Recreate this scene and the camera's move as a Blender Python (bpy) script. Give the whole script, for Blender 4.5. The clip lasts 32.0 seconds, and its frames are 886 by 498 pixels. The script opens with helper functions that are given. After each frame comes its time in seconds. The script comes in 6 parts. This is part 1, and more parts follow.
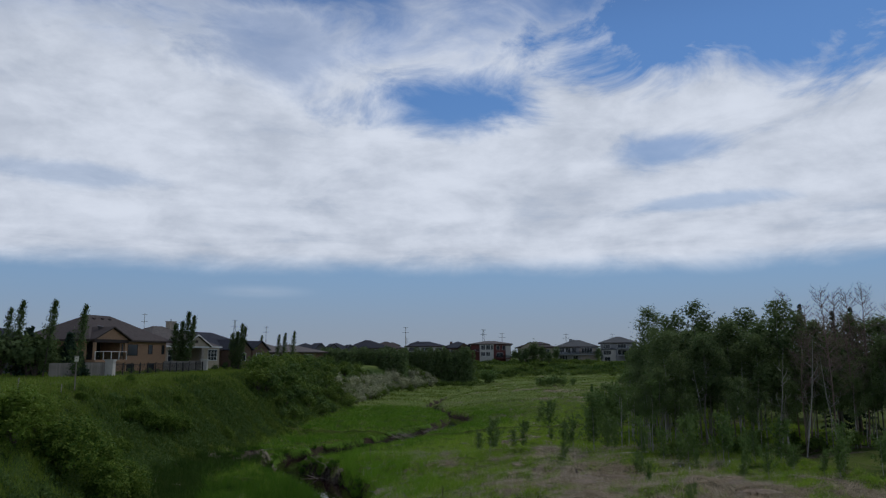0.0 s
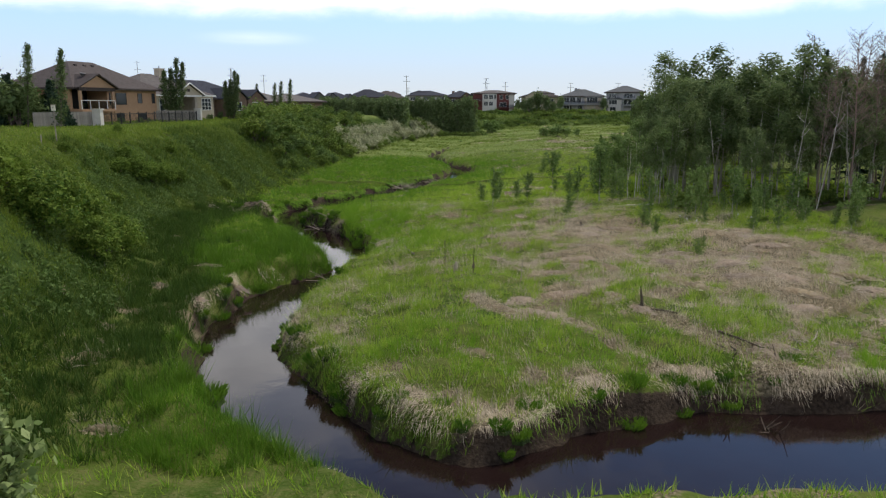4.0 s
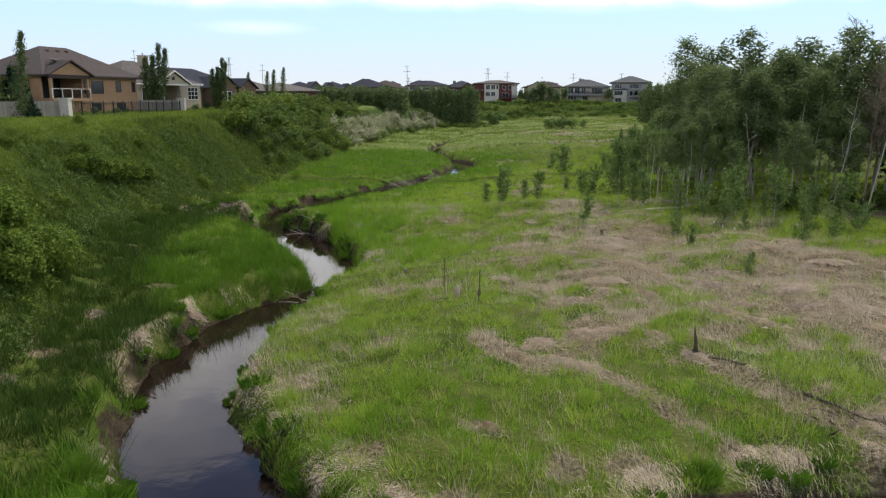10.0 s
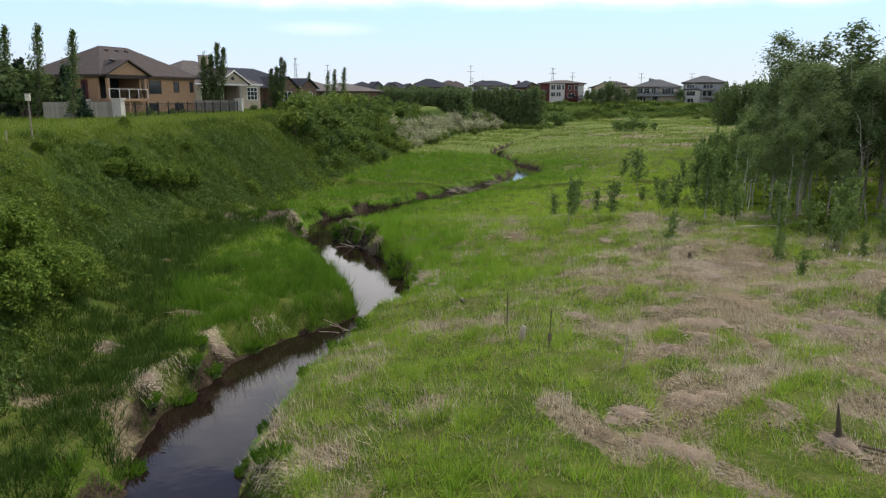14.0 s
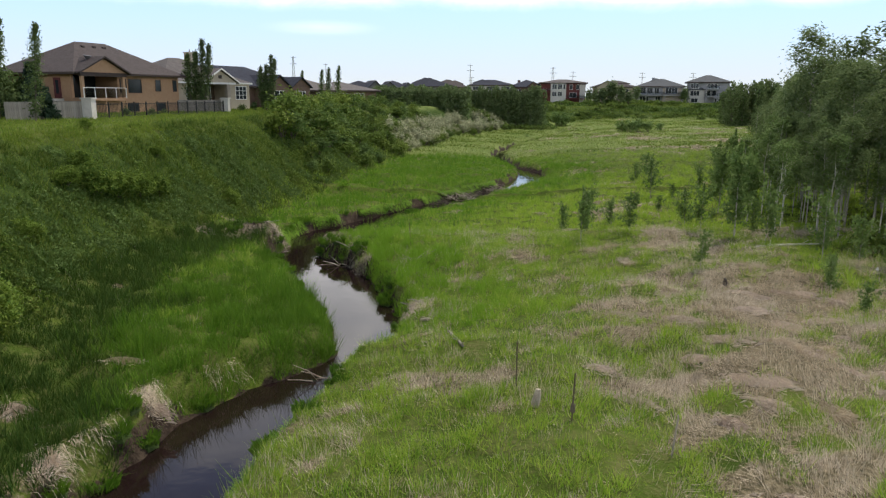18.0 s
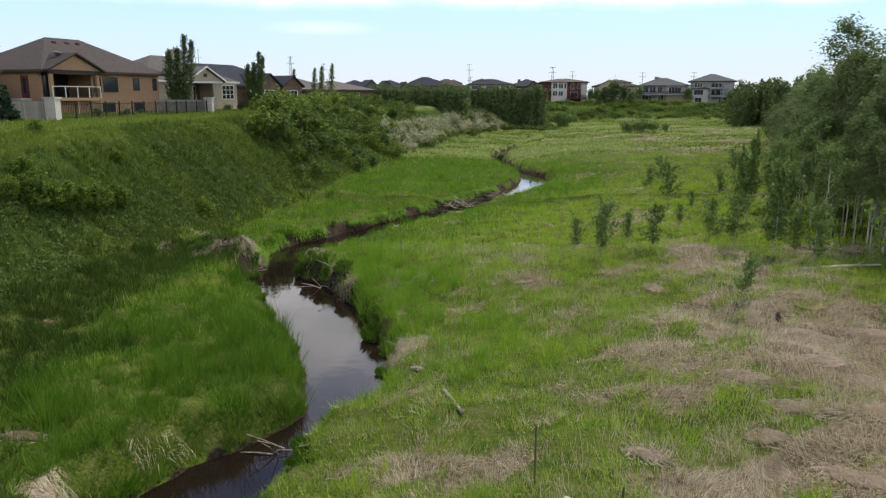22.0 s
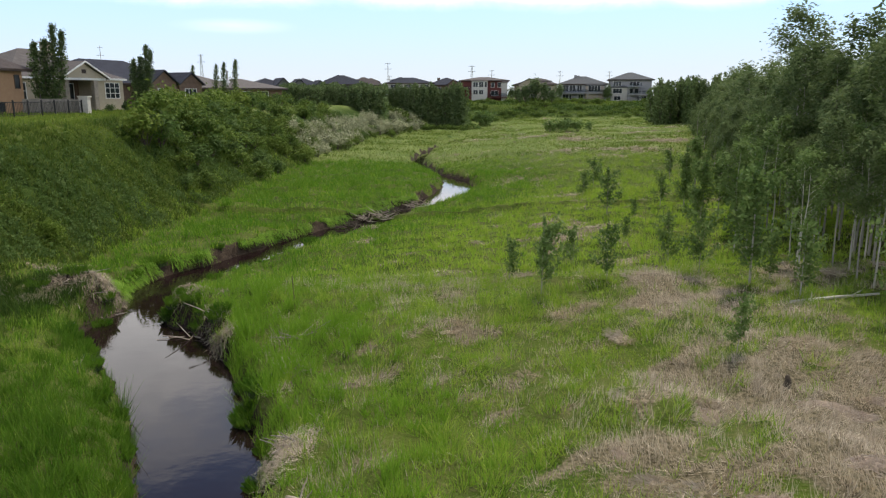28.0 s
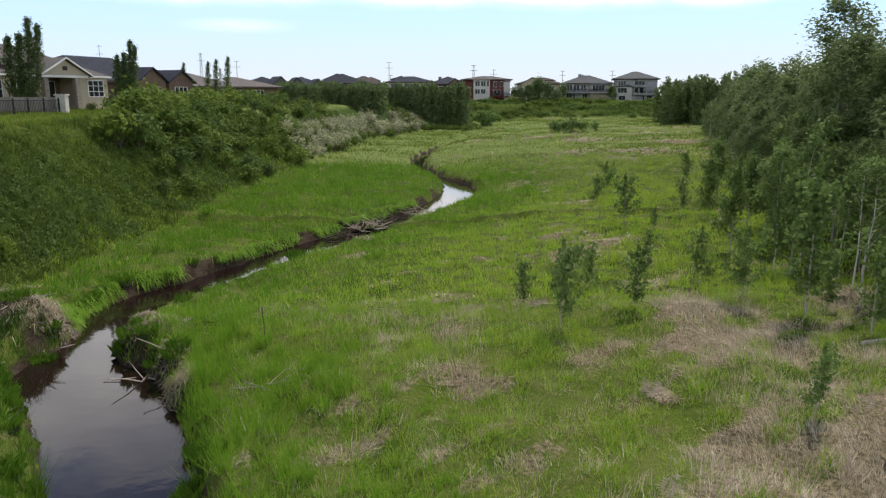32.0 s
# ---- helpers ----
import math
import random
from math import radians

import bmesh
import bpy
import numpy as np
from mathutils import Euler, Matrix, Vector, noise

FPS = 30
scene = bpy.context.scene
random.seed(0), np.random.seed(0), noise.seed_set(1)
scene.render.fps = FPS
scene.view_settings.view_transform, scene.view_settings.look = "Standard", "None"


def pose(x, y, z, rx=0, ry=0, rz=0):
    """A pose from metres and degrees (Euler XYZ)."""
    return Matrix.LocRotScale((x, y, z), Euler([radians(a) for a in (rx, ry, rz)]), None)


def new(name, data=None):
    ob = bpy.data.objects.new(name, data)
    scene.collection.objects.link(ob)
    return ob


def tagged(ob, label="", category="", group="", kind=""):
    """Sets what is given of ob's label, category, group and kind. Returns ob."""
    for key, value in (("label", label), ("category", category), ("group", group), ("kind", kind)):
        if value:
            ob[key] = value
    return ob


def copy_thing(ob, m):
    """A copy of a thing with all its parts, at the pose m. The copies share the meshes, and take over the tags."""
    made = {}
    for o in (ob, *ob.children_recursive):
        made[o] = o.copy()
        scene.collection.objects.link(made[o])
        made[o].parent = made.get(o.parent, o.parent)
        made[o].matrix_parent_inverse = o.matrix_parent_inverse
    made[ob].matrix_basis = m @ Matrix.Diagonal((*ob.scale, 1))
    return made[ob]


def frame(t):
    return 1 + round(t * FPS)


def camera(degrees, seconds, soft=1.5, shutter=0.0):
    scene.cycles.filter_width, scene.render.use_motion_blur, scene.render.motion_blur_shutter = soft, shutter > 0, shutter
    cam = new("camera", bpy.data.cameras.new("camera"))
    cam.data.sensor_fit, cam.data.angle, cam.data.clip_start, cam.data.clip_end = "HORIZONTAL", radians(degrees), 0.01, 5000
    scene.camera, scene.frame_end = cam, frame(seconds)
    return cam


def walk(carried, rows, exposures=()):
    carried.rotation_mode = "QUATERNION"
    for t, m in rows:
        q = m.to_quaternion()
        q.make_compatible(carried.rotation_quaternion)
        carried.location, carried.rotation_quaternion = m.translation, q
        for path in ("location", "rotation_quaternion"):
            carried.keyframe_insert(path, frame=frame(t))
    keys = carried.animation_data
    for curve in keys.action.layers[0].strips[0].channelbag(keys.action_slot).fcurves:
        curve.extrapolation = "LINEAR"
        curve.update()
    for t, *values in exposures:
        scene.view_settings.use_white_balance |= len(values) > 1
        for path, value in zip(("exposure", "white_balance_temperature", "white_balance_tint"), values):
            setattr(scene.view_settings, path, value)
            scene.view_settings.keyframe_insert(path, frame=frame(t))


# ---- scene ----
# x to the right of the flight, y along the valley, z above the creek's water
cam = camera(63.3, 32.0, 1.25)
# seconds, x, y, z, tilt, lean, heading
ROWS = [
    (0.0, 0.44, -18.32, 9.76, 8.54, 0.24, 0.37), (0.5, 0.45, -17.92, 9.76, 6.90, 0.22, 0.36),
    (1.0, 0.46, -17.52, 9.76, 4.49, 0.27, 0.38), (1.5, 0.47, -17.11, 9.75, 2.05, 0.26, 0.40),
    (2.0, 0.47, -16.72, 9.74, -0.59, 0.28, 0.43), (2.5, 0.45, -16.32, 9.73, -3.77, 0.22, 0.46),
    (3.0, 0.43, -15.92, 9.72, -7.03, 0.17, 0.51), (3.5, 0.41, -15.52, 9.72, -10.29, 0.19, 0.52),
    (5.5, 0.36, -13.99, 9.69, -11.86, 0.09, 0.52), (6.0, 0.36, -13.49, 9.67, -11.86, 0.04, 0.57),
    (6.5, 0.36, -12.96, 9.66, -11.85, 0.08, 0.54), (7.0, 0.36, -12.39, 9.66, -11.85, 0.06, 0.55),
    (7.5, 0.34, -11.78, 9.65, -11.88, 0.07, 0.53), (8.0, 0.33, -11.16, 9.65, -11.89, 0.06, 0.54),
    (8.5, 0.34, -10.52, 9.66, -11.92, 0.07, 0.53), (9.0, 0.35, -9.89, 9.66, -11.92, 0.03, 0.60),
    (9.5, 0.38, -9.26, 9.66, -11.92, -0.00, 0.58), (10.0, 0.40, -8.64, 9.66, -11.92, 0.02, 0.59),
    (10.5, 0.41, -8.01, 9.65, -11.90, 0.03, 0.92), (11.0, 0.41, -7.40, 9.64, -11.90, 0.01, 3.55),
    (11.5, 0.41, -6.80, 9.64, -11.88, -0.04, 5.43), (12.0, 0.39, -6.21, 9.64, -11.89, 0.01, 5.55),
    (12.5, 0.37, -5.64, 9.66, -11.89, -0.01, 5.53), (13.0, 0.34, -5.06, 9.69, -11.91, -0.04, 5.55),
    (13.5, 0.29, -4.47, 9.72, -11.91, -0.03, 5.53), (14.0, 0.23, -3.86, 9.75, -11.92, -0.06, 5.53),
    (14.5, 0.18, -3.24, 9.78, -11.94, -0.14, 5.51), (16.5, 0.05, -0.68, 9.75, -11.97, -0.13, 5.48),
    (17.0, 0.00, 0.00, 9.77, -12.01, -0.06, 5.54), (17.5, -0.05, 0.68, 9.79, -11.97, -0.18, 5.51),
    (18.0, -0.11, 1.37, 9.80, -11.97, -0.15, 5.48), (18.5, -0.15, 2.05, 9.81, -12.00, -0.13, 5.49),
    (19.0, -0.21, 2.75, 9.80, -12.04, -0.08, 5.50), (19.5, -0.30, 3.46, 9.78, -11.98, -0.08, 5.47),
    (20.0, -0.38, 4.16, 9.76, -12.00, -0.04, 5.45), (20.5, -0.43, 4.85, 9.74, -11.99, -0.06, 5.43),
    (21.0, -0.45, 5.51, 9.73, -11.97, -0.08, 5.46), (21.5, -0.47, 6.15, 9.71, -11.97, -0.08, 5.43),
    (22.0, -0.48, 6.78, 9.70, -11.97, -0.07, 5.39), (22.5, -0.48, 7.41, 9.70, -11.97, -0.07, 5.39),
    (23.0, -0.48, 8.05, 9.70, -12.02, -0.04, 5.28), (23.5, -0.51, 8.69, 9.69, -12.00, -0.12, 4.89),
    (24.0, -0.52, 9.33, 9.68, -11.99, -0.06, 3.91), (24.5, -0.51, 9.98, 9.68, -11.99, -0.02, 2.60),
    (25.0, -0.49, 10.62, 9.68, -12.08, -0.01, 1.13), (25.5, -0.51, 11.25, 9.67, -12.03, 0.01, -0.39),
    (27.5, -0.40, 13.84, 9.54, -12.05, 0.03, -0.82), (28.0, -0.40, 14.41, 9.54, -12.01, 0.07, -0.83),
    (28.5, -0.40, 14.96, 9.54, -12.04, 0.05, -0.82), (29.0, -0.39, 15.51, 9.54, -12.05, 0.04, -0.80),
    (29.5, -0.39, 16.07, 9.54, -12.04, 0.02, -0.78), (30.0, -0.37, 16.64, 9.54, -12.05, -0.04, -0.81),
    (30.5, -0.36, 17.22, 9.53, -12.05, -0.04, -0.81), (31.0, -0.33, 17.80, 9.52, -12.04, -0.02, -0.76),
    (31.5, -0.30, 18.40, 9.50, -12.03, -0.00, -0.74), (32.0, -0.27, 19.00, 9.47, -12.05, -0.01, -0.71),
]
EXPOSURES = [(0.0, -1.68, 5650, 10), (1.0, -1.62, 5650, 10), (2.0, -1.3, 5850, 10), (3.0, -0.92, 6150, 10), (3.5, -0.55, 6300, 10), (5.5, -0.18, 6500, 10), (32.0, -0.14, 6500, 10)]
walk(cam, [(t, pose(x, y, z, 90 + tilt, lean, head)) for t, x, y, z, tilt, lean, head in ROWS], EXPOSURES)

# ---- light ----
SUN_UP, SUN_TURN = 60.0, 35.0
sun = new("sun", bpy.data.lights.new("sun", "SUN"))
sun.data.energy, sun.data.angle, sun.data.color = 4.3, radians(6), (1.0, 0.93, 0.80)
sun.rotation_euler = (radians(90 - SUN_UP), 0, radians(180 - SUN_TURN))


class Nodes:
    """Short hand for a node tree."""

    def __init__(self, tree):
        self.tree = tree
        tree.nodes.clear()

    def add(self, kind, sets=None, **ins):
        n = self.tree.nodes.new(kind)
        for k, v in (sets or {}).items():
            if k == "operation":
                n.operation = v
            elif k == "blend":
                n.blend_type = v
            elif k == "data":
                n.data_type = v
            elif k == "interp":
                n.interpolation_type = v
            elif k == "attr":
                n.attribute_name = v
            elif k == "normalize":
                n.normalize = v
        for k, v in ins.items():
            key = int(k[1:]) if k[0] == "i" and k[1:].isdigit() else k.replace("_", " ")
            self.put(n.inputs[key], v)
        return n

    def put(self, socket, v):
        if isinstance(v, bpy.types.NodeSocket):
            self.tree.links.new(v, socket)
        elif isinstance(v, bpy.types.Node):
            self.tree.links.new(v.outputs[0], socket)
        else:
            socket.default_value = v

    def math(self, op, a, b=0.0, c=0.0):
        return self.add("ShaderNodeMath", {"operation": op}, i0=a, i1=b, i2=c).outputs[0]

    def vec(self, op, a, b=(0, 0, 0)):
        return self.add("ShaderNodeVectorMath", {"operation": op}, i0=a, i1=b)

    def mix(self, fac, a, b, blend="MIX"):
        n = self.add("ShaderNodeMix", {"data": "RGBA", "blend": blend})
        self.put(n.inputs[0], fac)
        self.put(n.inputs[6], a if not isinstance(a, tuple) else (*a, 1)[:4])
        self.put(n.inputs[7], b if not isinstance(b, tuple) else (*b, 1)[:4])
        return n.outputs[2]

    def step(self, v, lo, hi, a=0.0, b=1.0):
        return self.add("ShaderNodeMapRange", {"interp": "SMOOTHSTEP"}, Value=v, From_Min=lo, From_Max=hi, To_Min=a, To_Max=b).outputs[0]

    def noise(self, at, scale, detail=3.0, rough=0.55, distort=0.0):
        return self.add("ShaderNodeTexNoise", None, Vector=at, Scale=scale, Detail=detail, Roughness=rough, Distortion=distort).outputs[0]


world = bpy.data.worlds.new("sky")
scene.world = world
world.use_nodes = True
N = Nodes(world.node_tree)
way = N.add("ShaderNodeTexCoord").outputs["Generated"]
sky = N.add("ShaderNodeTexSky")
sky.sky_type, sky.sun_disc = "NISHITA", False
sky.sun_elevation, sky.sun_rotation = radians(SUN_UP), radians(SUN_TURN)
sky.air_density, sky.dust_density, sky.ozone_density = 1.0, 0.15, 2.5
axes = N.add("ShaderNodeSeparateXYZ", None, Vector=way)
up = N.math("MAXIMUM", axes.outputs[2], 0.02)
# a flat cloud deck seen in perspective
deck = N.add("ShaderNodeCombineXYZ", None, X=N.math("DIVIDE", axes.outputs[0], up), Y=N.math("DIVIDE", axes.outputs[1], up))
billow = N.noise(deck, 0.75, 7, 0.58, 0.25)
wisp = N.noise(N.vec("MULTIPLY", way, (5, 5, 11)), 1.3, 7, 0.62, 0.5)
ragged = N.math("ADD", axes.outputs[2], N.math("MULTIPLY", N.math("SUBTRACT", wisp, 0.5), 0.035))
cover = N.step(ragged, 0.106, 0.142)
gap = None
for cx, cz, sx, sz, deep in ((0.0, 0.34, 0.135, 0.045, 1.0), (0.42, 0.425, 0.3, 0.09, 1.25), (0.29, 0.27, 0.06, 0.025, 0.6), (0.34, 0.20, 0.08, 0.01, 0.45), (-0.2, 0.40, 0.12, 0.05, 0.45), (-0.45, 0.225, 0.09, 0.014, 0.35)):
    d = N.vec("MULTIPLY", N.vec("SUBTRACT", way, (cx, 0.9, cz)), (1 / sx, 0, 1 / sz))
    far = N.vec("LENGTH", d).outputs["Value"]
    far = N.math("ADD", far, N.math("MULTIPLY", N.math("SUBTRACT", wisp, 0.5), 2.6))
    hole = N.step(far, 0.35, 1.35, deep, 0.0)
    gap = hole if gap is None else N.math("MAXIMUM", gap, hole)
thick = N.step(N.math("ADD", N.math("MULTIPLY", billow, 0.6), N.math("MULTIPLY", wisp, 0.4)), 0.27, 0.47)
high = N.step(N.math("ADD", axes.outputs[2], N.math("MULTIPLY", N.math("SUBTRACT", wisp, 0.5), 0.2)), 0.37, 0.48, 0.0, 0.97)
open_sky = N.math("MULTIPLY", high, N.step(billow, 0.48, 0.66, 1.0, 0.72))
gap = N.math("MAXIMUM", gap, open_sky)
mask = N.math("MULTIPLY", N.math("MULTIPLY", cover, N.math("MAXIMUM", N.math("SUBTRACT", 1.0, gap), 0.0)), N.math("MULTIPLY_ADD", thick, 0.35, 0.65))
sliver = N.vec("LENGTH", N.vec("MULTIPLY", N.vec("SUBTRACT", way, (-0.25, 0.9, 0.088)), (1 / 0.05, 0, 1 / 0.007))).outputs["Value"]
mask = N.math("MAXIMUM", mask, N.step(N.math("ADD", sliver, N.math("MULTIPLY", wisp, 0.8)), 0.3, 2.2, 0.22, 0.0))
puff = N.noise(N.vec("MULTIPLY", way, (4, 4, 8)), 2.6, 9, 0.6, 0.15)
shade = N.step(N.math("ADD", N.math("MULTIPLY", billow, 0.35), N.math("ADD", N.math("MULTIPLY", wisp, 0.3), N.math("MULTIPLY", puff, 0.35))), 0.36, 0.62)
white = N.mix(shade, (0.68, 0.70, 0.73), (1.0, 1.0, 1.0))
tint = N.mix(N.step(axes.outputs[2], 0.0, 0.4), (0.12, 0.15, 0.18), (0.18, 0.21, 0.235))
tint = N.mix(N.step(axes.outputs[2], 0.40, 0.62), tint, (0.07, 0.075, 0.10))
blue = N.mix(1.0, sky, tint, "MULTIPLY")
haze = N.step(axes.outputs[2], 0.02, 0.36, 0.9, 0.0)
blue = N.mix(haze, blue, N.mix(N.step(axes.outputs[2], 0.0, 0.13), (0.93, 0.98, 1.06), (0.79, 1.09, 1.42)))
full = N.mix(mask, blue, N.mix(1.0, white, (2.28, 2.24, 2.22), "MULTIPLY"))
N.add("ShaderNodeOutputWorld", None, Surface=N.add("ShaderNodeBackground", None, Color=full, Strength=1.0))


# ---- materials ----
def material(name):
    m = bpy.data.materials.new(name)
    m.use_nodes = True
    return m, Nodes(m.node_tree)


def finish(n, color, rough=0.8, bump=None, depth=0.02, metal=0.0, spec=0.4, ior=1.45, clear=0.0):
    s = n.add("ShaderNodeBsdfPrincipled", None, Roughness=rough, Metallic=metal, IOR=ior)
    n.put(s.inputs["Base Color"], color if not isinstance(color, tuple) else (*color, 1)[:4])
    n.put(s.inputs["Specular IOR Level"], spec)
    if bump is not None:
        n.put(s.inputs["Normal"], n.add("ShaderNodeBump", None, Height=bump, Distance=depth, Strength=0.8).outputs[0])
    n.add("ShaderNodeOutputMaterial", None, Surface=s.outputs[0])
    return s


def plain(name, a, b, scale=3.0, rough=0.75, metal=0.0, depth=0.01, stretch=(1, 1, 1), spec=0.3):
    """Two tones mixed by a coarse and a fine noise, with fine relief."""
    m, n = material(name)
    at = n.vec("MULTIPLY", n.add("ShaderNodeTexCoord").outputs["Object"], stretch).outputs[0]
    coarse, fine = n.noise(at, scale, 4), n.noise(at, scale * 9, 3)
    own = n.add("ShaderNodeObjectInfo").outputs["Random"]
    fac = n.math("ADD", n.math("MULTIPLY", coarse, 0.75), n.math("MULTIPLY", fine, 0.45))
    fac = n.math("ADD", fac, n.math("MULTIPLY", n.math("SUBTRACT", own, 0.5), 0.25))
    finish(n, n.mix(n.step(fac, 0.35, 0.85), a, b), rough, fine, depth, metal, spec)
    return m


def leafy(name, a, b, c, through_light=0.35, patch=0.35):
    """Leaves or blades: three tones by leaf and by patch, and light that passes through."""
    m, n = material(name)
    geo = n.add("ShaderNodeNewGeometry")
    own = geo.outputs["Random Per Island"]
    big = n.math("ADD", n.math("MULTIPLY", n.noise(geo.outputs["Position"], patch, 3), 0.55), n.math("MULTIPLY", n.noise(geo.outputs["Position"], patch * 5.5, 2), 0.45))
    each = n.add("ShaderNodeObjectInfo").outputs["Random"]
    tone = n.mix(n.step(n.math("ADD", big, n.math("MULTIPLY", n.math("SUBTRACT", each, 0.5), 0.3)), 0.4, 0.6), a, b)
    tone = n.mix(n.math("MULTIPLY", own, n.math("MULTIPLY_ADD", own, 0.5, 0.5)), tone, c)
    s = n.add("ShaderNodeBsdfPrincipled", None, Roughness=0.7)
    n.put(s.inputs["Base Color"], tone)
    n.put(s.inputs["Specular IOR Level"], 0.12)
    tr = n.add("ShaderNodeBsdfTranslucent", None, Color=tone)
    both = n.add("ShaderNodeMixShader", None, i0=through_light, i1=s.outputs[0], i2=tr.outputs[0])
    n.add("ShaderNodeOutputMaterial", None, Surface=both.outputs[0])
    return m


GRASS = leafy("grass_blades", (0.122, 0.275, 0.016), (0.275, 0.455, 0.032), (0.43, 0.50, 0.095), 0.38, 0.7)
LUSH = leafy("lush_grass", (0.0413, 0.126, 0.00734), (0.0969, 0.207, 0.0128), (0.142, 0.235, 0.0313), 0.38, 0.7)
FRESH = leafy("fresh_grass", (0.0728, 0.203, 0.0114), (0.166, 0.328, 0.0208), (0.25, 0.385, 0.0468), 0.38, 0.7)
BANKGRASS = leafy("bank_grass", (0.0663, 0.137, 0.0115), (0.141, 0.221, 0.0229), (0.226, 0.27, 0.0512), 0.33, 0.3)
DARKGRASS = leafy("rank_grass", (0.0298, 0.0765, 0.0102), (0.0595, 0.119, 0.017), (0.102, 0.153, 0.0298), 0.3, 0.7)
WEED = leafy("bank_weeds", (0.0504, 0.105, 0.0134), (0.126, 0.193, 0.0252), (0.197, 0.244, 0.0504), 0.3, 0.4)
STRAW = leafy("dry_straw", (0.329, 0.265, 0.185), (0.514, 0.429, 0.313), (0.721, 0.625, 0.466), 0.15, 0.6)
FARGRASS = leafy("far_meadow_grass", (0.131, 0.222, 0.0365), (0.245, 0.336, 0.0741), (0.399, 0.445, 0.165), 0.3, 0.12)
ASPEN = leafy("aspen_leaves", (0.062, 0.108, 0.034), (0.112, 0.166, 0.053), (0.195, 0.248, 0.098), 0.38, 0.3)
HEDGELEAF = leafy("hedge_leaves", (0.08, 0.125, 0.045), (0.12, 0.175, 0.065), (0.19, 0.245, 0.1), 0.3, 0.3)
SAPLING = leafy("poplar_leaves", (0.08, 0.145, 0.034), (0.13, 0.205, 0.052), (0.205, 0.28, 0.09), 0.3, 0.6)
SHRUB = leafy("shrub_leaves", (0.05, 0.10, 0.016), (0.105, 0.17, 0.025), (0.18, 0.24, 0.048), 0.3, 0.25)
BRIGHTLEAF = leafy("willow_leaves", (0.0425, 0.0978, 0.011), (0.115, 0.187, 0.0221), (0.2, 0.268, 0.0425), 0.32, 0.7)
GREYSTRAW = leafy("lodged_straw", (0.378, 0.31, 0.247), (0.567, 0.478, 0.394), (0.788, 0.683, 0.567), 0.15, 0.6)
REED = leafy("dead_reeds", (0.163, 0.134, 0.0856), (0.283, 0.234, 0.16), (0.416, 0.358, 0.26), 0.15, 0.8)
SILVER = leafy("silver_leaves", (0.17, 0.19, 0.09), (0.33, 0.345, 0.19), (0.52, 0.52, 0.34), 0.2, 0.4)
DARKLEAF = leafy("dark_leaves", (0.055, 0.092, 0.03), (0.085, 0.13, 0.042), (0.14, 0.185, 0.065), 0.25, 0.3)
BLUEWEED = leafy("blue_green_weeds", (0.0481, 0.0999, 0.0207), (0.0888, 0.148, 0.0333), (0.133, 0.192, 0.0555), 0.3, 0.5)
NEEDLE = leafy("spruce_needles", (0.025, 0.05, 0.03), (0.035, 0.065, 0.04), (0.05, 0.08, 0.05), 0.1, 0.5)

BARK = plain("aspen_bark", (0.24, 0.22, 0.19), (0.42, 0.40, 0.35), 5, 0.85, depth=0.02, stretch=(1, 1, 0.3))
DARKBARK = plain("dark_bark", (0.07, 0.055, 0.045), (0.16, 0.13, 0.11), 5, 0.9, depth=0.02, stretch=(1, 1, 0.3))
GREYWOOD = plain("weathered_wood", (0.2, 0.17, 0.14), (0.42, 0.37, 0.31), 6, 0.85, depth=0.01)
DARKWOOD = plain("dark_wet_wood", (0.05, 0.04, 0.03), (0.14, 0.11, 0.08), 6, 0.85, depth=0.01)
STICKS = plain("bleached_sticks", (0.25, 0.2, 0.15), (0.5, 0.43, 0.34), 4, 0.85)
STUCCO = plain("tan_stucco", (0.34, 0.21, 0.125), (0.41, 0.26, 0.155), 2.5, 0.85)
BEIGE = plain("beige_siding", (0.37, 0.315, 0.235), (0.45, 0.385, 0.295), 2.5, 0.8)
GREYSIDE = plain("grey_siding", (0.11, 0.11, 0.115), (0.17, 0.17, 0.175), 2.5, 0.8)
PALEGREY = plain("light_grey_siding", (0.27, 0.27, 0.285), (0.35, 0.35, 0.365), 2.5, 0.8)
ROOFSLATE = plain("slate_grey_shingles", (0.06, 0.064, 0.068), (0.1, 0.106, 0.11), 2.0, 0.9, depth=0.03)
WHITESIDE = plain("white_siding", (0.42, 0.40, 0.37), (0.52, 0.50, 0.47), 2.5, 0.7)
REDSIDE = plain("dark_red_siding", (0.10, 0.03, 0.03), (0.15, 0.05, 0.045), 2.5, 0.8)
DARKSIDE = plain("dark_brown_siding", (0.045, 0.03, 0.027), (0.07, 0.048, 0.04), 2.5, 0.8)
BROWNSIDE = plain("brown_siding", (0.11, 0.07, 0.052), (0.165, 0.11, 0.082), 2.5, 0.8)
STONE = plain("stacked_stone", (0.2, 0.17, 0.14), (0.42, 0.36, 0.3), 6, 0.9, depth=0.04)
ROOF = plain("brown_shingles", (0.045, 0.036, 0.034), (0.078, 0.064, 0.06), 2.0, 0.9, depth=0.03)
ROOFGREY = plain("grey_shingles", (0.085, 0.075, 0.07), (0.135, 0.12, 0.112), 2.0, 0.9, depth=0.03)
ROOFDARK = plain("charcoal_shingles", (0.018, 0.02, 0.03), (0.036, 0.04, 0.056), 2.0, 0.9, depth=0.03)
FASCIA = plain("dark_brown_trim", (0.035, 0.024, 0.02), (0.06, 0.042, 0.035), 3, 0.6)
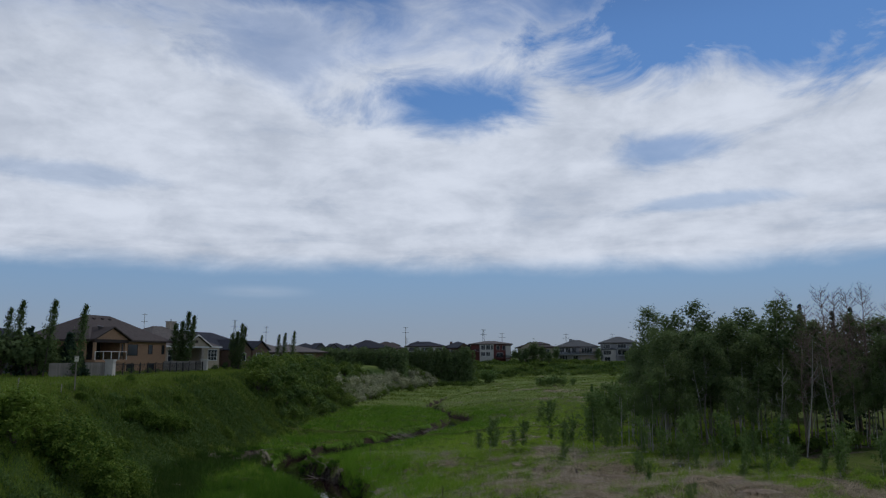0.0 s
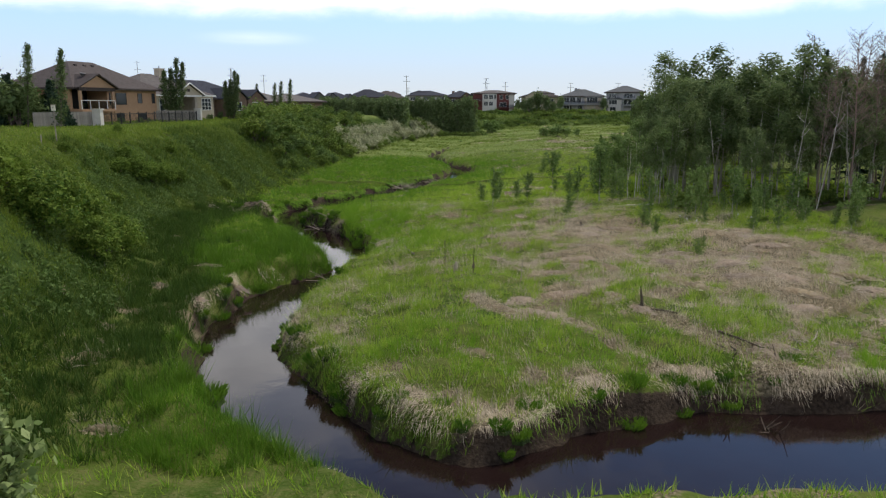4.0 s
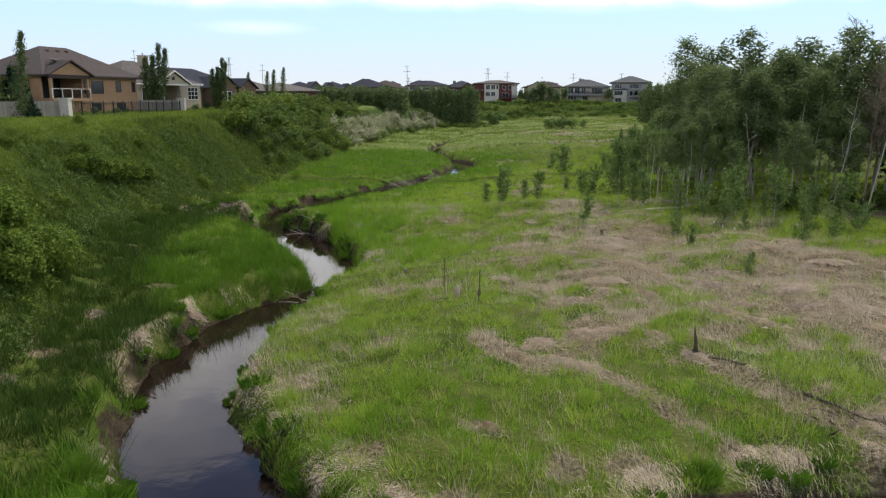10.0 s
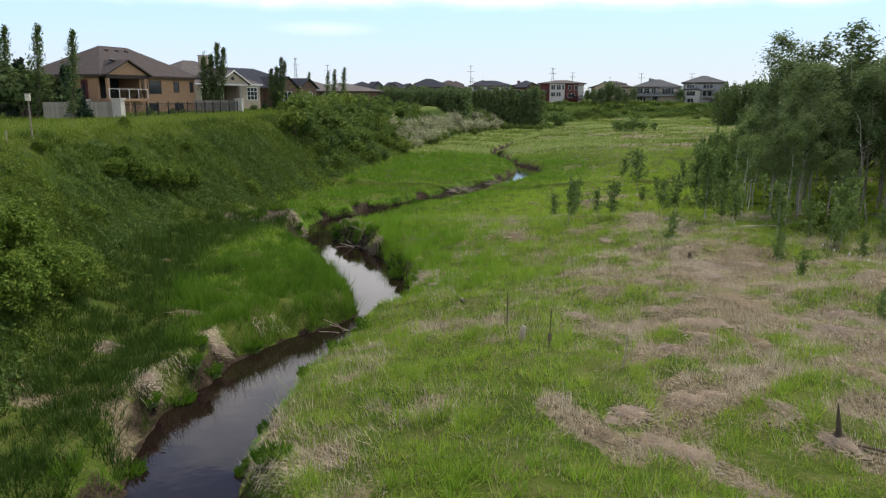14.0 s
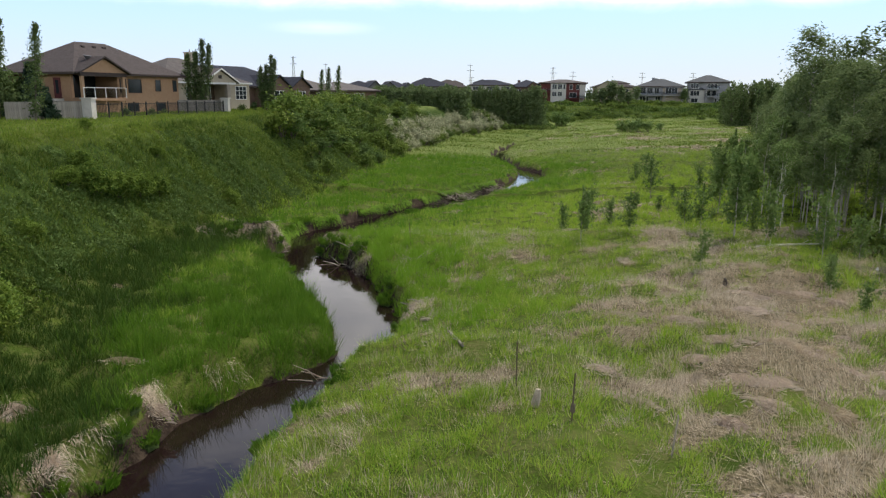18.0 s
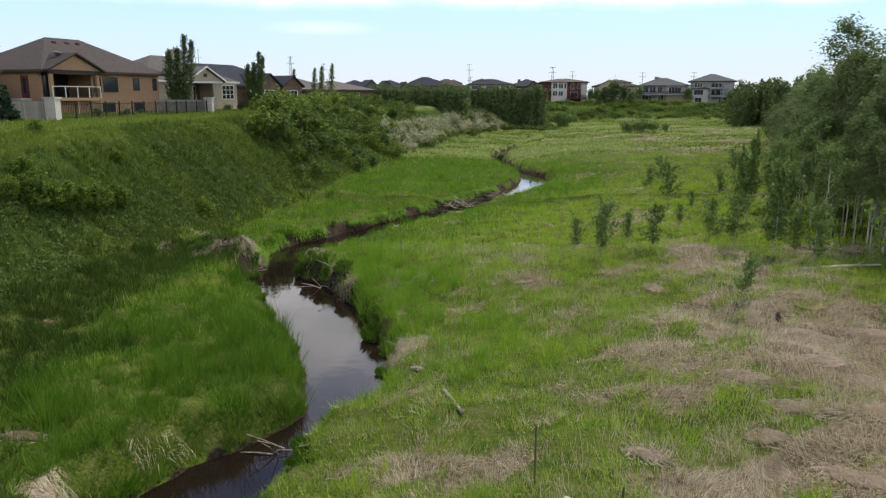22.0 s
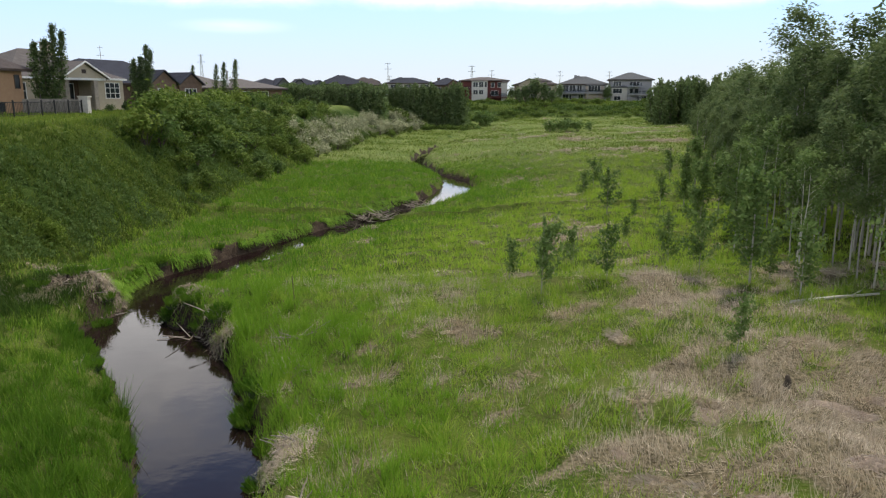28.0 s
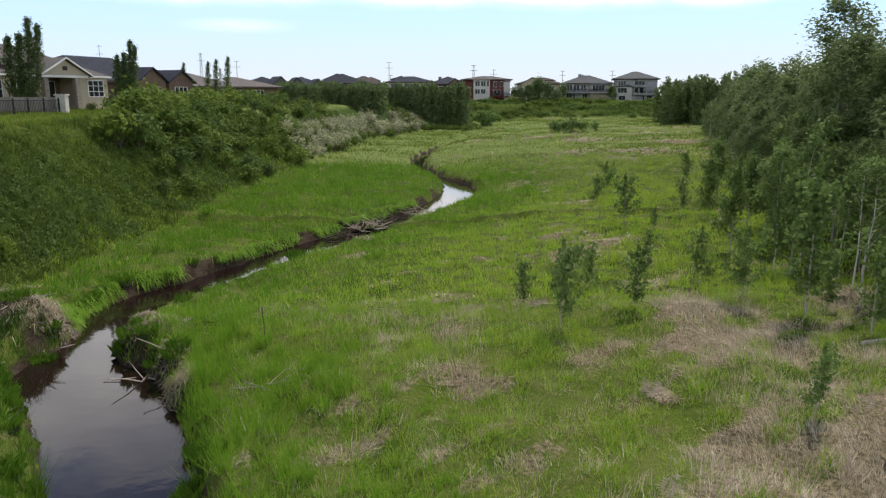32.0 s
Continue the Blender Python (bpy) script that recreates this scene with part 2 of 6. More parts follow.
TRIM = plain("white_trim", (0.68, 0.67, 0.64), (0.78, 0.77, 0.75), 3, 0.55)
CONCRETE = plain("concrete", (0.42, 0.4, 0.36), (0.56, 0.53, 0.48), 3, 0.85)
FENCEWOOD = plain("grey_fence_boards", (0.22, 0.2, 0.17), (0.34, 0.31, 0.27), 3, 0.85, stretch=(4, 4, 0.5))
IRON = plain("black_iron", (0.012, 0.012, 0.013), (0.03, 0.03, 0.03), 6, 0.5)
STEEL = plain("galvanised_steel", (0.3, 0.31, 0.32), (0.42, 0.43, 0.44), 4, 0.5, 0.6)
INSIDE = plain("dark_interior", (0.02, 0.018, 0.016), (0.04, 0.035, 0.03), 2, 0.9)
SIGNFACE = plain("pale_sign_face", (0.55, 0.52, 0.4), (0.65, 0.62, 0.5), 6, 0.5)

GLASS, n = material("window_glass")
finish(n, (0.025, 0.03, 0.035), 0.06, spec=0.6)

WATER, n = material("creek_water")
at = n.add("ShaderNodeNewGeometry").outputs["Position"]
ripple = n.math("ADD", n.math("MULTIPLY", n.noise(at, 1.1, 2), 1.0), n.math("MULTIPLY", n.noise(at, 7.0, 2), 0.12))
silt = n.mix(n.noise(at, 0.4, 3), (0.010, 0.0055, 0.005), (0.018, 0.010, 0.009))
finish(n, silt, 0.02, ripple, 0.006, ior=1.33, spec=0.5)

GROUND, n = material("valley_ground")
at = n.add("ShaderNodeNewGeometry").outputs["Position"]
dry, soil, bank, turf = (n.add("ShaderNodeAttribute", {"attr": k}).outputs["Fac"] for k in ("dry", "soil", "bank", "turf"))
coarse, mid, fine = n.noise(at, 0.16, 4), n.noise(at, 1.3, 4), n.noise(at, 9.0, 4)
# green and straw tones kept dark to stand for the shadows between blades
green = n.mix(n.step(coarse, 0.35, 0.65), (0.045, 0.078, 0.009), (0.09, 0.125, 0.018))
green = n.mix(n.step(n.math("ADD", n.math("MULTIPLY", mid, 0.5), n.math("MULTIPLY", fine, 0.5)), 0.42, 0.66), green, (0.12, 0.125, 0.04))
green = n.mix(turf, green, n.mix(n.step(n.math("ADD", n.math("MULTIPLY", coarse, 0.6), n.math("MULTIPLY", mid, 0.4)), 0.38, 0.62), (0.105, 0.15, 0.032), (0.175, 0.21, 0.062)))
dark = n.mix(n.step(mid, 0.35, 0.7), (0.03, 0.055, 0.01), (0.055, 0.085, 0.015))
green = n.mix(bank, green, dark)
straw = n.mix(n.step(fine, 0.3, 0.7), (0.07, 0.06, 0.032), (0.24, 0.20, 0.125))
dirt = n.mix(n.step(n.math("ADD", n.math("MULTIPLY", mid, 0.5), n.math("MULTIPLY", fine, 0.5)), 0.35, 0.65), (0.02, 0.014, 0.01), (0.075, 0.055, 0.038))
edge = n.math("ADD", dry, n.math("MULTIPLY", n.math("SUBTRACT", n.math("ADD", n.math("MULTIPLY", mid, 0.5), n.math("MULTIPLY", fine, 0.5)), 0.5), 1.1))
tone = n.mix(n.step(edge, 0.35, 0.65), green, straw)
tone = n.mix(n.step(n.math("ADD", soil, n.math("MULTIPLY", n.math("SUBTRACT", fine, 0.5), 0.5)), 0.4, 0.6), tone, dirt)
finish(n, tone, 0.95, n.math("ADD", fine, n.math("MULTIPLY", mid, 2.0)), 0.12, spec=0.1)


# ---- the lie of the land ----
def vnoise(x, y, scale, seed=0):
    """Smooth value noise in 0..1 over arrays."""
    x, y = np.asarray(x, float) / scale + 37.7 * seed, np.asarray(y, float) / scale - 11.3 * seed
    ix, iy = np.floor(x), np.floor(y)
    fx, fy = x - ix, y - iy
    fx, fy = fx * fx * (3 - 2 * fx), fy * fy * (3 - 2 * fy)

    def rnd(a, b):
        v = np.sin(a * 127.1 + b * 311.7 + seed * 74.7) * 43758.5453
        return v - np.floor(v)

    return (rnd(ix, iy) * (1 - fx) + rnd(ix + 1, iy) * fx) * (1 - fy) + (rnd(ix, iy + 1) * (1 - fx) + rnd(ix + 1, iy + 1) * fx) * fy


# the creek's middle line and half width: lower reach, then the upper reach
CREEK = [(70, 8, 3), (24, 5, 2.8), (14, 3.9, 2.7), (9, 3.8, 2.8), (5.2, 2.9, 2.2), (2.6, 1.8, 1.7), (0.6, 1.4, 1.4), (-1.3, 2.9, 1.1),
         (-3.4, 4.6, 1.5), (-5.4, 6.9, 1.65), (-6.9, 9.3, 1.6), (-8.2, 12.6, 1.5), (-8.6, 15.5, 1.7), (-8.5, 18, 1.75), (-8.2, 20.5, 1.8),
         (-7.5, 23.2, 1.2), (-6.5, 25.6, 0.55), (-5.7, 27.6, 1.0), (-6.0, 30, 1.45), (-6.9, 32.5, 1.55), (-8.0, 35.1, 1.7), (-9.3, 37.6, 1.85), (-10.9, 40.3, 2.0)]
CREEK += [(-13.1, 42.9, 1.7), (-13.5, 45.9, 1.05), (-14.2, 49, 1.3), (-13.9, 51.8, 1.3), (-12.2, 54.6, 1.15), (-10.6, 58.4, 1.15), (-8.8, 62.8, 1.25),
          (-6.7, 66.3, 1.3), (-4.5, 70, 1.2), (-1.2, 76, 1.0), (1, 82, 1.6), (2.3, 88, 1.7), (2.2, 93, 1.4), (0, 100, 0.7), (-2.8, 115, 0.9),
          (-1.7, 131, 0.9), (1, 145, 0.6), (9, 172, 0.3)]
LINE = np.array(CREEK, float)
TOE_Y = [-60, 3, 14, 18, 23, 32, 40, 48, 60, 89, 126, 145, 190, 220, 400]
TOE_X = [-9, -11.4, -12.9, -14.2, -15.9, -18.6, -19.6, -18.6, -17.4, -16, -13, -11.5, 0, 8, 40]


def creek(x, y):
    """Distance from the water's edge (below nought in the water), and the side (1 on the right bank)."""
    x, y = np.asarray(x, float), np.asarray(y, float)
    best, side = np.full(x.shape, 1e9), np.zeros(x.shape)
    wob = 0.35 * (vnoise(x, y, 1.7, 3) - 0.5) + 0.3 * (vnoise(x, y, 0.6, 4) - 0.5)
    for (ax, ay, aw), (bx, by, bw) in zip(LINE[:-1], LINE[1:]):
        dx, dy = bx - ax, by - ay
        s = np.clip(((x - ax) * dx + (y - ay) * dy) / (dx * dx + dy * dy), 0, 1)
        d = np.hypot(x - ax - s * dx, y - ay - s * dy) - (aw + s * (bw - aw))
        hit = d < best
        best = np.where(hit, d, best)
        side = np.where(hit, np.sign((x - ax) * dy - (y - ay) * dx), side)
    return best + wob, side


def smooth(v, lo, hi):
    v = np.clip((np.asarray(v, float) - lo) / (hi - lo), 0, 1)
    return v * v * (3 - 2 * v)


def bank_share(x, y):
    """0 on the valley floor, 1 on the plateau where the houses stand."""
    s1 = (np.interp(y, TOE_Y, TOE_X) - x) / (9.0 + 0.03 * np.clip(y - 40, 0, 200))
    s2 = (np.asarray(y, float) - 212 - 0.05 * np.asarray(x, float)) / 30
    return smooth(np.maximum(s1, s2), -0.05, 1.0)


def water_level(y):
    return np.where(np.asarray(y, float) > 69, 0.3, 0.0)


def height(x, y):
    x, y = np.asarray(x, float), np.asarray(y, float)
    sd, side = creek(x, y)
    right = side > 0
    upper = smooth(y, 42, 50)
    lip = np.where(right, 1.0 - 0.72 * upper + 0.5 * smooth(y, 84, 90), 1.05 - 0.4 * smooth(y, 48, 54)) * (0.75 + 0.5 * vnoise(x, y, 3.0, 5)) + water_level(y)
    steep = np.where(right, 0.6, 0.8 - 0.4 * smooth(y, 48, 54)) * (0.55 + 1.3 * vnoise(x, y, 2.2, 6))
    rise = np.where(right, 1.15 + 0.5 * upper, 0.6) * (1 - np.exp(-np.clip(sd, 0, None) / (7 + 8 * upper)))
    floor_z = np.where(sd < 0, -0.7 * smooth(-sd, 0, 0.8) + water_level(y), water_level(y) + (lip - water_level(y)) * smooth(sd, 0, steep + 0.05))
    z = floor_z + rise + 0.004 * np.clip(y - 70, 0, 200) * smooth(sd, 0.3, 4)
    bumps = 0.26 * (vnoise(x, y, 0.9, 7) - 0.5) + 0.36 * (vnoise(x, y, 3.4, 8) - 0.5)
    z = z + bumps * smooth(sd, 0.2, 1.2)
    z = z + heaped(x, y, MOUNDS) * (0.5 + vnoise(x, y, 0.5, 17)) * smooth(sd, 0.05, 0.5)
    b = bank_share(x, y)
    lumps = 0.55 * (vnoise(x, y, 5.0, 9) - 0.5) * 4 * b * (1 - b)
    top = 7.75 + 0.012 * np.clip(-30 - x, 0, 30)
    return z * (1 - b) + top * b + lumps + 0.12 * (vnoise(x, y, 1.5, 10) - 0.5) * b


# patches of straw: place, radius, strength; and low mounds: place, radius, height
PATCHES = [(-0.6, 5.5, 0.7, 0.9), (0.5, 5.3, 0.7, 0.9), (1.5, 5.0, 0.7, 0.9), (2.6, 5.2, 0.6, 0.8), (3.0, 6.6, 0.6, 0.7), (4.7, 6.6, 0.7, 0.9), (7.6, 7.6, 0.7, 0.8), (8.6, 7.8, 0.7, 0.8),
           (-3.1, 10.0, 0.7, 0.8), (-1.7, 7.3, 0.7, 0.7), (-4.3, 12.0, 0.8, 0.8), (-2.8, 6.6, 0.5, 0.6), (2.2, 12.7, 0.8, 0.6), (-1.8, 14.4, 1.0, 0.5), (2.7, 7.8, 0.5, 0.5)]
PATCHES += [(-4.0, 31, 0.7, 0.9), (-4.9, 35, 0.4, 0.8), (-19, 49, 0.6, 0.8),  (-19.8, 48, 0.7, 0.8),
            (-16.1, 45.8, 1.2, 0.9), (-15.1, 46.9, 0.9, 0.8), (-9.3, 41.9, 0.9, 0.8), (-8.4, 40.6, 0.7, 0.8), (-11.3, 45.6, 0.8, 0.7)]
CLODS = [(-11.7, 7.5, 1.15), (-13.1, 11.5, 0.8), (-13.0, 14.2, 0.95), (-13.8, 18.8, 0.95), (-8.9, 2.7, 0.7), (-12.4, 22.2, 0.7), (-11.1, 16.3, 0.8), (-10.6, 20.4, 0.9), (-12.3, 9.6, 0.6), (-15.0, 12.2, 0.7), (-19.5, 44.6, 1.3), (-18.9, 48.4, 0.7), (-18.4, 50.4, 0.8), (-17.6, 31, 0.5)]
PATCHES += [(px, py, 0.6 * size, 0.9) for px, py, size in CLODS]
for ax, ay, bx, by in ((1.4, 13.7, 3.0, 11.7), (3.4, 13.4, 6.8, 8.8), (8.2, 12.6, 10.8, 8.5)):
    PATCHES += [(ax + (bx - ax) * s, ay + (by - ay) * s, 0.5, 1.25) for s in (0, 0.17, 0.33, 0.5, 0.67, 0.83, 1)]
MOUNDS = [(-16.3, 45.3, 1.6, 0.6), (-15.3, 46.6, 0.9, 0.45), (-17.0, 43.9, 0.9, 0.25), (-10.6, 44.8, 0.9, 0.35), (-9.2, 41.8, 0.8, 0.35), (-11.6, 45.9, 0.6, 0.3), (-8.2, 40.3, 0.6, 0.25)]


def heaped(x, y, spots):
    """Sum of soft bumps, ragged at their rims."""
    total = 0
    for px, py, r, v in spots:
        total = np.maximum(total, v * np.exp(-((x - px) ** 2 + (y - py) ** 2) / (r * r)))
    return total


def dryness(x, y):
    """How much of the sward is last year's straw."""
    x, y = np.asarray(x, float), np.asarray(y, float)
    sd, side = creek(x, y)
    field = smooth(x, 1, 6) * smooth(y, 9, 15) * (1.7 - 1.45 * smooth(y, 26, 33) - 0.25 * smooth(y, 40, 50)) * (1 - 0.65 * smooth(x - 0.1 * y, 9, 14) * smooth(y, 28, 34))
    path = np.exp(-((x - (9.5 + 0.06 * (y - 40))) / 2.2) ** 2) * smooth(y, 28, 36) * (1 - smooth(y, 62, 75))
    far = 0
    for px, py, wx, wy, v in ((33, 126, 8, 3.2, 1.3), (17, 141, 7, 3.4, 1.1), (38, 149, 8, 2.6, 1.1), (25, 133, 6, 2.4, 0.9), (45, 168, 12, 3.0, 0.9), (22, 112, 6, 2.6, 0.8)):
        far = np.maximum(far, v * np.exp(-((x - px) / wx) ** 2 - ((y - py) / wy) ** 2))
    rim = np.where(side > 0, 1, 0.55) * np.exp(-((sd - 0.45) / 0.6) ** 2) * (1 - smooth(y, 17, 26)) * 0.5
    v = np.maximum.reduce([0.5 * field, 0.3 * path, far, rim * (0.4 + 0.9 * vnoise(x, y, 1.6, 15))])
    v = v + 0.1 * smooth(y, 3, 8) * (1 - smooth(y, 44, 56)) * np.where(side > 0, 1, 0) * smooth(sd, 0.5, 3) * smooth(x, -8, -2)
    across, along = 0.8 * x + 0.6 * y, 0.8 * y - 0.6 * x
    patch = vnoise(x, y, 2.6, 11) * 0.45 + vnoise(across, along * 2.6, 1.7, 12) * 0.45 + vnoise(x, y, 8.0, 13) * 0.4
    b = bank_share(x, y)
    v = v - 0.3 * (1 - smooth(x, 2, 8)) * smooth(y, 22, 30) - 0.5 * (side < 0) * smooth(y, 30, 44)
    patch = patch * 0.8 + 0.2 * vnoise(across * 0.5, along * 1.6, 0.8, 19) + 0.2 * vnoise(x, y, 0.7, 22) - 0.07
    return np.clip(np.maximum(v - 0.05 + (patch - 0.65) * 2.9, 1.3 * heaped(x, y, PATCHES) * (0.6 + 0.7 * vnoise(x, y, 0.7, 18))), 0, 1) * (1 - smooth(b, 0.02, 0.12))


def ground_z(x, y):
    return float(height(np.array([x]), np.array([y]))[0])


# ---- mesh helpers ----
def mesh_of(name, verts, faces, mat, flat=True):
    """A mesh from arrays; faces is an array of index rows, or a list of such arrays."""
    me = bpy.data.meshes.new(name)
    verts = np.asarray(verts, np.float32)
    groups = faces if isinstance(faces, list) else [faces]
    groups = [np.asarray(g, np.int32) for g in groups if len(g)]
    me.vertices.add(len(verts))
    me.vertices.foreach_set("co", verts.ravel())
    loops = np.concatenate([g.ravel() for g in groups])
    sizes = np.concatenate([np.full(len(g), g.shape[1], np.int32) for g in groups])
    me.loops.add(len(loops))
    me.loops.foreach_set("vertex_index", loops)
    me.polygons.add(len(sizes))
    me.polygons.foreach_set("loop_start", np.concatenate([[0], np.cumsum(sizes)[:-1]]).astype(np.int32))
    if not flat:
        me.polygons.foreach_set("use_smooth", np.ones(len(sizes), bool))
    me.update(calc_edges=True)
    me.materials.append(mat)
    return me


class Geo:
    """Gathers boxes, tubes and prisms into one mesh."""

    def __init__(self):
        self.v, self.f = [], []

    def poly(self, pts, faces):
        k = len(self.v)
        self.v += [tuple(p) for p in pts]
        self.f += [tuple(k + i for i in f) for f in faces]
        return self

    def box(self, x0, y0, z0, x1, y1, z1):
        p = [(x, y, z) for z in (z0, z1) for x, y in ((x0, y0), (x1, y0), (x1, y1), (x0, y1))]
        return self.poly(p, [(3, 2, 1, 0), (4, 5, 6, 7), (0, 1, 5, 4), (1, 2, 6, 5), (2, 3, 7, 6), (3, 0, 4, 7)])

    def tube(self, pts, radii, sides=6):
        k, pts = len(self.v), [Vector(p) for p in pts]
        for i, p in enumerate(pts):
            d = (pts[min(i + 1, len(pts) - 1)] - pts[max(i - 1, 0)]).normalized()
            a = d.orthogonal().normalized() if abs(d.z) < 0.9 else Vector((1, 0, 0))
            b = d.cross(a).normalized()
            a = b.cross(d)
            for j in range(sides):
                w = 2 * math.pi * j / sides
                self.v.append(tuple(p + (a * math.cos(w) + b * math.sin(w)) * radii[i]))
        for i in range(len(pts) - 1):
            for j in range(sides):
                q = (j + 1) % sides
                self.f.append((k + i * sides + j, k + i * sides + q, k + (i + 1) * sides + q, k + (i + 1) * sides + j))
        self.f.append(tuple(k + j for j in reversed(range(sides))))
        self.f.append(tuple(k + (len(pts) - 1) * sides + j for j in range(sides)))
        return self

    def mesh(self, name, mat, smooth_faces=False):
        me = bpy.data.meshes.new(name)
        me.from_pydata(self.v, [], self.f)
        me.update()
        me.materials.append(mat)
        if smooth_faces:
            me.polygons.foreach_set("use_smooth", np.ones(len(me.polygons), bool))
        return me


def part(name, made, mat, parent, label=""):
    """Links a Geo or a mesh as ONE mesh object under a thing or a part."""
    ob = new(name, made.mesh(name, mat) if isinstance(made, Geo) else made)
    ob.parent = parent
    return tagged(ob, label)


def thing(name, label, category, group="", m=None, kind=""):
    ob = tagged(new(name), label, category, group, kind)
    if m is not None:
        ob.matrix_world = m
    return ob


rng = np.random.default_rng(7)


# ---- ground and water ----
def spread(a, b, step, low, high, grow):
    """Coordinates at an even step from a to b, then ever wider to low and high."""
    mid = list(np.arange(a, b + step / 2, step))
    for end, sign in ((low, -1), (high, 1)):
        at, d, out = (mid[0], step, []) if sign < 0 else (mid[-1], step, [])
        while (at - end) * sign < 0:
            d = min(d * grow, 400)
            at += sign * d
            out.append(at)
        mid = out[::-1] + mid if sign < 0 else mid + out
    return np.array(mid)


def bare_soil(x, y, side):
    """How far the cut bank is laid open."""
    return 0.3 + 0.8 * np.maximum(0.55 * (side < 0) * smooth(y, 49, 53) * (1 - smooth(y, 76, 80)), np.maximum(smooth(vnoise(x, y, 2.4, 21), 0.42, 0.66), 0.75 * (side > 0) * (1 - smooth(y, 6, 9)) * smooth(x, -0.5, 1.5))) * np.where(side > 0, 1.0 - 0.6 * smooth(y, 20, 26) * (1 - smooth(y, 56, 62)), 0.7 - 0.5 * smooth(y, 38, 42) + 0.7 * smooth(y, 49, 53))


gx, gy = spread(-19, 17, 0.28, -3200, 3200, 1.12), spread(0.4, 74, 0.28, -1500, 4200, 1.045)
X, Y = np.meshgrid(gx, gy)
Z = height(X, Y)
far_away = np.hypot(X, Y - 80)
Z = Z + 3.0 * (vnoise(X, Y, 260, 20) - 0.5) * smooth(far_away, 320, 900)
nx, ny = len(gx), len(gy)
idx = np.arange(nx * ny).reshape(ny, nx)
quads = np.stack([idx[:-1, :-1], idx[:-1, 1:], idx[1:, 1:], idx[1:, :-1]], -1).reshape(-1, 4)
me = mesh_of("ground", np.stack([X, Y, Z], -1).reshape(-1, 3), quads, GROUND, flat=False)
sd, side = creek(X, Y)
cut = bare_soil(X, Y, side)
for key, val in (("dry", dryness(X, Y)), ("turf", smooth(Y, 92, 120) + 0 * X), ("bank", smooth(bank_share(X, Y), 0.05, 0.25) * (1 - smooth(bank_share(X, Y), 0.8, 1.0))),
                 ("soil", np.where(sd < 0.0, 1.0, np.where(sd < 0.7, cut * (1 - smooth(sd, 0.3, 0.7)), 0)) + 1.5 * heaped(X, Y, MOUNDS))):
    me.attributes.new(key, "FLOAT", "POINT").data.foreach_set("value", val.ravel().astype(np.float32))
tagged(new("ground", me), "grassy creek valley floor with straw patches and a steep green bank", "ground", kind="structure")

for name, x0, y0, x1, y1, z, label in (("water", -40, -40, 120, 69.2, 0.0, "dark still creek water with cloud reflections between grassy banks"),
                                       ("water", -14, 68.8, 14, 260, 0.3, "pale pooled creek water held back by a stick dam")):
    g = Geo()
    g.poly([(x0, y0, z), (x1, y0, z), (x1, y1, z), (x0, y1, z)], [(0, 1, 2, 3)])
    tagged(new(name, g.mesh(name, WATER)), label, "water", kind="structure")


# ---- grass ----
def scatter(x0, x1, y0, y1, per_m2):
    k = int((x1 - x0) * (y1 - y0) * per_m2)
    return rng.uniform(x0, x1, k), rng.uniform(y0, y1, k)


def spikes(x, y, tall, wide, lean=0.3, droop=None):
    """Cheaper single-triangle blades for what stays far off."""
    k = len(x)
    z = height(x, y) - 0.03
    turn, ax = rng.uniform(0, 2 * np.pi, k), rng.uniform(0, 2 * np.pi, k)
    h, w = tall * rng.uniform(0.5, 1.3, k), wide * rng.uniform(0.6, 1.3, k) / 2
    v = np.empty((k, 3, 3), np.float32)
    v[:, 0] = np.stack([x - np.cos(turn) * w, y - np.sin(turn) * w, z], -1)
    v[:, 1] = np.stack([x + np.cos(turn) * w, y + np.sin(turn) * w, z], -1)
    ox, oy = np.cos(ax) * h * lean, np.sin(ax) * h * lean
    if droop is not None:
        ox, oy = ox + droop[0] * h, oy + droop[1] * h
    v[:, 2] = np.stack([x + ox, y + oy, z + np.sqrt(np.clip(h * h - ox * ox - oy * oy, (0.3 * h) ** 2, None))], -1)
    return v.reshape(-1, 3), [np.arange(k * 3).reshape(-1, 3)]


def stuff(name, made, mat, label, category="grass"):
    return tagged(new(name, mesh_of(name, made[0], made[1], mat)), label, category, kind="stuff")


def lushness(x, y):
    """Tall bright grass along the creek, upstream of the pinch and on the left bar."""
    sd, side = creek(x, y)
    left = (side < 0) * smooth(y, -6, -1) * (1 - smooth(bank_share(x, y), 0.0, 0.06))
    right = (side > 0) * smooth(y, 22, 30) * (1 - smooth(y, 90, 120)) * (1 - smooth(sd, 2.5 + 1.5 * smooth(y, 44, 50), 9 + 2 * smooth(y, 44, 50))) * 0.85
    left = np.maximum(left, (side > 0) * (1 - smooth(y, 9, 13)) * 0.45 * smooth(y, 2, 4))
    return np.clip(np.maximum(left, right) * (0.6 + 0.8 * vnoise(x, y, 3, 30)), 0, 1)


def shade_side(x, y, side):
    """Where rank grass, darkened in colour for shade, takes over towards the bank's foot."""
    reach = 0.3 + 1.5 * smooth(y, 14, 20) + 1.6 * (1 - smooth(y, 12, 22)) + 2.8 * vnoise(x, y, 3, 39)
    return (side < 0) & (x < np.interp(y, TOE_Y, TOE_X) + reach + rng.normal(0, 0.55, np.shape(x)))


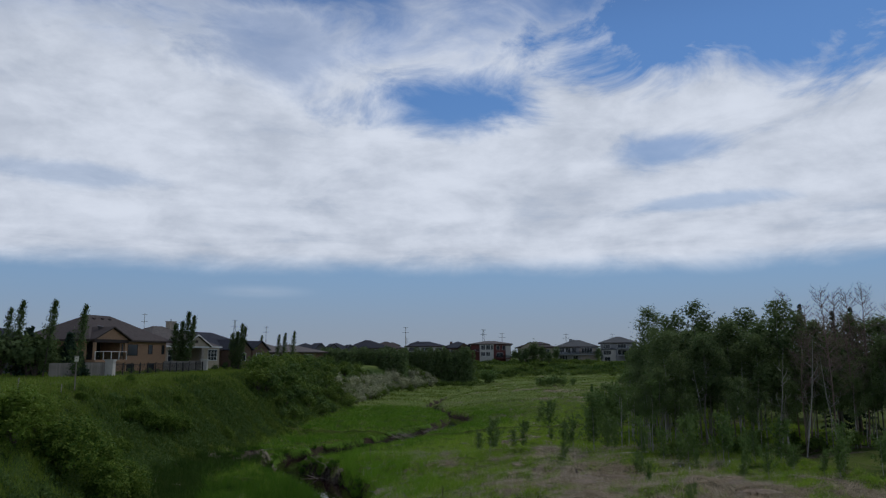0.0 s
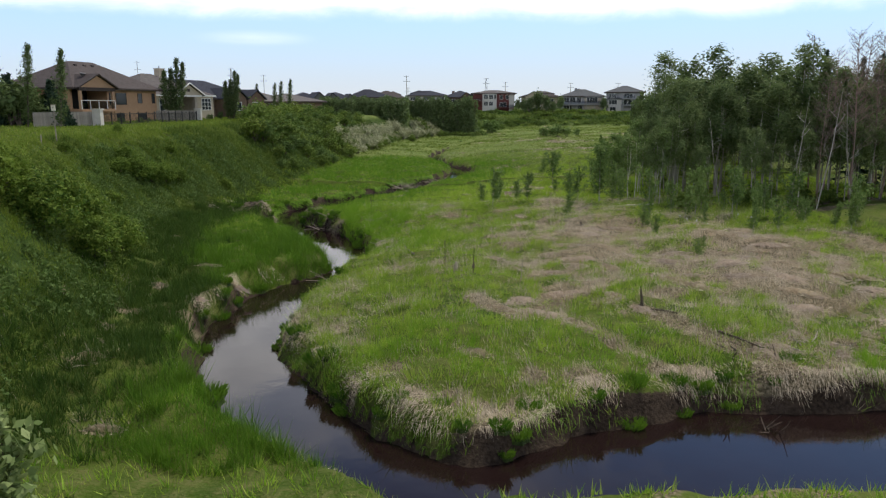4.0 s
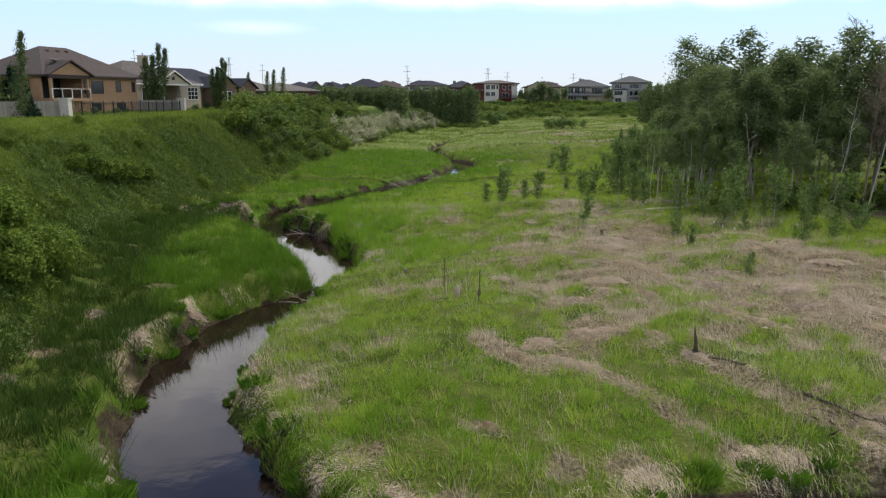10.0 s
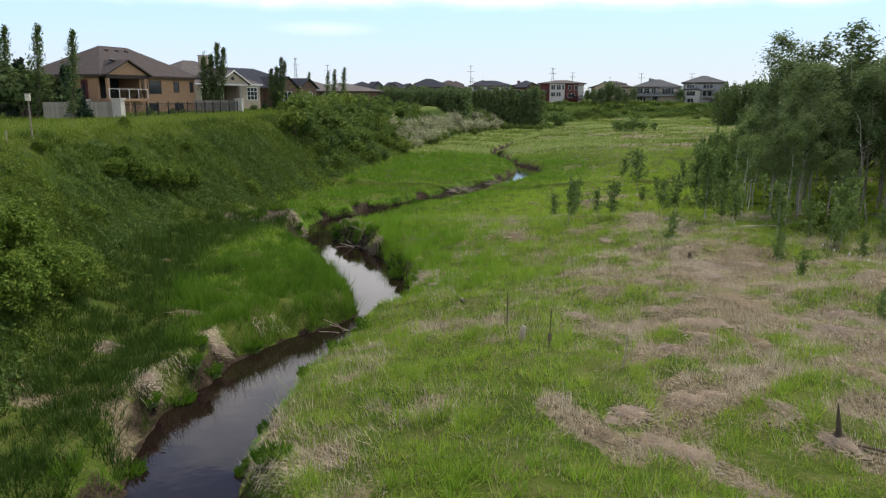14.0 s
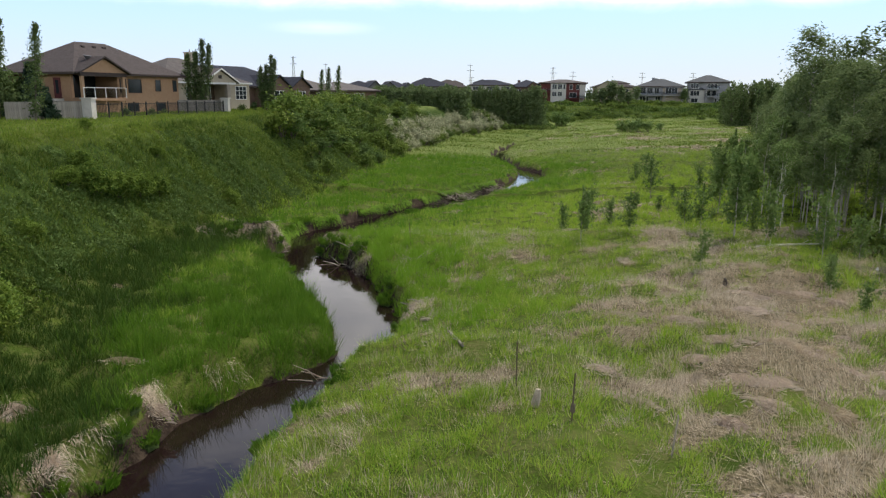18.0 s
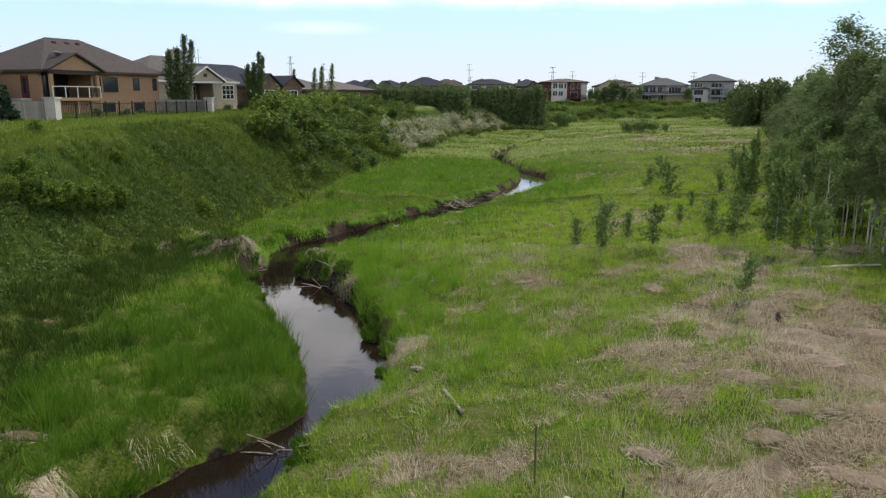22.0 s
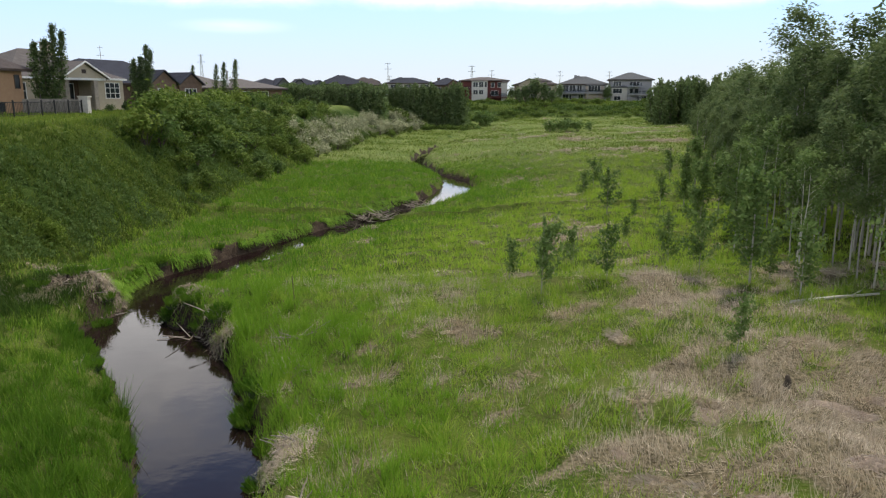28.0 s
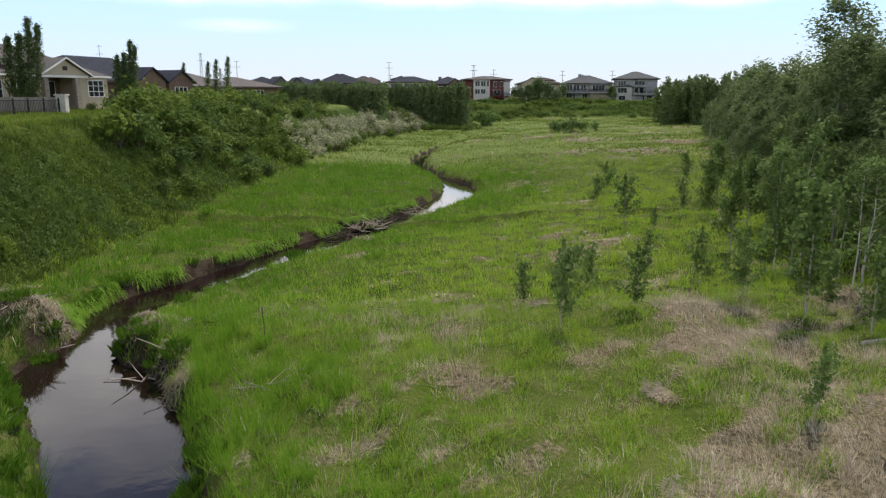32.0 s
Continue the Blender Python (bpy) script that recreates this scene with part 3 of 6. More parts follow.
def tufts(x0, x1, y0, y1, per_m2, each, wide):
    """Blade roots in tufts: place, the tuft's own number in 0..1, and the way each blade leans out of its tuft."""
    cx, cy = scatter(x0, x1, y0, y1, per_m2)
    own = rng.random(len(cx))
    k = len(cx) * each
    ox, oy = rng.normal(0, wide, k), rng.normal(0, wide, k)
    return np.repeat(cx, each) + ox, np.repeat(cy, each) + oy, np.repeat(own, each), (ox / (2.2 * wide), oy / (2.2 * wide))


x, y, own, out = tufts(-20, 27, 1, 46, 9, 34, 0.12)
sd, side = creek(x, y)
b, d, l = bank_share(x, y), dryness(x, y), lushness(x, y)
ok = (sd > 0.03) & (b < 0.25) & ~((bare_soil(x, y, side) > 0.72) & (sd < 0.62) & (own < 0.85)) & ~((heaped(x, y, MOUNDS) > 0.17) & (own < 0.6))
lush, straw = ok & (own < l) & (d < 0.6), ok & (own >= l) & (rng.uniform(0.05, 0.95, len(x)) < d + 0.11)
green = ok & ~lush & ~straw
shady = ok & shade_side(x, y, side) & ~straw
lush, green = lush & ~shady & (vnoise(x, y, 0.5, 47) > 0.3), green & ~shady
size = 0.4 + 1.15 * own ** 1.4
laid = 6.283 * vnoise(x, y, 2.6, 38)


def pick(mask, ways, strength):
    return ways[0][mask] * strength, ways[1][mask] * strength


stuff("meadow_grass", spikes(x[green], y[green], size[green] * (0.16 + 0.24 * vnoise(x[green], y[green], 0.9, 31)) * (0.5 + 1.0 * vnoise(x[green], y[green], 1.2, 35)) * 1.15, 0.021, 0.35, pick(green, out, 0.6)), GRASS, "short green meadow grass mixed with straw")
for lush, mat, label in ((lush & (side < 0), LUSH, "tall lush green grass on the creek's inner bars"), (lush & (side > 0), FRESH, "tall bright green grass along the creek")):
    stuff("tall_grass", spikes(x[lush], y[lush], size[lush] * (0.3 + 0.3 * l[lush]) * (0.35 + 1.3 * vnoise(x[lush], y[lush], 0.8, 36)) * 1.1, 0.024, 0.35, pick(lush, out, 0.5)), mat, label)
# rank growth whose dark tone also holds the shade along the bank's foot
stuff("rank_grass", spikes(x[shady], y[shady], size[shady] * 0.5, 0.03, 0.35, pick(shady, out, 0.6)), DARKGRASS, "rank grass and nettles at the bank's foot, darkened for the shade there")
stuff("dry_grass", spikes(x[straw], y[straw], 0.2 + 0.24 * own[straw], 0.017, 0.45, (0.78 * np.cos(laid[straw]), 0.78 * np.sin(laid[straw]))), STRAW, "matted pale straw of last year's grass")

# a dense under-storey on the lush left bar, and rough grass behind the starting point
x, y, own, out = tufts(-18, -5, 2, 46, 7, 26, 0.16)
sd, side = creek(x, y)
ok = (side < 0) & (sd > 0.1) & (own < lushness(x, y)) & (vnoise(x, y, 0.7, 49) > 0.36) & ~shade_side(x, y, side) & (bank_share(x, y) < 0.08) & (heaped(x, y, PATCHES) < 0.4)
stuff("tall_grass", spikes(x[ok], y[ok], 0.3 + 0.14 * own[ok], 0.026, 0.35, pick(ok, out, 0.4)), FRESH, "dense lush grass on the creek's inner bar")
x, y, own, out = tufts(-26, 26, -24, 1, 3, 12, 0.16)
ok = creek(x, y)[0] > 0.1
stuff("meadow_grass", spikes(x[ok], y[ok], 0.25 + 0.2 * own[ok], 0.04, 0.35, pick(ok, out, 0.6)), GRASS, "rough green grass on the near bank")


# straw hanging over the cut edge of the lower bank
def drape(x, y, long, wide, dx, dy):
    """Long blades that rise a little, arch outward and hang down along dx, dy."""
    k = len(x)
    z = height(x, y) - 0.02
    h, w = long * rng.uniform(0.5, 1.2, k), wide * rng.uniform(0.6, 1.3, k) / 2
    fan = rng.normal(0, 0.35, k)
    ux, uy = dx * np.cos(fan) - dy * np.sin(fan), dx * np.sin(fan) + dy * np.cos(fan)
    cx, cy = -uy * w, ux * w
    mx, my, mz = x + ux * 0.38 * h, y + uy * 0.38 * h, z + h * rng.uniform(0.02, 0.16, k)
    tx, ty = x + ux * 0.75 * h, y + uy * 0.75 * h
    tz = np.maximum(height(tx, ty) + 0.02, z - h * rng.uniform(0.15, 0.6, k))
    v = np.stack([np.stack([x - cx, y - cy, z], -1), np.stack([x + cx, y + cy, z], -1), np.stack([mx + cx, my + cy, mz], -1), np.stack([mx - cx, my - cy, mz], -1), np.stack([tx, ty, tz], -1)], 1)
    base = (np.arange(k) * 5)[:, None]
    return v.reshape(-1, 3), [base + np.array([[0, 1, 2, 3]]), base + np.array([[3, 2, 4]])]


x, y = scatter(-17, 16, 1.5, 48, 900)
sd, side = creek(x, y)
lip = smooth(vnoise(x, y, 1.5, 32), 0.54, 0.68) * np.where(side > 0, y < 12, y < 24) * (sd < 1.0) * (sd > 0.45) * np.where(side > 0, 1.0, 0.25)
wanted = np.maximum(heaped(x, y, PATCHES) * (sd < 1.6) * smooth(sd, 0.25, 0.5) * np.where(y > 40, 0.12, 1.0), 0.6 * lip)
ok = (sd > 0.2) & (rng.random(len(x)) < wanted)
x, y = x[ok], y[ok]
e = 0.15
dx, dy = creek(x + e, y)[0] - creek(x - e, y)[0], creek(x, y + e)[0] - creek(x, y - e)[0]
norm = np.hypot(dx, dy) + 1e-6
stuff("overhanging_straw", drape(x, y, 0.55, 0.008, -dx / norm, -dy / norm), STRAW, "straw hanging over the eroded creek bank")

for x0, x1, y0, y1, many, bank, long, wide, label in ((-17, 4, 47, 80, 260, -1, 0.8, 0.035, "green grass hanging over the upper creek's cut bank"), (-9, 16, 2, 26, 150, 1, 0.5, 0.012, "green grass hanging over the point bar's cut bank")):
    x, y = scatter(x0, x1, y0, y1, many)
    sd, side = creek(x, y)
    ok = (side == bank) & (sd > 0.22) & (sd < 0.75) & (vnoise(x, y, 2.2 if bank < 0 else 1.1, 50) > (0.3 + 0.2 * smooth(y, 60, 66) if bank < 0 else 0.5))
    x, y = x[ok], y[ok]
    dx, dy = creek(x + e, y)[0] - creek(x - e, y)[0], creek(x, y + e)[0] - creek(x, y - e)[0]
    norm = np.hypot(dx, dy) + 1e-6
    stuff("overhanging_grass", drape(x, y, long, wide, -dx / norm, -dy / norm), FRESH, label)

# pale seed stalks in loose clumps on the point bar and in the meadow
x, y, own, out = tufts(-7, 22, 4, 46, 4.0, 14, 0.17)
sd, side = creek(x, y)
ok = (side > 0) & (sd > 0.8) & (own < 0.2 + 0.5 * dryness(x, y) + 0.75 * smooth(vnoise(x, y, 3.2, 44), 0.5, 0.75) + 0.8 * heaped(x, y, [(0.3, 11.0, 0.9, 1.0), (-0.9, 8.1, 0.5, 1.0), (3.2, 9.6, 0.6, 1.0)]))
stuff("seed_stalks", spikes(x[ok], y[ok], 0.32 + 0.26 * own[ok], 0.012, 0.3, pick(ok, out, 0.4)), STRAW, "pale standing stalks among the meadow grass")

x, y, own, out = tufts(-20, 40, 46, 105, 5, 15, 0.17)
sd, side = creek(x, y)
b, d, l = bank_share(x, y), dryness(x, y), lushness(x, y)
size = (0.4 + 1.2 * own) * np.where((y < 78) & (side > 0), 0.3 + 0.7 * smooth(sd, 0.4, 1.6), 1.0)
ok = (sd > 0.2) & (b < 0.25) & ~((side < 0) & (sd < 0.45) & (y < 78) & (own < 0.6))
straw = ok & (rng.uniform(0.15, 0.9, len(x)) < d)
lush = ok & ~straw & (rng.random(len(x)) < 0.9 * l)
green = ok & ~straw & ~lush
pale = green & (own < 0.15 + 0.7 * smooth(y, 60, 95))
for mask, mat, label in ((green & ~pale, GRASS, "green grass of the upper meadow"), (pale, FARGRASS, "duller seeding grass of the upper meadow")):
    stuff("meadow_grass", spikes(x[mask], y[mask], size[mask] * (0.2 + 0.24 * vnoise(x[mask], y[mask], 1.5, 37)), 0.05, 0.3, pick(mask, out, 0.6)), mat, label)
stuff("tall_grass", spikes(x[lush], y[lush], size[lush] * (0.25 + 0.35 * l[lush] * vnoise(x[lush], y[lush], 1.5, 37)), 0.05, 0.3, pick(lush, out, 0.6)), FRESH, "tall bright grass along the upper creek")
stuff("dry_grass", spikes(x[straw], y[straw], 0.28, 0.05, 0.9), STRAW, "pale straw tufts in the upper meadow")
x, y = scatter(-15, 75, 105, 225, 9)
sd, side = creek(x, y)
d = dryness(x, y)
ok = (sd > 0.3) & (bank_share(x, y) < 0.6)
straw = ok & (rng.uniform(0.3, 0.9, len(x)) < d)
fresh = ok & ~straw & (vnoise(x * 0.4, y * 1.3, 9, 51) + 0.2 * (rng.random(len(x)) - 0.5) > 0.52)
green = ok & ~straw & ~fresh
stuff("meadow_grass", spikes(x[green], y[green], 0.3, 0.13), FARGRASS, "pale seeding grass of the distant meadow")
stuff("meadow_grass", spikes(x[fresh], y[fresh], 0.3, 0.13), BANKGRASS, "fresher green grass of the distant meadow")
stuff("dry_grass", spikes(x[straw], y[straw], 0.3, 0.12, 0.8), STRAW, "straw patches in the distant meadow")

# weeds and grass of the steep bank, and the lawn strip above it
x, y, own, out = tufts(-34, -10, -2, 105, 9.0, 16, 0.13)
b = bank_share(x, y)
ok = (b > 0.04) & (b < 0.995) & (creek(x, y)[0] > 0.3)
patch = vnoise(x, y, 4, 33) + 0.5 * vnoise(x, y, 1.3, 34) + 0.3 * (own - 0.5) + 0.45 * smooth(y, 38, 56) - 0.25 * smooth(b, 0.5, 0.9)
low, weed = ok & (patch < 0.78), ok & (patch >= 0.78)
stuff("bank_grass", spikes(x[low], y[low], 0.2 + 0.24 * own[low], 0.036, 0.4, pick(low, out, 0.6)), BANKGRASS, "rough green grass on the steep bank")
stuff("bank_weeds", spikes(x[weed], y[weed], 0.22 + 0.34 * own[weed], 0.075, 0.5, pick(weed, out, 0.8)), WEED, "leafy dark green weeds on the steep bank", "weeds")
x, y = scatter(-12, 85, 210, 250, 8)
ok = bank_share(x, y) > 0.05
rough = ok & (vnoise(x, y * 2, 7, 52) + 0.25 * (rng.random(len(x)) - 0.5) > 0.56)
stuff("bank_weeds", spikes(x[rough], y[rough], 0.6, 0.22, 0.5), DARKGRASS, "dark rough growth on the far bank", "weeds")
stuff("bank_grass", spikes(x[ok & ~rough], y[ok & ~rough], 0.45, 0.2, 0.5), BANKGRASS, "green grass on the far bank")
x, y = scatter(-60, -26, 22, 125, 16)
ok = bank_share(x, y) > 0.97
stuff("lawn_grass", spikes(x[ok], y[ok], 0.28, 0.07), BANKGRASS, "mown green strip along the bank's top")


# ---- trees and shrubs ----
def leaves(at, size, spin=False, core=None, up=0.7):
    """One leaf or leaf spray each at the points given, their faces turned up and away from the core: pointed triangles, or diamonds."""
    k = len(at)
    face = rng.normal(0, 1, (k, 3))
    face /= np.linalg.norm(face, axis=1)[:, None] + 1e-9
    face[:, 2] += up
    if core is not None:
        away = at - core
        face += 0.7 * away / (np.linalg.norm(away, axis=1)[:, None] + 1e-9)
    a = np.cross(face, rng.normal(0, 1, (k, 3)))
    a /= np.linalg.norm(a, axis=1)[:, None] + 1e-9
    c = np.cross(face, a)
    c /= np.linalg.norm(c, axis=1)[:, None] + 1e-9
    s = (size * rng.uniform(0.6, 1.35, k))[:, None]
    if spin:
        v = np.stack([at - a * s * 0.6, at + c * s * 0.36, at + a * s * 0.6, at - c * s * 0.36], 1)
        return v.reshape(-1, 3), np.arange(k * 4).reshape(-1, 4)
    v = np.stack([at - a * s * 0.5 - c * s * 0.34, at - a * s * 0.5 + c * s * 0.34, at + a * s * 0.75], 1)
    return v.reshape(-1, 3), np.arange(k * 3).reshape(-1, 3)


def leaf_domes(cx, cy, wide, tall, each, leaf):
    """Low leafy plants as domes of leaves on the slope."""
    k = len(cx)
    d = rng.normal(0, 1, (k, each, 3))
    d /= np.linalg.norm(d, axis=2)[:, :, None]
    d[:, :, 2] = np.abs(d[:, :, 2])
    r = (0.7 + 0.4 * rng.random((k, each, 1)))
    size = (wide * rng.uniform(0.6, 1.3, k))[:, None]
    at = np.empty((k, each, 3))
    at[:, :, 0] = cx[:, None] + d[:, :, 0] * r[:, :, 0] * size / 2
    at[:, :, 1] = cy[:, None] + d[:, :, 1] * r[:, :, 0] * size / 2
    at[:, :, 2] = height(at[:, :, 0], at[:, :, 1]) + d[:, :, 2] * r[:, :, 0] * tall * size / wide
    return leaves(at.reshape(-1, 3), leaf)


x, y = scatter(-33, -11, 0, 82, 2.2)
b = bank_share(x, y)
clump = vnoise(x, y, 7, 41) * 0.55 + vnoise(x, y, 2.2, 42) * 0.55
bank_ok = (b > 0.05) & (b < 0.9) & (creek(x, y)[0] > 1)
ok = bank_ok & (clump > 0.56)
dv, df = leaf_domes(x[ok], y[ok], 0.95, 0.55, 80, 0.12)
stuff("leafy_weeds", (dv, df), WEED, "low leafy plants covering the steep bank", "weeds")
low_band = smooth(0.62 - b, 0.0, 0.3) * (0.35 + 0.65 * smooth(y, 22, 34)) + 0.25 * smooth(y, 50, 60)
ok = bank_ok & (clump <= 0.56) & (vnoise(x, y, 5, 45) * 0.5 + vnoise(x, y, 1.6, 46) * 0.3 + 0.4 * low_band > 0.5)
dv, df = leaf_domes(x[ok], y[ok], 1.1, 0.5, 70, 0.13)
stuff("leafy_weeds", (dv, df), BLUEWEED, "blue-green leafy shrublets on the lower bank", "weeds")
x, y = scatter(-60, -24, 24, 110, 0.35)
ok = (bank_share(x, y) > 0.86) & (x > -36) & (vnoise(x, y, 4, 43) > 0.5)
dv, df = leaf_domes(x[ok], y[ok], 0.8, 0.25, 30, 0.12)
stuff("leafy_weeds", (dv, df), BANKGRASS, "weeds among the grass along the bank's top", "weeds")


def aspen(name, tall, bare, spread_m, n_leaf, leaf, seed, limbs=16, mat=ASPEN, bark=BARK, narrow=1.0, whole=False):
    """Trunk with limbs, and a crown of leaf sprays gathered round the limbs' outer halves."""
    rr = random.Random(seed)
    top = thing(name, "", "")
    wood = Geo()
    bend = [(rr.uniform(-0.04, 0.04) * tall * s, rr.uniform(-0.04, 0.04) * tall * s) for s in (0, 0.3, 0.65, 1.0)]
    pts = [(bx, by, tall * s * 0.97) for (bx, by), s in zip(bend, (0, 0.3, 0.65, 1.0))]
    r0 = 0.006 * tall + 0.01
    wood.tube(pts, [r0, r0 * 0.78, r0 * 0.45, r0 * 0.1], 6)
    spots = []

    def stem(s):
        for i in range(3):
            s0, s1 = (0, 0.3, 0.65, 1.0)[i:i + 2]
            if s <= s1:
                return Vector(pts[i]).lerp(Vector(pts[i + 1]), (s - s0) / (s1 - s0))
        return Vector(pts[-1])

    for i in range(limbs):
        s = bare + (1 - bare) * ((i + rr.random()) / limbs)
        p, w = stem(s), rr.uniform(0, 6.283)
        share = (s - bare) / (1 - bare)
        reach = spread_m * (0.45 + 0.9 * math.sin(math.pi * min(0.98, 0.15 + 0.75 * share))) * rr.uniform(0.55, 1.1) * (1.05 - 0.6 * share)
        q = p + Vector((math.cos(w) * reach, math.sin(w) * reach, reach * rr.uniform(0.25, 0.8) * narrow))
        m = p.lerp(q, 0.5) + Vector((0, 0, -0.06 * reach))
        limb = Geo() if whole else wood
        limb.tube([p, m, q], [r0 * 0.33 * (1.1 - share), r0 * 0.2 * (1.1 - share), 0.005], 3)
        if whole:
            part("branch", limb, bark, top)
        spots += [(m, 0.45), (m.lerp(q, 0.5), 0.7), (q, 1.0), (q + Vector((0, 0, 0.3 * reach)), 0.6)]
    spots += [(stem(0.97), 0.7), (stem(1.0) + Vector((0, 0, 0.25)), 0.4)]
    at = []
    for p, w in spots:
        k = max(3, int(n_leaf * w / sum(q[1] for q in spots)))
        at.append(np.clip(rng.normal(0, 1, (k, 3)), -1.7, 1.7) * np.array([0.38, 0.38, 0.34]) * spread_m * rr.uniform(0.32, 0.56) + np.array(p))
    at = np.concatenate(at)
    at = at[at[:, 2] > bare * tall * 0.85]
    part("trunk", wood, bark, top, "pale bark")
    lv, lf = leaves(at, leaf, whole, np.array([0, 0, tall * (bare + 0.3 * (1 - bare))])[None])
    part("crown", mesh_of("crown", lv, lf, mat), mat, top)
    return top


def bush(name, wide, tall, n_leaf, leaf, seed, mat, lobes=9):
    """Stems from one root, each with a lobe of leafy shoots that point up and out, with dark gaps between them."""
    rr = random.Random(seed)
    top = thing(name, "", "")
    wood, at, cores = Geo(), [], []
    for i in range(lobes):
        w, s = rr.uniform(0, 6.283), rr.uniform(0.1, 1.0)
        c = Vector((math.cos(w) * wide * 0.36 * s, math.sin(w) * wide * 0.36 * s, tall * rr.uniform(0.3, 0.62) * (1.2 - 0.55 * s)))
        wood.tube([(0.1 * c.x, 0.1 * c.y, -0.1), c * 0.55 + Vector((0, 0, 0.05)), c], [0.03, 0.02, 0.008], 3)
        shoots = 11
        k = max(2, n_leaf // (lobes * shoots))
        for j in range(shoots):
            d = Vector((rr.gauss(0, 1), rr.gauss(0, 1), rr.gauss(0.55, 0.8))).normalized()
            reach = rr.uniform(0.7, 1.35)
            q = c + Vector((d.x * wide * 0.23, d.y * wide * 0.23, d.z * tall * 0.33)) * reach
            u = rng.uniform(0.25, 1.05, (k, 1))
            at.append(np.array(c)[None] * (1 - u) + np.array(q)[None] * u + rng.normal(0, 1, (k, 3)) * (0.034 * (wide + tall) * (1.25 - u * 0.8)))
            cores.append(np.repeat(np.array(c)[None], k, 0))
    at, cores = np.concatenate(at), np.concatenate(cores)
    keep = at[:, 2] > 0.03
    part("stem", wood, DARKBARK, top)
    lv, lf = leaves(at[keep], leaf, core=cores[keep])
    part("foliage", mesh_of("foliage", lv, lf, mat), mat, top)
    return top


def columnar(name, tall, stems, seed, mat=DARKLEAF):
    """A narrow upright poplar: steep leaders side by side, each feathered with short upright shoots."""
    rr = random.Random(seed)
    top = thing(name, "", "")
    wood, at = Geo(), []
    for i in range(stems):
        side_ = i - (stems - 1) / 2
        h = tall * (1.0 if i == stems // 2 else rr.uniform(0.74, 0.97))
        foot = Vector((side_ * 0.3, rr.uniform(-0.25, 0.25), 0))
        tip = Vector((side_ * 0.75 + 0.06 * tall, rr.uniform(-0.5, 0.5), h))
        mid = foot.lerp(tip, 0.5) + Vector((side_ * 0.22, 0, 0))
        wood.tube([foot, mid, tip], [0.09, 0.06, 0.01], 5)
        count = 150
        for j in range(count):
            s = 0.04 + 0.95 * (j + rr.random()) / count
            p = foot.lerp(mid, s * 2) if s < 0.5 else mid.lerp(tip, s * 2 - 1)
            w = rr.uniform(0, 6.283)
            reach = (1.5 * (1 - s) ** 0.8 * min(1.0, 0.45 + 2.2 * s) + 0.16) * (0.85 if stems > 1 else 1.0) * rr.uniform(0.55, 1.1)
            q = p + Vector((math.cos(w) * reach * 0.7, math.sin(w) * reach * 0.7, reach * 0.95))
            u = rng.uniform(0.1, 1.1, (17, 1))
            at.append(np.array(p)[None] * (1 - u) + np.array(q)[None] * u + rng.normal(0, 0.11, (17, 3)))
    part("trunk", wood, DARKBARK, top)
    lv, lf = leaves(np.concatenate(at), 0.16)
    part("crown", mesh_of("crown", lv, lf, mat), mat, top)
    return top


def spruce(name, tall, wide, seed):
    rr = random.Random(seed)
    top = thing(name, "", "")
    wood, at = Geo(), []
    wood.tube([(0, 0, 0), (0, 0, tall * 0.98)], [0.012 * tall, 0.015], 6)
    for i in range(60):
        s = i / 60
        w, z, reach = i * 2.4 + rr.random(), tall * (0.06 + 0.92 * s), wide / 2 * (1 - s) * rr.uniform(0.75, 1.1) + 0.08
        q = Vector((math.cos(w) * reach, math.sin(w) * reach, z - 0.18 * reach))
        wood.tube([(0, 0, z), q], [0.02, 0.006], 3)
        k = int(14 + 34 * (1 - s))
        u = rng.uniform(0.2, 1.05, (k, 1))
        at.append(np.array([[0, 0, z]]) * (1 - u) + np.array(q)[None] * u + rng.normal(0, 0.08, (k, 3)))
    part("trunk", wood, DARKBARK, top)
    lv, lf = leaves(np.concatenate(at), 0.28)
    part("crown", mesh_of("crown", lv, lf, NEEDLE), NEEDLE, top)
    return top


def bare_tree(name, tall, seed, bark, limbs=26, lean=0.0):
    """A dead tree: trunk, limbs and twigs with no leaves; few limbs are parts of their own."""
    rr = random.Random(seed)
    top = thing(name, "", "")
    wood, twigs = Geo(), Geo()
    tip = Vector((lean * tall, rr.uniform(-0.05, 0.05) * tall, tall))
    wood.tube([(0, 0, -0.1), tip * 0.5 + Vector((0.02 * tall, 0, 0)), tip], [0.0048 * tall + 0.012, 0.0035 * tall + 0.006, 0.01], 6)
    for i in range(limbs):
        s = rr.uniform(0.38, 0.99)
        p, w, reach = tip * s, rr.uniform(0, 6.283), tall * 0.17 * (1.25 - s) * rr.uniform(0.7, 1.3)
        q = p + Vector((math.cos(w) * reach, math.sin(w) * reach, reach * rr.uniform(0.4, 1.2)))
        m = p.lerp(q, 0.5) + Vector((0, 0, -0.05 * reach))
        limb = Geo() if limbs < 10 else twigs
        limb.tube([p, m, q], [0.02, 0.014, 0.006], 4)
        for j in range(5):
            a = m.lerp(q, rr.uniform(0.0, 1.0))
            b = a + Vector((rr.uniform(-1, 1), rr.uniform(-1, 1), rr.uniform(0.1, 1.2))) * reach * 0.4
            limb.tube([a, b], [0.009, 0.004], 3)
        if limbs < 10:
            part("limb", limb, bark, top)
    part("trunk", wood, bark, top)
    if limbs >= 10:
        part("limbwork", twigs, bark, top)
    return top


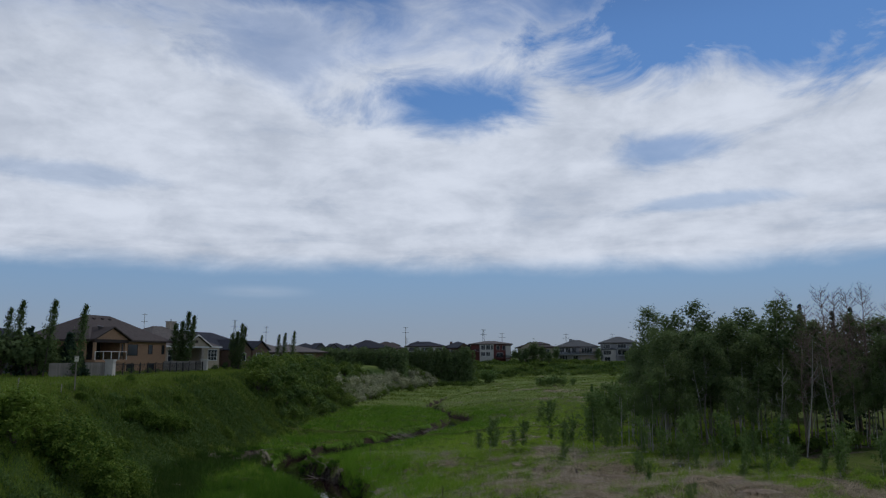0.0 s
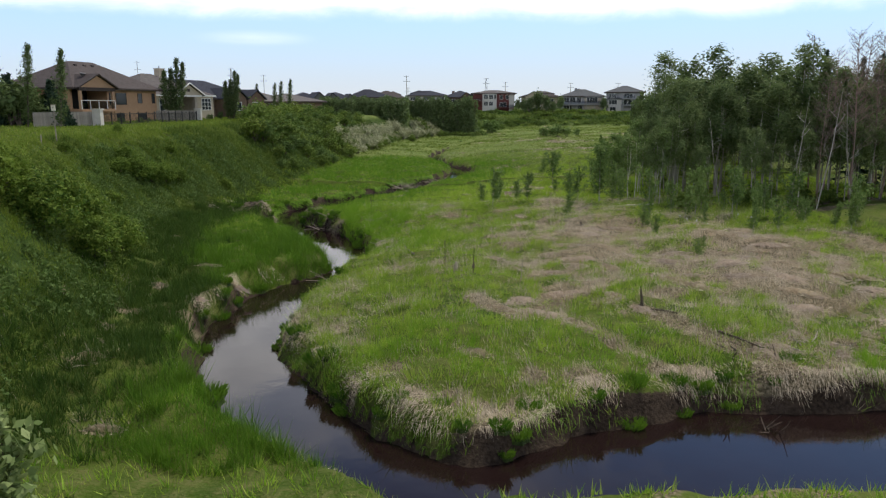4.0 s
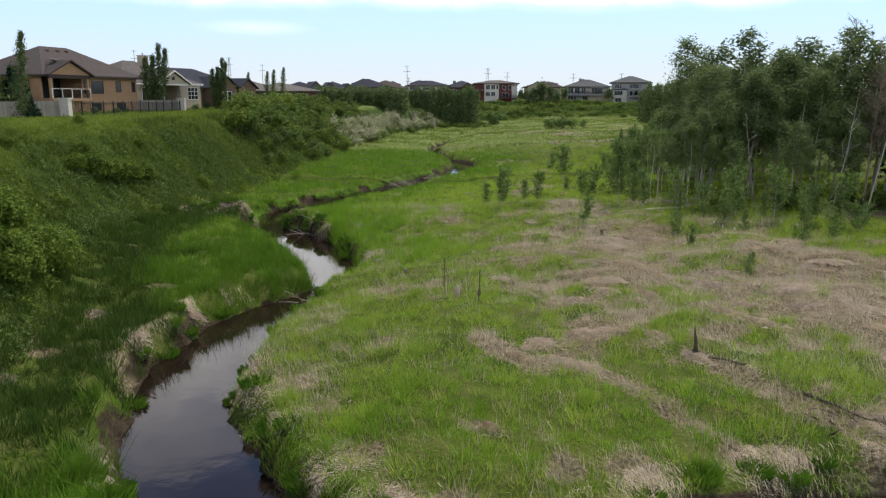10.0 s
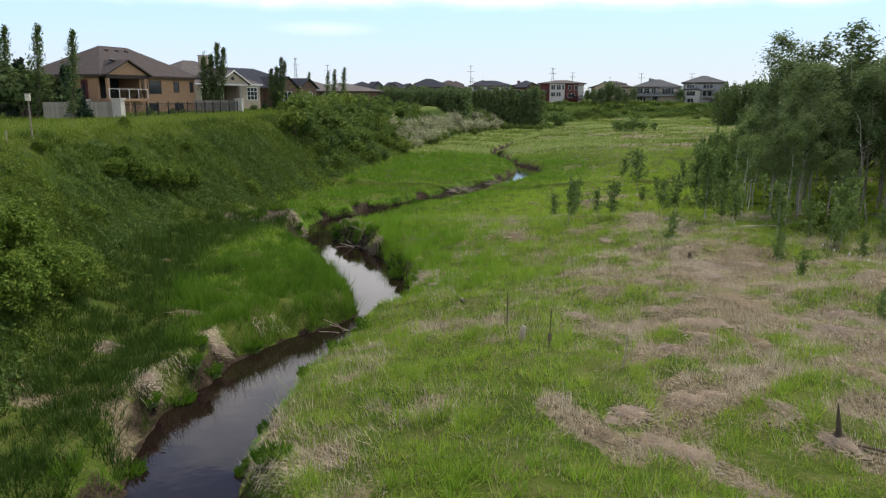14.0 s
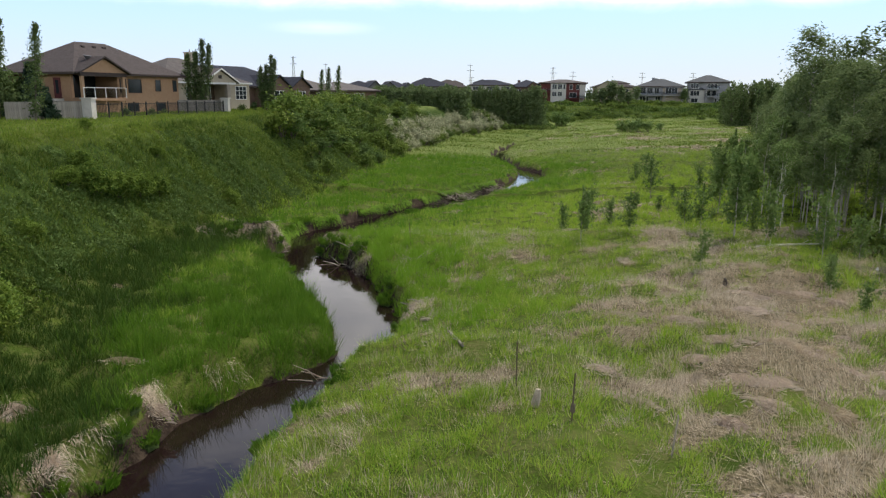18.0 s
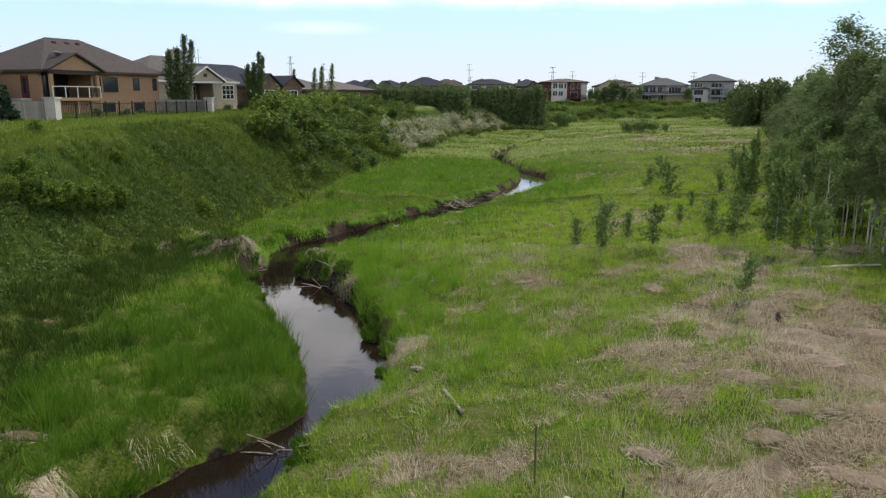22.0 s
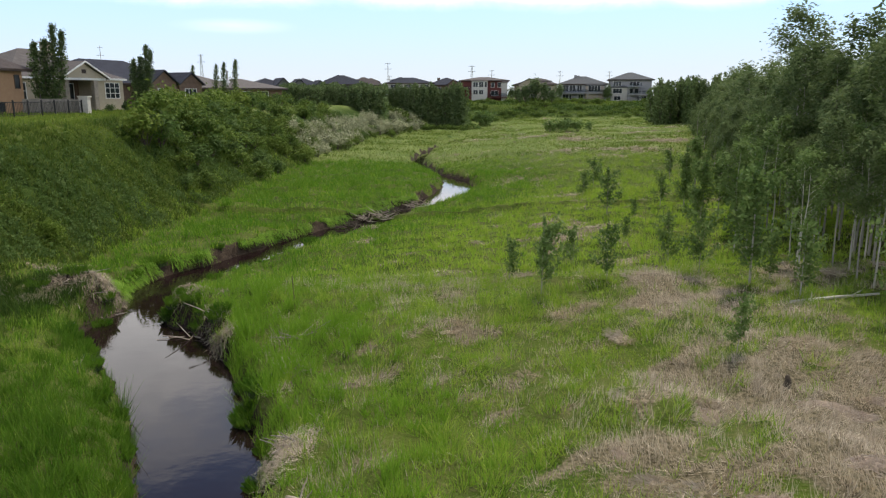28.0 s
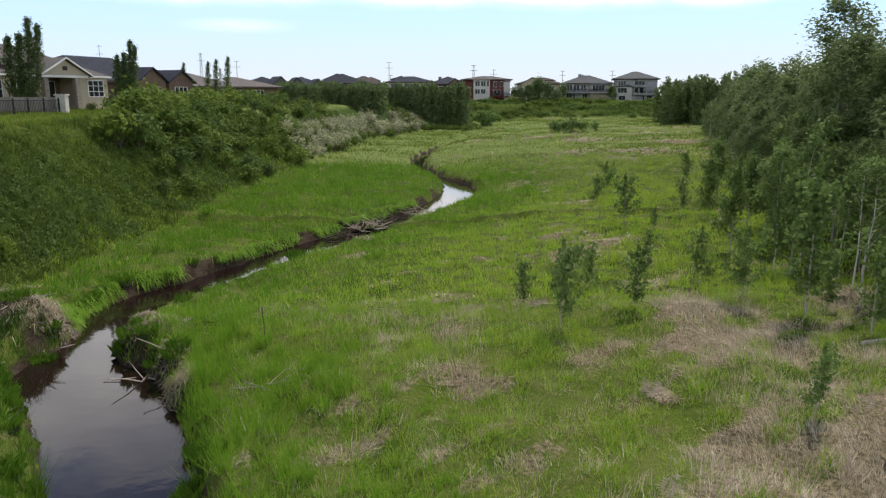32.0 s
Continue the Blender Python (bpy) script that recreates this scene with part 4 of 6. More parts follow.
def sapling(name, tall, wide, n_leaf, leaf, seed, mat=SAPLING, bark=BARK):
    """A young poplar: a slim stem, steep branches and leaves along all of them, drawn in to a pointed top."""
    rr = random.Random(seed)
    top = thing(name, "", "")
    tip = Vector((rr.uniform(-0.05, 0.05) * tall, rr.uniform(-0.05, 0.05) * tall, tall))
    part("trunk", Geo().tube([(0, 0, -0.05), tip * 0.5, tip], [0.009 * tall, 0.006 * tall, 0.004], 6), bark, top, "pale bark")
    at = []
    for i in range(11):
        s = 0.12 + 0.68 * (i + rr.random()) / 11
        w, reach = rr.uniform(0, 6.283) + i * 2.4, wide * (0.72 - 0.5 * s) * rr.uniform(0.5, 1.3)
        p, q = tip * s, tip * s + Vector((math.cos(w) * reach, math.sin(w) * reach, reach * rr.uniform(0.8, 1.5)))
        part("branch", Geo().tube([p, p.lerp(q, 0.5) + Vector((0, 0, -0.05 * reach)), q], [0.003 * tall, 0.002 * tall, 0.003], 4), bark, top)
        k = n_leaf // 14
        u = rng.uniform(0.2, 1.1, (k, 1))
        at.append(np.array(p)[None] * (1 - u) + np.array(q)[None] * u + rng.normal(0, 0.036 * tall, (k, 3)))
    k = n_leaf // 6
    u = rng.uniform(0.2, 1.0, (k, 1))
    at.append(np.array(tip)[None] * u + rng.normal(0, 1, (k, 3)) * (0.06 * tall * (1.1 - u)))
    lv, lf = leaves(np.concatenate(at), leaf * 1.12, True, up=0.25)
    part("crown", mesh_of("crown", lv, lf, mat), mat, top)
    return top


def row_tree(name, tall, wide, n_leaf, leaf, seed, mat):
    """A leafy tree of a hedge-like row: upright, dense to the ground, with steep leaders."""
    rr = random.Random(seed)
    top = thing(name, "", "")
    wood, at = Geo(), []
    for i in range(7):
        w, r = rr.uniform(0, 6.283), wide * 0.32 * math.sqrt(i / 6)
        foot, tip = Vector((0, 0, -0.1)), Vector((math.cos(w) * r, math.sin(w) * r, tall * rr.uniform(0.72, 1.0)))
        wood.tube([foot, foot.lerp(tip, 0.5), tip], [0.08, 0.05, 0.012], 4)
        k = n_leaf // 7
        s = rng.beta(1.15, 1.1, k)
        rad = wide * 0.27 * (np.sin(np.pi * np.clip(0.2 + 0.75 * s, 0, 1)) ** 0.6) * (0.8 + 0.3 * np.sin(s * 17 + i)) * np.sqrt(rng.uniform(0.25, 1, k))
        a = rng.uniform(0, 6.283, k)
        at.append(np.array(foot)[None] + np.array(tip - foot)[None] * s[:, None] + np.stack([np.cos(a) * rad, np.sin(a) * rad, 0 * a], -1) + np.array([math.cos(w) * r, math.sin(w) * r, 0])[None] * ((1 - s) * 0.8)[:, None])
    part("trunk", wood, DARKBARK, top)
    lv, lf = leaves(np.concatenate(at), leaf, up=0.2)
    part("crown", mesh_of("crown", lv, lf, mat), mat, top)
    return top


def plant(kinds, places, label, category, group, rr, scale=(0.85, 1.15), sink=0.05):
    """Sets copies of the kinds at the places (x, y or x, y, size)."""
    for i, p in enumerate(places):
        src = kinds[rr.randrange(len(kinds))]
        s = (p[2] if len(p) > 2 else 1.0) * rr.uniform(*scale)
        c = copy_thing(src, Matrix.Identity(4))
        c.matrix_basis = pose(p[0], p[1], ground_z(p[0], p[1]) - sink, 0, 0, rr.uniform(0, 360)) @ Matrix.Scale(s, 4)
        tagged(c, label, category, group)


def drop_kinds(kinds):
    """Takes the models away once their copies stand."""
    for k in kinds:
        for o in (*k.children_recursive, k):
            bpy.data.objects.remove(o)


rr = random.Random(11)
DEADWOOD = plain("dead_brown_bark", (0.16, 0.115, 0.095), (0.29, 0.215, 0.18), 5, 0.9)
PALEBARK = plain("pale_aspen_bark", (0.4, 0.38, 0.32), (0.58, 0.56, 0.48), 5, 0.85)
PALEWOOD = plain("barkless_wood", (0.5, 0.46, 0.38), (0.68, 0.64, 0.55), 5, 0.8)

# aspen wood on the right
FRONT_X, FRONT_Y = [11, 13, 17, 23, 28, 40, 80], [46, 43.5, 41, 40, 39.5, 39, 36]
SIDE_Y, SIDE_X = [40, 54, 74, 85, 118, 140, 170], [14.5, 18.7, 23.2, 27, 37, 45, 58]
kinds = [aspen("aspen_tree", 11.0, 0.42, 1.8, 5400, 0.165, s, 30) for s in (1, 2, 3, 4)]
mid_kinds = [aspen("aspen_tree", 11.0, 0.36, 1.9, 2600, 0.235, s, 24) for s in (17, 18, 19)]
edge_kinds = [aspen("aspen_tree", 9.0, 0.2, 1.3, 4200, 0.14, s, 28) for s in (7, 8, 9)]
light_kinds = [aspen("aspen_tree", 10.9, 0.2, 2.2, 1150, 0.34, s, 16) for s in (5, 6)]
spots = []
for gx_, gy_, step in ((13, 28, 2.2), (17, 34, 4.2)):
    for a in range(30 if step < 3 else 16):
        for b in range(54 if step < 3 else 30):
            px, py = gx_ + a * step + rr.uniform(-0.9, 0.9), gy_ + b * step + rr.uniform(-0.9, 0.9)
            deep = min(px - np.interp(py, SIDE_Y, SIDE_X), (py - np.interp(px, FRONT_X, FRONT_Y)) * 0.8)
            if (step < 3 and 0.3 < deep < 8 and px < 52) or (step > 3 and 8 <= deep < 19 and px < 66):
                spots.append((px, py, deep))
for px, py, deep in spots:
    size = (0.52 + 0.5 * float(smooth(deep, 0.3, 6.0))) * (0.98 - 0.16 * float(smooth(py, 54, 66))) + rr.uniform(-0.07, 0.08)
    if py < 80 and deep < 4:
        row = edge_kinds if deep < 3 and rr.random() < (0.3 if py < 44 else 0.08) else kinds
    else:
        row = mid_kinds if py < 84 and deep < 13 else light_kinds
    plant(row, [(px, py, size)], "slender aspen with pale trunk and grey-green crown", "tree", "aspen wood", rr)
plant([kinds[0]], [(22.8, 60.5, 1.2), (21.6, 57.5, 1.0)], "tall aspen rising above the wood's edge", "tree", "aspen wood", rr, (1.0, 1.0))
drop_kinds(kinds + light_kinds + edge_kinds + mid_kinds)
dead = [bare_tree("dead_tree", 14, s, DEADWOOD, 84) for s in (1, 2)]
plant(dead, [(34.6, 53.6, 0.99), (30.5, 43.0, 0.84), (32.4, 42.6, 0.9), (33.8, 45.0, 0.95), (31.4, 40.6, 0.76), (35.5, 43.4, 0.9), (36.8, 46.5, 0.95), (33.4, 41.0, 0.8), (29.4, 41.6, 0.7), (37.6, 43.8, 0.86)], "tall dead tree with bare grey twigs", "dead tree", "dead trees in the wood", rr, (0.95, 1.05))
drop_kinds(dead)
pole = [bare_tree("bare_trunk", 9, s, BARK, 6, lean) for s, lean in ((3, 0.2), (4, 0.12))]
for px, py, turn, s in ((26.4, 40.2, 15, 0.95), (28.2, 39.2, 10, 1.0), (24.0, 41.6, 40, 0.8), (21.6, 41.2, 200, 0.7), (31.0, 39.6, 160, 0.85)):
    c = copy_thing(pole[rr.randrange(2)], Matrix.Identity(4))
    c.matrix_basis = pose(px, py, ground_z(px, py), 0, 0, turn) @ Matrix.Scale(s, 4)
    tagged(c, "leaning bare whitish trunk at the wood's edge", "tree trunk", "bare trunks")
drop_kinds(pole)
firs = [spruce("spruce_tree", 14, 5.0, 1)]
plant(firs, [(45.0, 73.0, 1.06), (40, 56, 0.92), (43, 58, 0.95)], "dark spruce standing among the aspens", "tree", "spruces in the wood", rr, (0.97, 1.03))
drop_kinds(firs)
under = [bush("undergrowth_bush", 1.9, 1.7, 620, 0.17, s, SHRUB, 7) for s in (1, 2, 3)]
places = []
for i in range(230):
    px, py = rr.uniform(12, 40), rr.uniform(27, 78)
    deep = min(px - np.interp(py, SIDE_Y, SIDE_X), (py - np.interp(px, FRONT_X, FRONT_Y)) * 0.8)
    if -1.2 < deep < 5 and (py < 42 or rr.random() < 0.08):
        places.append((px, py, rr.uniform(0.5, 1.2)))
plant(under, places, "leafy young growth under the wood's edge", "bush", "undergrowth", rr)
drop_kinds(under)

# young poplars on the meadow: place and height in metres
young = [sapling("poplar_sapling", 3.0, w, 820, 0.125, s) for s, w in ((11, 1.3), (12, 1.6), (13, 1.1), (14, 1.4))]
SAPLINGS = [(3.0, 45.4, 2.0), (6.7, 42.8, 2.5), (8.6, 34.5, 1.9), (3.8, 41.3, 3.1), (4.6, 46.6, 2.1), (6.5, 48.8, 2.1), (11.6, 71.5, 2.4), (11.6, 63.2, 3.5),
            (13.3, 62.3, 1.5), (16.4, 66.8, 2.7), (22.0, 82, 3.0), (11.1, 48.5, 2.7), (11.0, 44.2, 3.0)]
SAPLINGS += [(13.7, 43.4, 2.2), (13.4, 40.3, 3.2), (15.2, 49.2, 5.4), (15, 55.2, 5.2), (17.4, 55.4, 5.6), (12.4, 42.4, 5.4),
             (10.6, 54.7, 1.5), (14.0, 78.5, 2.7), (17.5, 65, 4.6), (16.8, 34.6, 2.6), (19.2, 29, 1.9), (12.9, 28.1, 1.5), (14.4, 24, 0.8),
             (13.7, 22.6, 1.2), (13.2, 31.6, 1.8), (14.8, 36.6, 3.4)]
SAPLINGS += [(16.2, 36.0, 2.7), (18.2, 36.6, 3.6), (21, 33, 2.4), (23.4, 31.2, 2.0), (25.6, 29.6, 2.8), (20.2, 35.0, 3.4), (28, 29, 2.4), (17.3, 32.2, 1.6)]
SAPLINGS += [(19.8, 35.4, 1.7), (23, 36.6, 2.2), (24.2, 33.1, 2.0), (20.8, 29.1, 2.1), (24.8, 30, 1.9), (13.9, 33.1, 1.3), (26.6, 31, 2.4), (22.2, 34.4, 2.6), (27.6, 32.6, 3.0), (29.4, 30.6, 2.6),
             (19.2, 38.4, 4.0), (21.4, 37.2, 3.8), (24.4, 35.2, 3.6), (31, 30, 3.4), (33, 29, 3.0), (18.4, 61, 5.0), (20.4, 71, 5.2)]
taller = [sapling("poplar_sapling", 5.0, w, 1900, 0.14, s) for s, w in ((15, 1.15), (16, 1.35))]
for px, py, tall in SAPLINGS:
    plant(taller if tall > 3.7 else young, [(px, py, tall / (5.0 if tall > 3.7 else 3.0))], "young poplar sapling with blue-green leaves in the meadow", "sapling", "poplar saplings", rr, (1.0, 1.0))
drop_kinds(young + taller)
slim = [aspen("young_aspen", 6.0, 0.4, 0.85, 1500, 0.13, s, 20, SAPLING, PALEBARK, 1.6) for s in (61, 62, 63)]
plant(slim, [(15.3, 50.9, 0.95), (16.9, 51.7, 1.05), (17.5, 49.4, 0.9), (19.0, 50.1, 1.0), (18.2, 53.0, 1.1), (21.0, 49.9, 0.9), (16.2, 46.2, 0.9), (15.0, 43.6, 0.85), (17.6, 44.4, 1.0), (19.6, 46.6, 1.0), (17.0, 41.6, 0.9), (20.4, 43.0, 0.95), (22.6, 47.0, 1.0), (19.6, 58.0, 1.1), (20.8, 62.4, 1.1)],
      "slim young aspen with a bare pale stem", "tree", "young aspens along the wood", rr, (0.95, 1.08))
drop_kinds(slim)

# shrubs of the left bank
big = [bush("willow_bush", 3.6, 2.9, 6600, 0.15, s, BRIGHTLEAF, 16) for s in (1, 2)]
plant(big, [(-16.2, 17.4, 0.72), (-16.6, 19.6, 0.8), (-16.9, 21.8, 0.74), (-17.6, 16.0, 0.85), (-18.4, 18.4, 0.9), (-18.6, 20.8, 0.88), (-19.6, 16.8, 0.85), (-18.8, 14.2, 0.85), (-17.9, 23.4, 0.6)], "large dense green willow bush on the bank", "bush", "bushes by the lower bank", rr, (0.95, 1.05))
plant(big, [(-24.0, 37.9, 0.5), (-23.5, 39.6, 0.62), (-23.0, 41.2, 0.66), (-22.7, 43.0, 0.62), (-22.4, 44.8, 0.5), (-24.6, 40.4, 0.5), (-25.6, 33.6, 0.3), (-21.2, 30.5, 0.4), (-24.2, 48.5, 0.35), (-27.6, 46, 0.3), (-20.6, 52, 0.4)], "low spreading shrub on the grassy bank", "bush", "low shrubs", rr)
drop_kinds(big)
shrubs = [bush("bank_shrub", 3.2, 2.2, 900, 0.205, s, m_, 12) for s, m_ in ((4, SHRUB), (5, SHRUB), (6, BLUEWEED), (10, WEED))]
places = []
while len(places) < 170:
    px, py = rr.uniform(-34, -9), rr.uniform(70, 150)
    b = float(bank_share(np.array([px]), np.array([py]))[0])
    top = 0.99 if py > 78 else 0.7
    if (0.12 if py < 84 else 0.04) < b < top and px > -30:
        places.append((px, py, rr.uniform(0.7, 1.1) + (0.45 if b > 0.6 and py < 98 else 0.0) - (0.2 if py > 105 else 0.0)))
places += [(-30.5 + 3.5 * i / 17 + rr.uniform(-1.2, 1.2), 96 + 46 * i / 17 + rr.uniform(-1, 1), rr.uniform(1.05, 1.4)) for i in range(18)]
while len(places) < 250:
    px, py = rr.uniform(-24, 6), rr.uniform(108, 190)
    if 0.01 < float(bank_share(np.array([px]), np.array([py]))[0]) < 0.3:
        places.append((px, py, rr.uniform(0.35, 0.75)))
plant(shrubs, places, "green shrub in the thicket on the bank", "bush", "thicket on the bank", rr)
drop_kinds(shrubs)
silver = [bush("silverberry_bush", 2.6, 2.6, 700, 0.18, s, SILVER, 14) for s in (7, 8, 9)]
places = []
while len(places) < 130:
    px, py = rr.uniform(-26, 8), rr.uniform(108, 196)
    b = float(bank_share(np.array([px]), np.array([py]))[0])
    if 0.03 < b < 0.5:
        places.append((px, py, rr.uniform(0.6, 1.15)))
plant(silver, places, "silver-grey bush on the foot of the bank", "bush", "silvery bushes", rr)
drop_kinds(silver)
hedge = [row_tree("broadleaf_tree", 8.0, 3.0, 2000, 0.34, s, HEDGELEAF) for s in (24, 25, 26)]
places = []
for i in range(24):
    px, py = -13.3 + 20.0 * (i + rr.uniform(-0.3, 0.3)) / 23, 190 + 1.6 * (i % 2) + rr.uniform(-0.6, 0.6)
    places.append((px, py, (12.0 + rr.uniform(-0.9, 0.6) - ground_z(px, py)) / 7.6))
low_hedge = [row_tree("broadleaf_tree", 4.6, 3.2, 1300, 0.3, s, HEDGELEAF) for s in (27, 28)]
low_places = []
for i in range(34):
    px, py = -35 + 21 * (i + rr.uniform(-0.3, 0.3)) / 33, 186 + 2.5 * (i % 2) + rr.uniform(-0.8, 0.8)
    low_places.append((px, py, (12.0 + 0.5 * math.sin(i * 0.5) + rr.uniform(-0.4, 0.4) - ground_z(px, py)) / 4.2))
for i in range(22):
    px, py = -31 + 19 * (i + rr.uniform(-0.3, 0.3)) / 21, 166 + 1.8 * (i % 2) + rr.uniform(-0.8, 0.8)
    low_places.append((px, py, (11.7 + rr.uniform(-0.5, 0.4) - ground_z(px, py)) / 4.2))
plant(low_hedge, low_places, "dark green tree in a dense row", "tree", "tree row below the houses", rr, (0.97, 1.03))
drop_kinds(low_hedge)
far_kinds = [row_tree("aspen_tree", 8.0, 3.4, 1800, 0.34, s, ASPEN) for s in (35, 36)]
plant(far_kinds, [(51.5 + 32 * (i + rr.uniform(-0.4, 0.4)) / 39, 180 + 5 * (i % 3) + rr.uniform(-2, 2), rr.uniform(1.1, 1.35)) for i in range(40)], "grey-green tree in the far wood", "tree", "far wood", rr)
drop_kinds(far_kinds)
plant(hedge, places, "dark green tree in a dense row", "tree", "tree row below the houses", rr, (0.97, 1.03))
drop_kinds(hedge)
dark = [bush("broadleaf_tree", 3.8, 8.0, 1800, 0.4, s, HEDGELEAF, 18) for s in (21, 22, 23)]
plant(dark, [(28.3, 240, 0.95), (31, 241, 1.1), (34, 239, 1.0), (36.2, 239, 0.7), (26.4, 239, 0.6), (25.4, 255, 0.85), (27.6, 256, 0.75), (41.2, 256, 0.8), (57.4, 256, 0.75), (-1.6, 257, 0.8), (74, 254, 0.9)], "dark tree in front of the far houses", "tree", "trees by the far bank", rr)
drop_kinds(dark)
low = [bush("meadow_willow", 2.6, 2.4, 420, 0.3, s, SAPLING, 8) for s in (31, 32)]
plant(low, [(24, 155, 1.5), (26, 157, 1.3), (28, 156, 1.1), (31, 160, 0.9), (22.6, 156, 1.0), (11.8, 201, 2.0), (14.2, 202, 1.9), (13.0, 199.5, 1.6), (8.6, 195, 1.2), (3, 160, 0.4)], "lone grey-green willow bush in the far meadow", "bush", "meadow willows", rr)
places = [(rr.uniform(-10, 85), rr.uniform(216, 246), rr.uniform(0.5, 1.0)) for i in range(230)]
dim = [bush("far_bush", 3.6, 1.6, 360, 0.34, s, SHRUB, 9) for s in (33, 34)]
places += [(-14 + 23 * i / 15 + rr.uniform(-0.5, 0.5), 184 + rr.uniform(-1.5, 1.5), rr.uniform(0.7, 1.1)) for i in range(16)]
plant(dim, places, "low bush on the far bank", "bush", "far bank bushes", rr)
drop_kinds(low + dim)

# garden poplars
cols = [columnar("columnar_poplar", 8.0, k, s) for k, s in ((1, 1), (3, 2), (4, 3))]
for k, px, py, tall in ((0, -37.3, 55.4, 7.4), (0, -41.1, 56.5, 7.9), (2, -39.3, 89.4, 8.8), (2, -34.3, 100.6, 7.6), (0, -31.5, 130, 7.3), (0, -33.5, 131, 6.9), (0, -35, 132, 6.6),
                        (0, -38.4, 131, 6.4), (0, -46, 59, 8.0), (0, -49, 62, 7.4)):
    c = copy_thing(cols[k], Matrix.Identity(4))
    c.matrix_basis = pose(px, py, ground_z(px, py) - 0.05, 0, 0, rr.uniform(-25, 25)) @ Matrix.Scale(tall / 8.0, 4)
    tagged(c, "narrow columnar poplar beside a garden fence", "tree", "columnar poplars")
drop_kinds(cols)
garden = [bush("garden_bush", 2.4, 2.0, 700, 0.2, s, DARKLEAF, 9) for s in (41, 42)]
plant(garden, [(-42.6, 57.4, 2.3), (-44, 58.6, 2.4), (-46.5, 57.6, 2.2), (-41.2, 58.2, 2.0), (-37.6, 92.6, 0.55), (-36.4, 96.5, 0.6), (-35.4, 98.6, 0.65), (-34.2, 103, 0.7),
               (-38, 75, 0.45), (-38.5, 79, 0.4), (-38, 70, 0.5), (-33.4, 106, 0.8)], "rounded dark green garden shrub", "bush", "garden shrubs", rr)
drop_kinds(garden)


firs = [spruce("garden_spruce", 3.2, 2.2, 4)]
plant(firs, [(-38.7, 58.9, 0.95), (-40, 59, 1.5), (-45, 60, 1.6)], "small blue-green garden spruce by the fence", "tree", "garden spruces", rr)
drop_kinds(firs)


# ---- houses ----
def hip_roof(x0, y0, x1, y1, z, rise, over=0.5, thick=0.22):
    """A hipped roof with eaves of some thickness."""
    x0, y0, x1, y1 = x0 - over, y0 - over, x1 + over, y1 + over
    w, d = x1 - x0, y1 - y0
    g = Geo()
    if w >= d:
        a, b = (x0 + d / 2, (y0 + y1) / 2, z + rise), (x1 - d / 2, (y0 + y1) / 2, z + rise)
        tops = [(0, 1, 5, 4), (1, 2, 5), (2, 3, 4, 5), (3, 0, 4)]
    else:
        a, b = ((x0 + x1) / 2, y0 + w / 2, z + rise), ((x0 + x1) / 2, y1 - w / 2, z + rise)
        tops = [(0, 1, 4), (1, 2, 5, 4), (2, 3, 5), (3, 0, 4, 5)]
    g.poly([(x0, y0, z), (x1, y0, z), (x1, y1, z), (x0, y1, z), a, b], tops)
    g.poly([(x0, y0, z - thick), (x1, y0, z - thick), (x1, y1, z - thick), (x0, y1, z - thick), (x0, y0, z), (x1, y0, z), (x1, y1, z), (x0, y1, z)],
           [(3, 2, 1, 0), (0, 1, 5, 4), (1, 2, 6, 5), (2, 3, 7, 6), (3, 0, 4, 7)])
    return g


def gable_roof(x0, x1, y0, y1, z, rise, over=0.35, thick=0.16):
    """Two slopes whose ridge runs into the house; the gable end faces out."""
    g, m = Geo(), (x0 + x1) / 2
    sl = rise / (m - x0)
    for sx, ex in ((x0 - over, m), (x1 + over, m)):
        lo, hi = (sx, z - sl * over), (ex, z + rise)
        p = [(lo[0], y0 - over, lo[1]), (hi[0], y0 - over, hi[1]), (hi[0], y1, hi[1]), (lo[0], y1, lo[1])]
        q = [(a, b, c + thick) for a, b, c in p]
        faces = [(0, 1, 2, 3), (7, 6, 5, 4), (0, 4, 5, 1), (1, 5, 6, 2), (2, 6, 7, 3), (3, 7, 4, 0)]
        g.poly(p + q, faces)
    return g


def window(parent, x0, x1, z0, z1, y, frame_mat=FASCIA, bars=(1, 1), proud=0.05):
    """A frame with mullions, and its pane, on the wall's outer face at y (the wall faces -y)."""
    e, a, b = 0.07, y - proud, y + 0.02
    ring = [(x0, z0), (x1, z0), (x1, z1), (x0, z1), (x0 + e, z0 + e), (x1 - e, z0 + e), (x1 - e, z1 - e), (x0 + e, z1 - e)]
    pts = [(p, a, q) for p, q in ring] + [(p, b, q) for p, q in ring]
    faces = []
    for i in range(4):
        j = (i + 1) % 4
        faces += [(i, j, 4 + j, 4 + i), (8 + j, 8 + i, 12 + i, 12 + j), (j, i, 8 + i, 8 + j), (4 + i, 4 + j, 12 + j, 12 + i)]
    w = part("window", Geo().poly(pts, faces), frame_mat, parent)
    for i in range(1, bars[0]):
        m = x0 + (x1 - x0) * i / bars[0]
        part("mullion", Geo().box(m - 0.03, a, z0 + e, m + 0.03, b, z1 - e), frame_mat, w)
    for i in range(1, bars[1]):
        m = z0 + (z1 - z0) * i / bars[1]
        part("mullion", Geo().box(x0 + e, a + 0.004, m - 0.03, x1 - e, b - 0.004, m + 0.03), frame_mat, w)
    part("pane", Geo().box(x0 + e, y - 0.014, z0 + e, x1 - e, y + 0.01, z1 - e), GLASS, w, "dark reflecting glass")
    return w


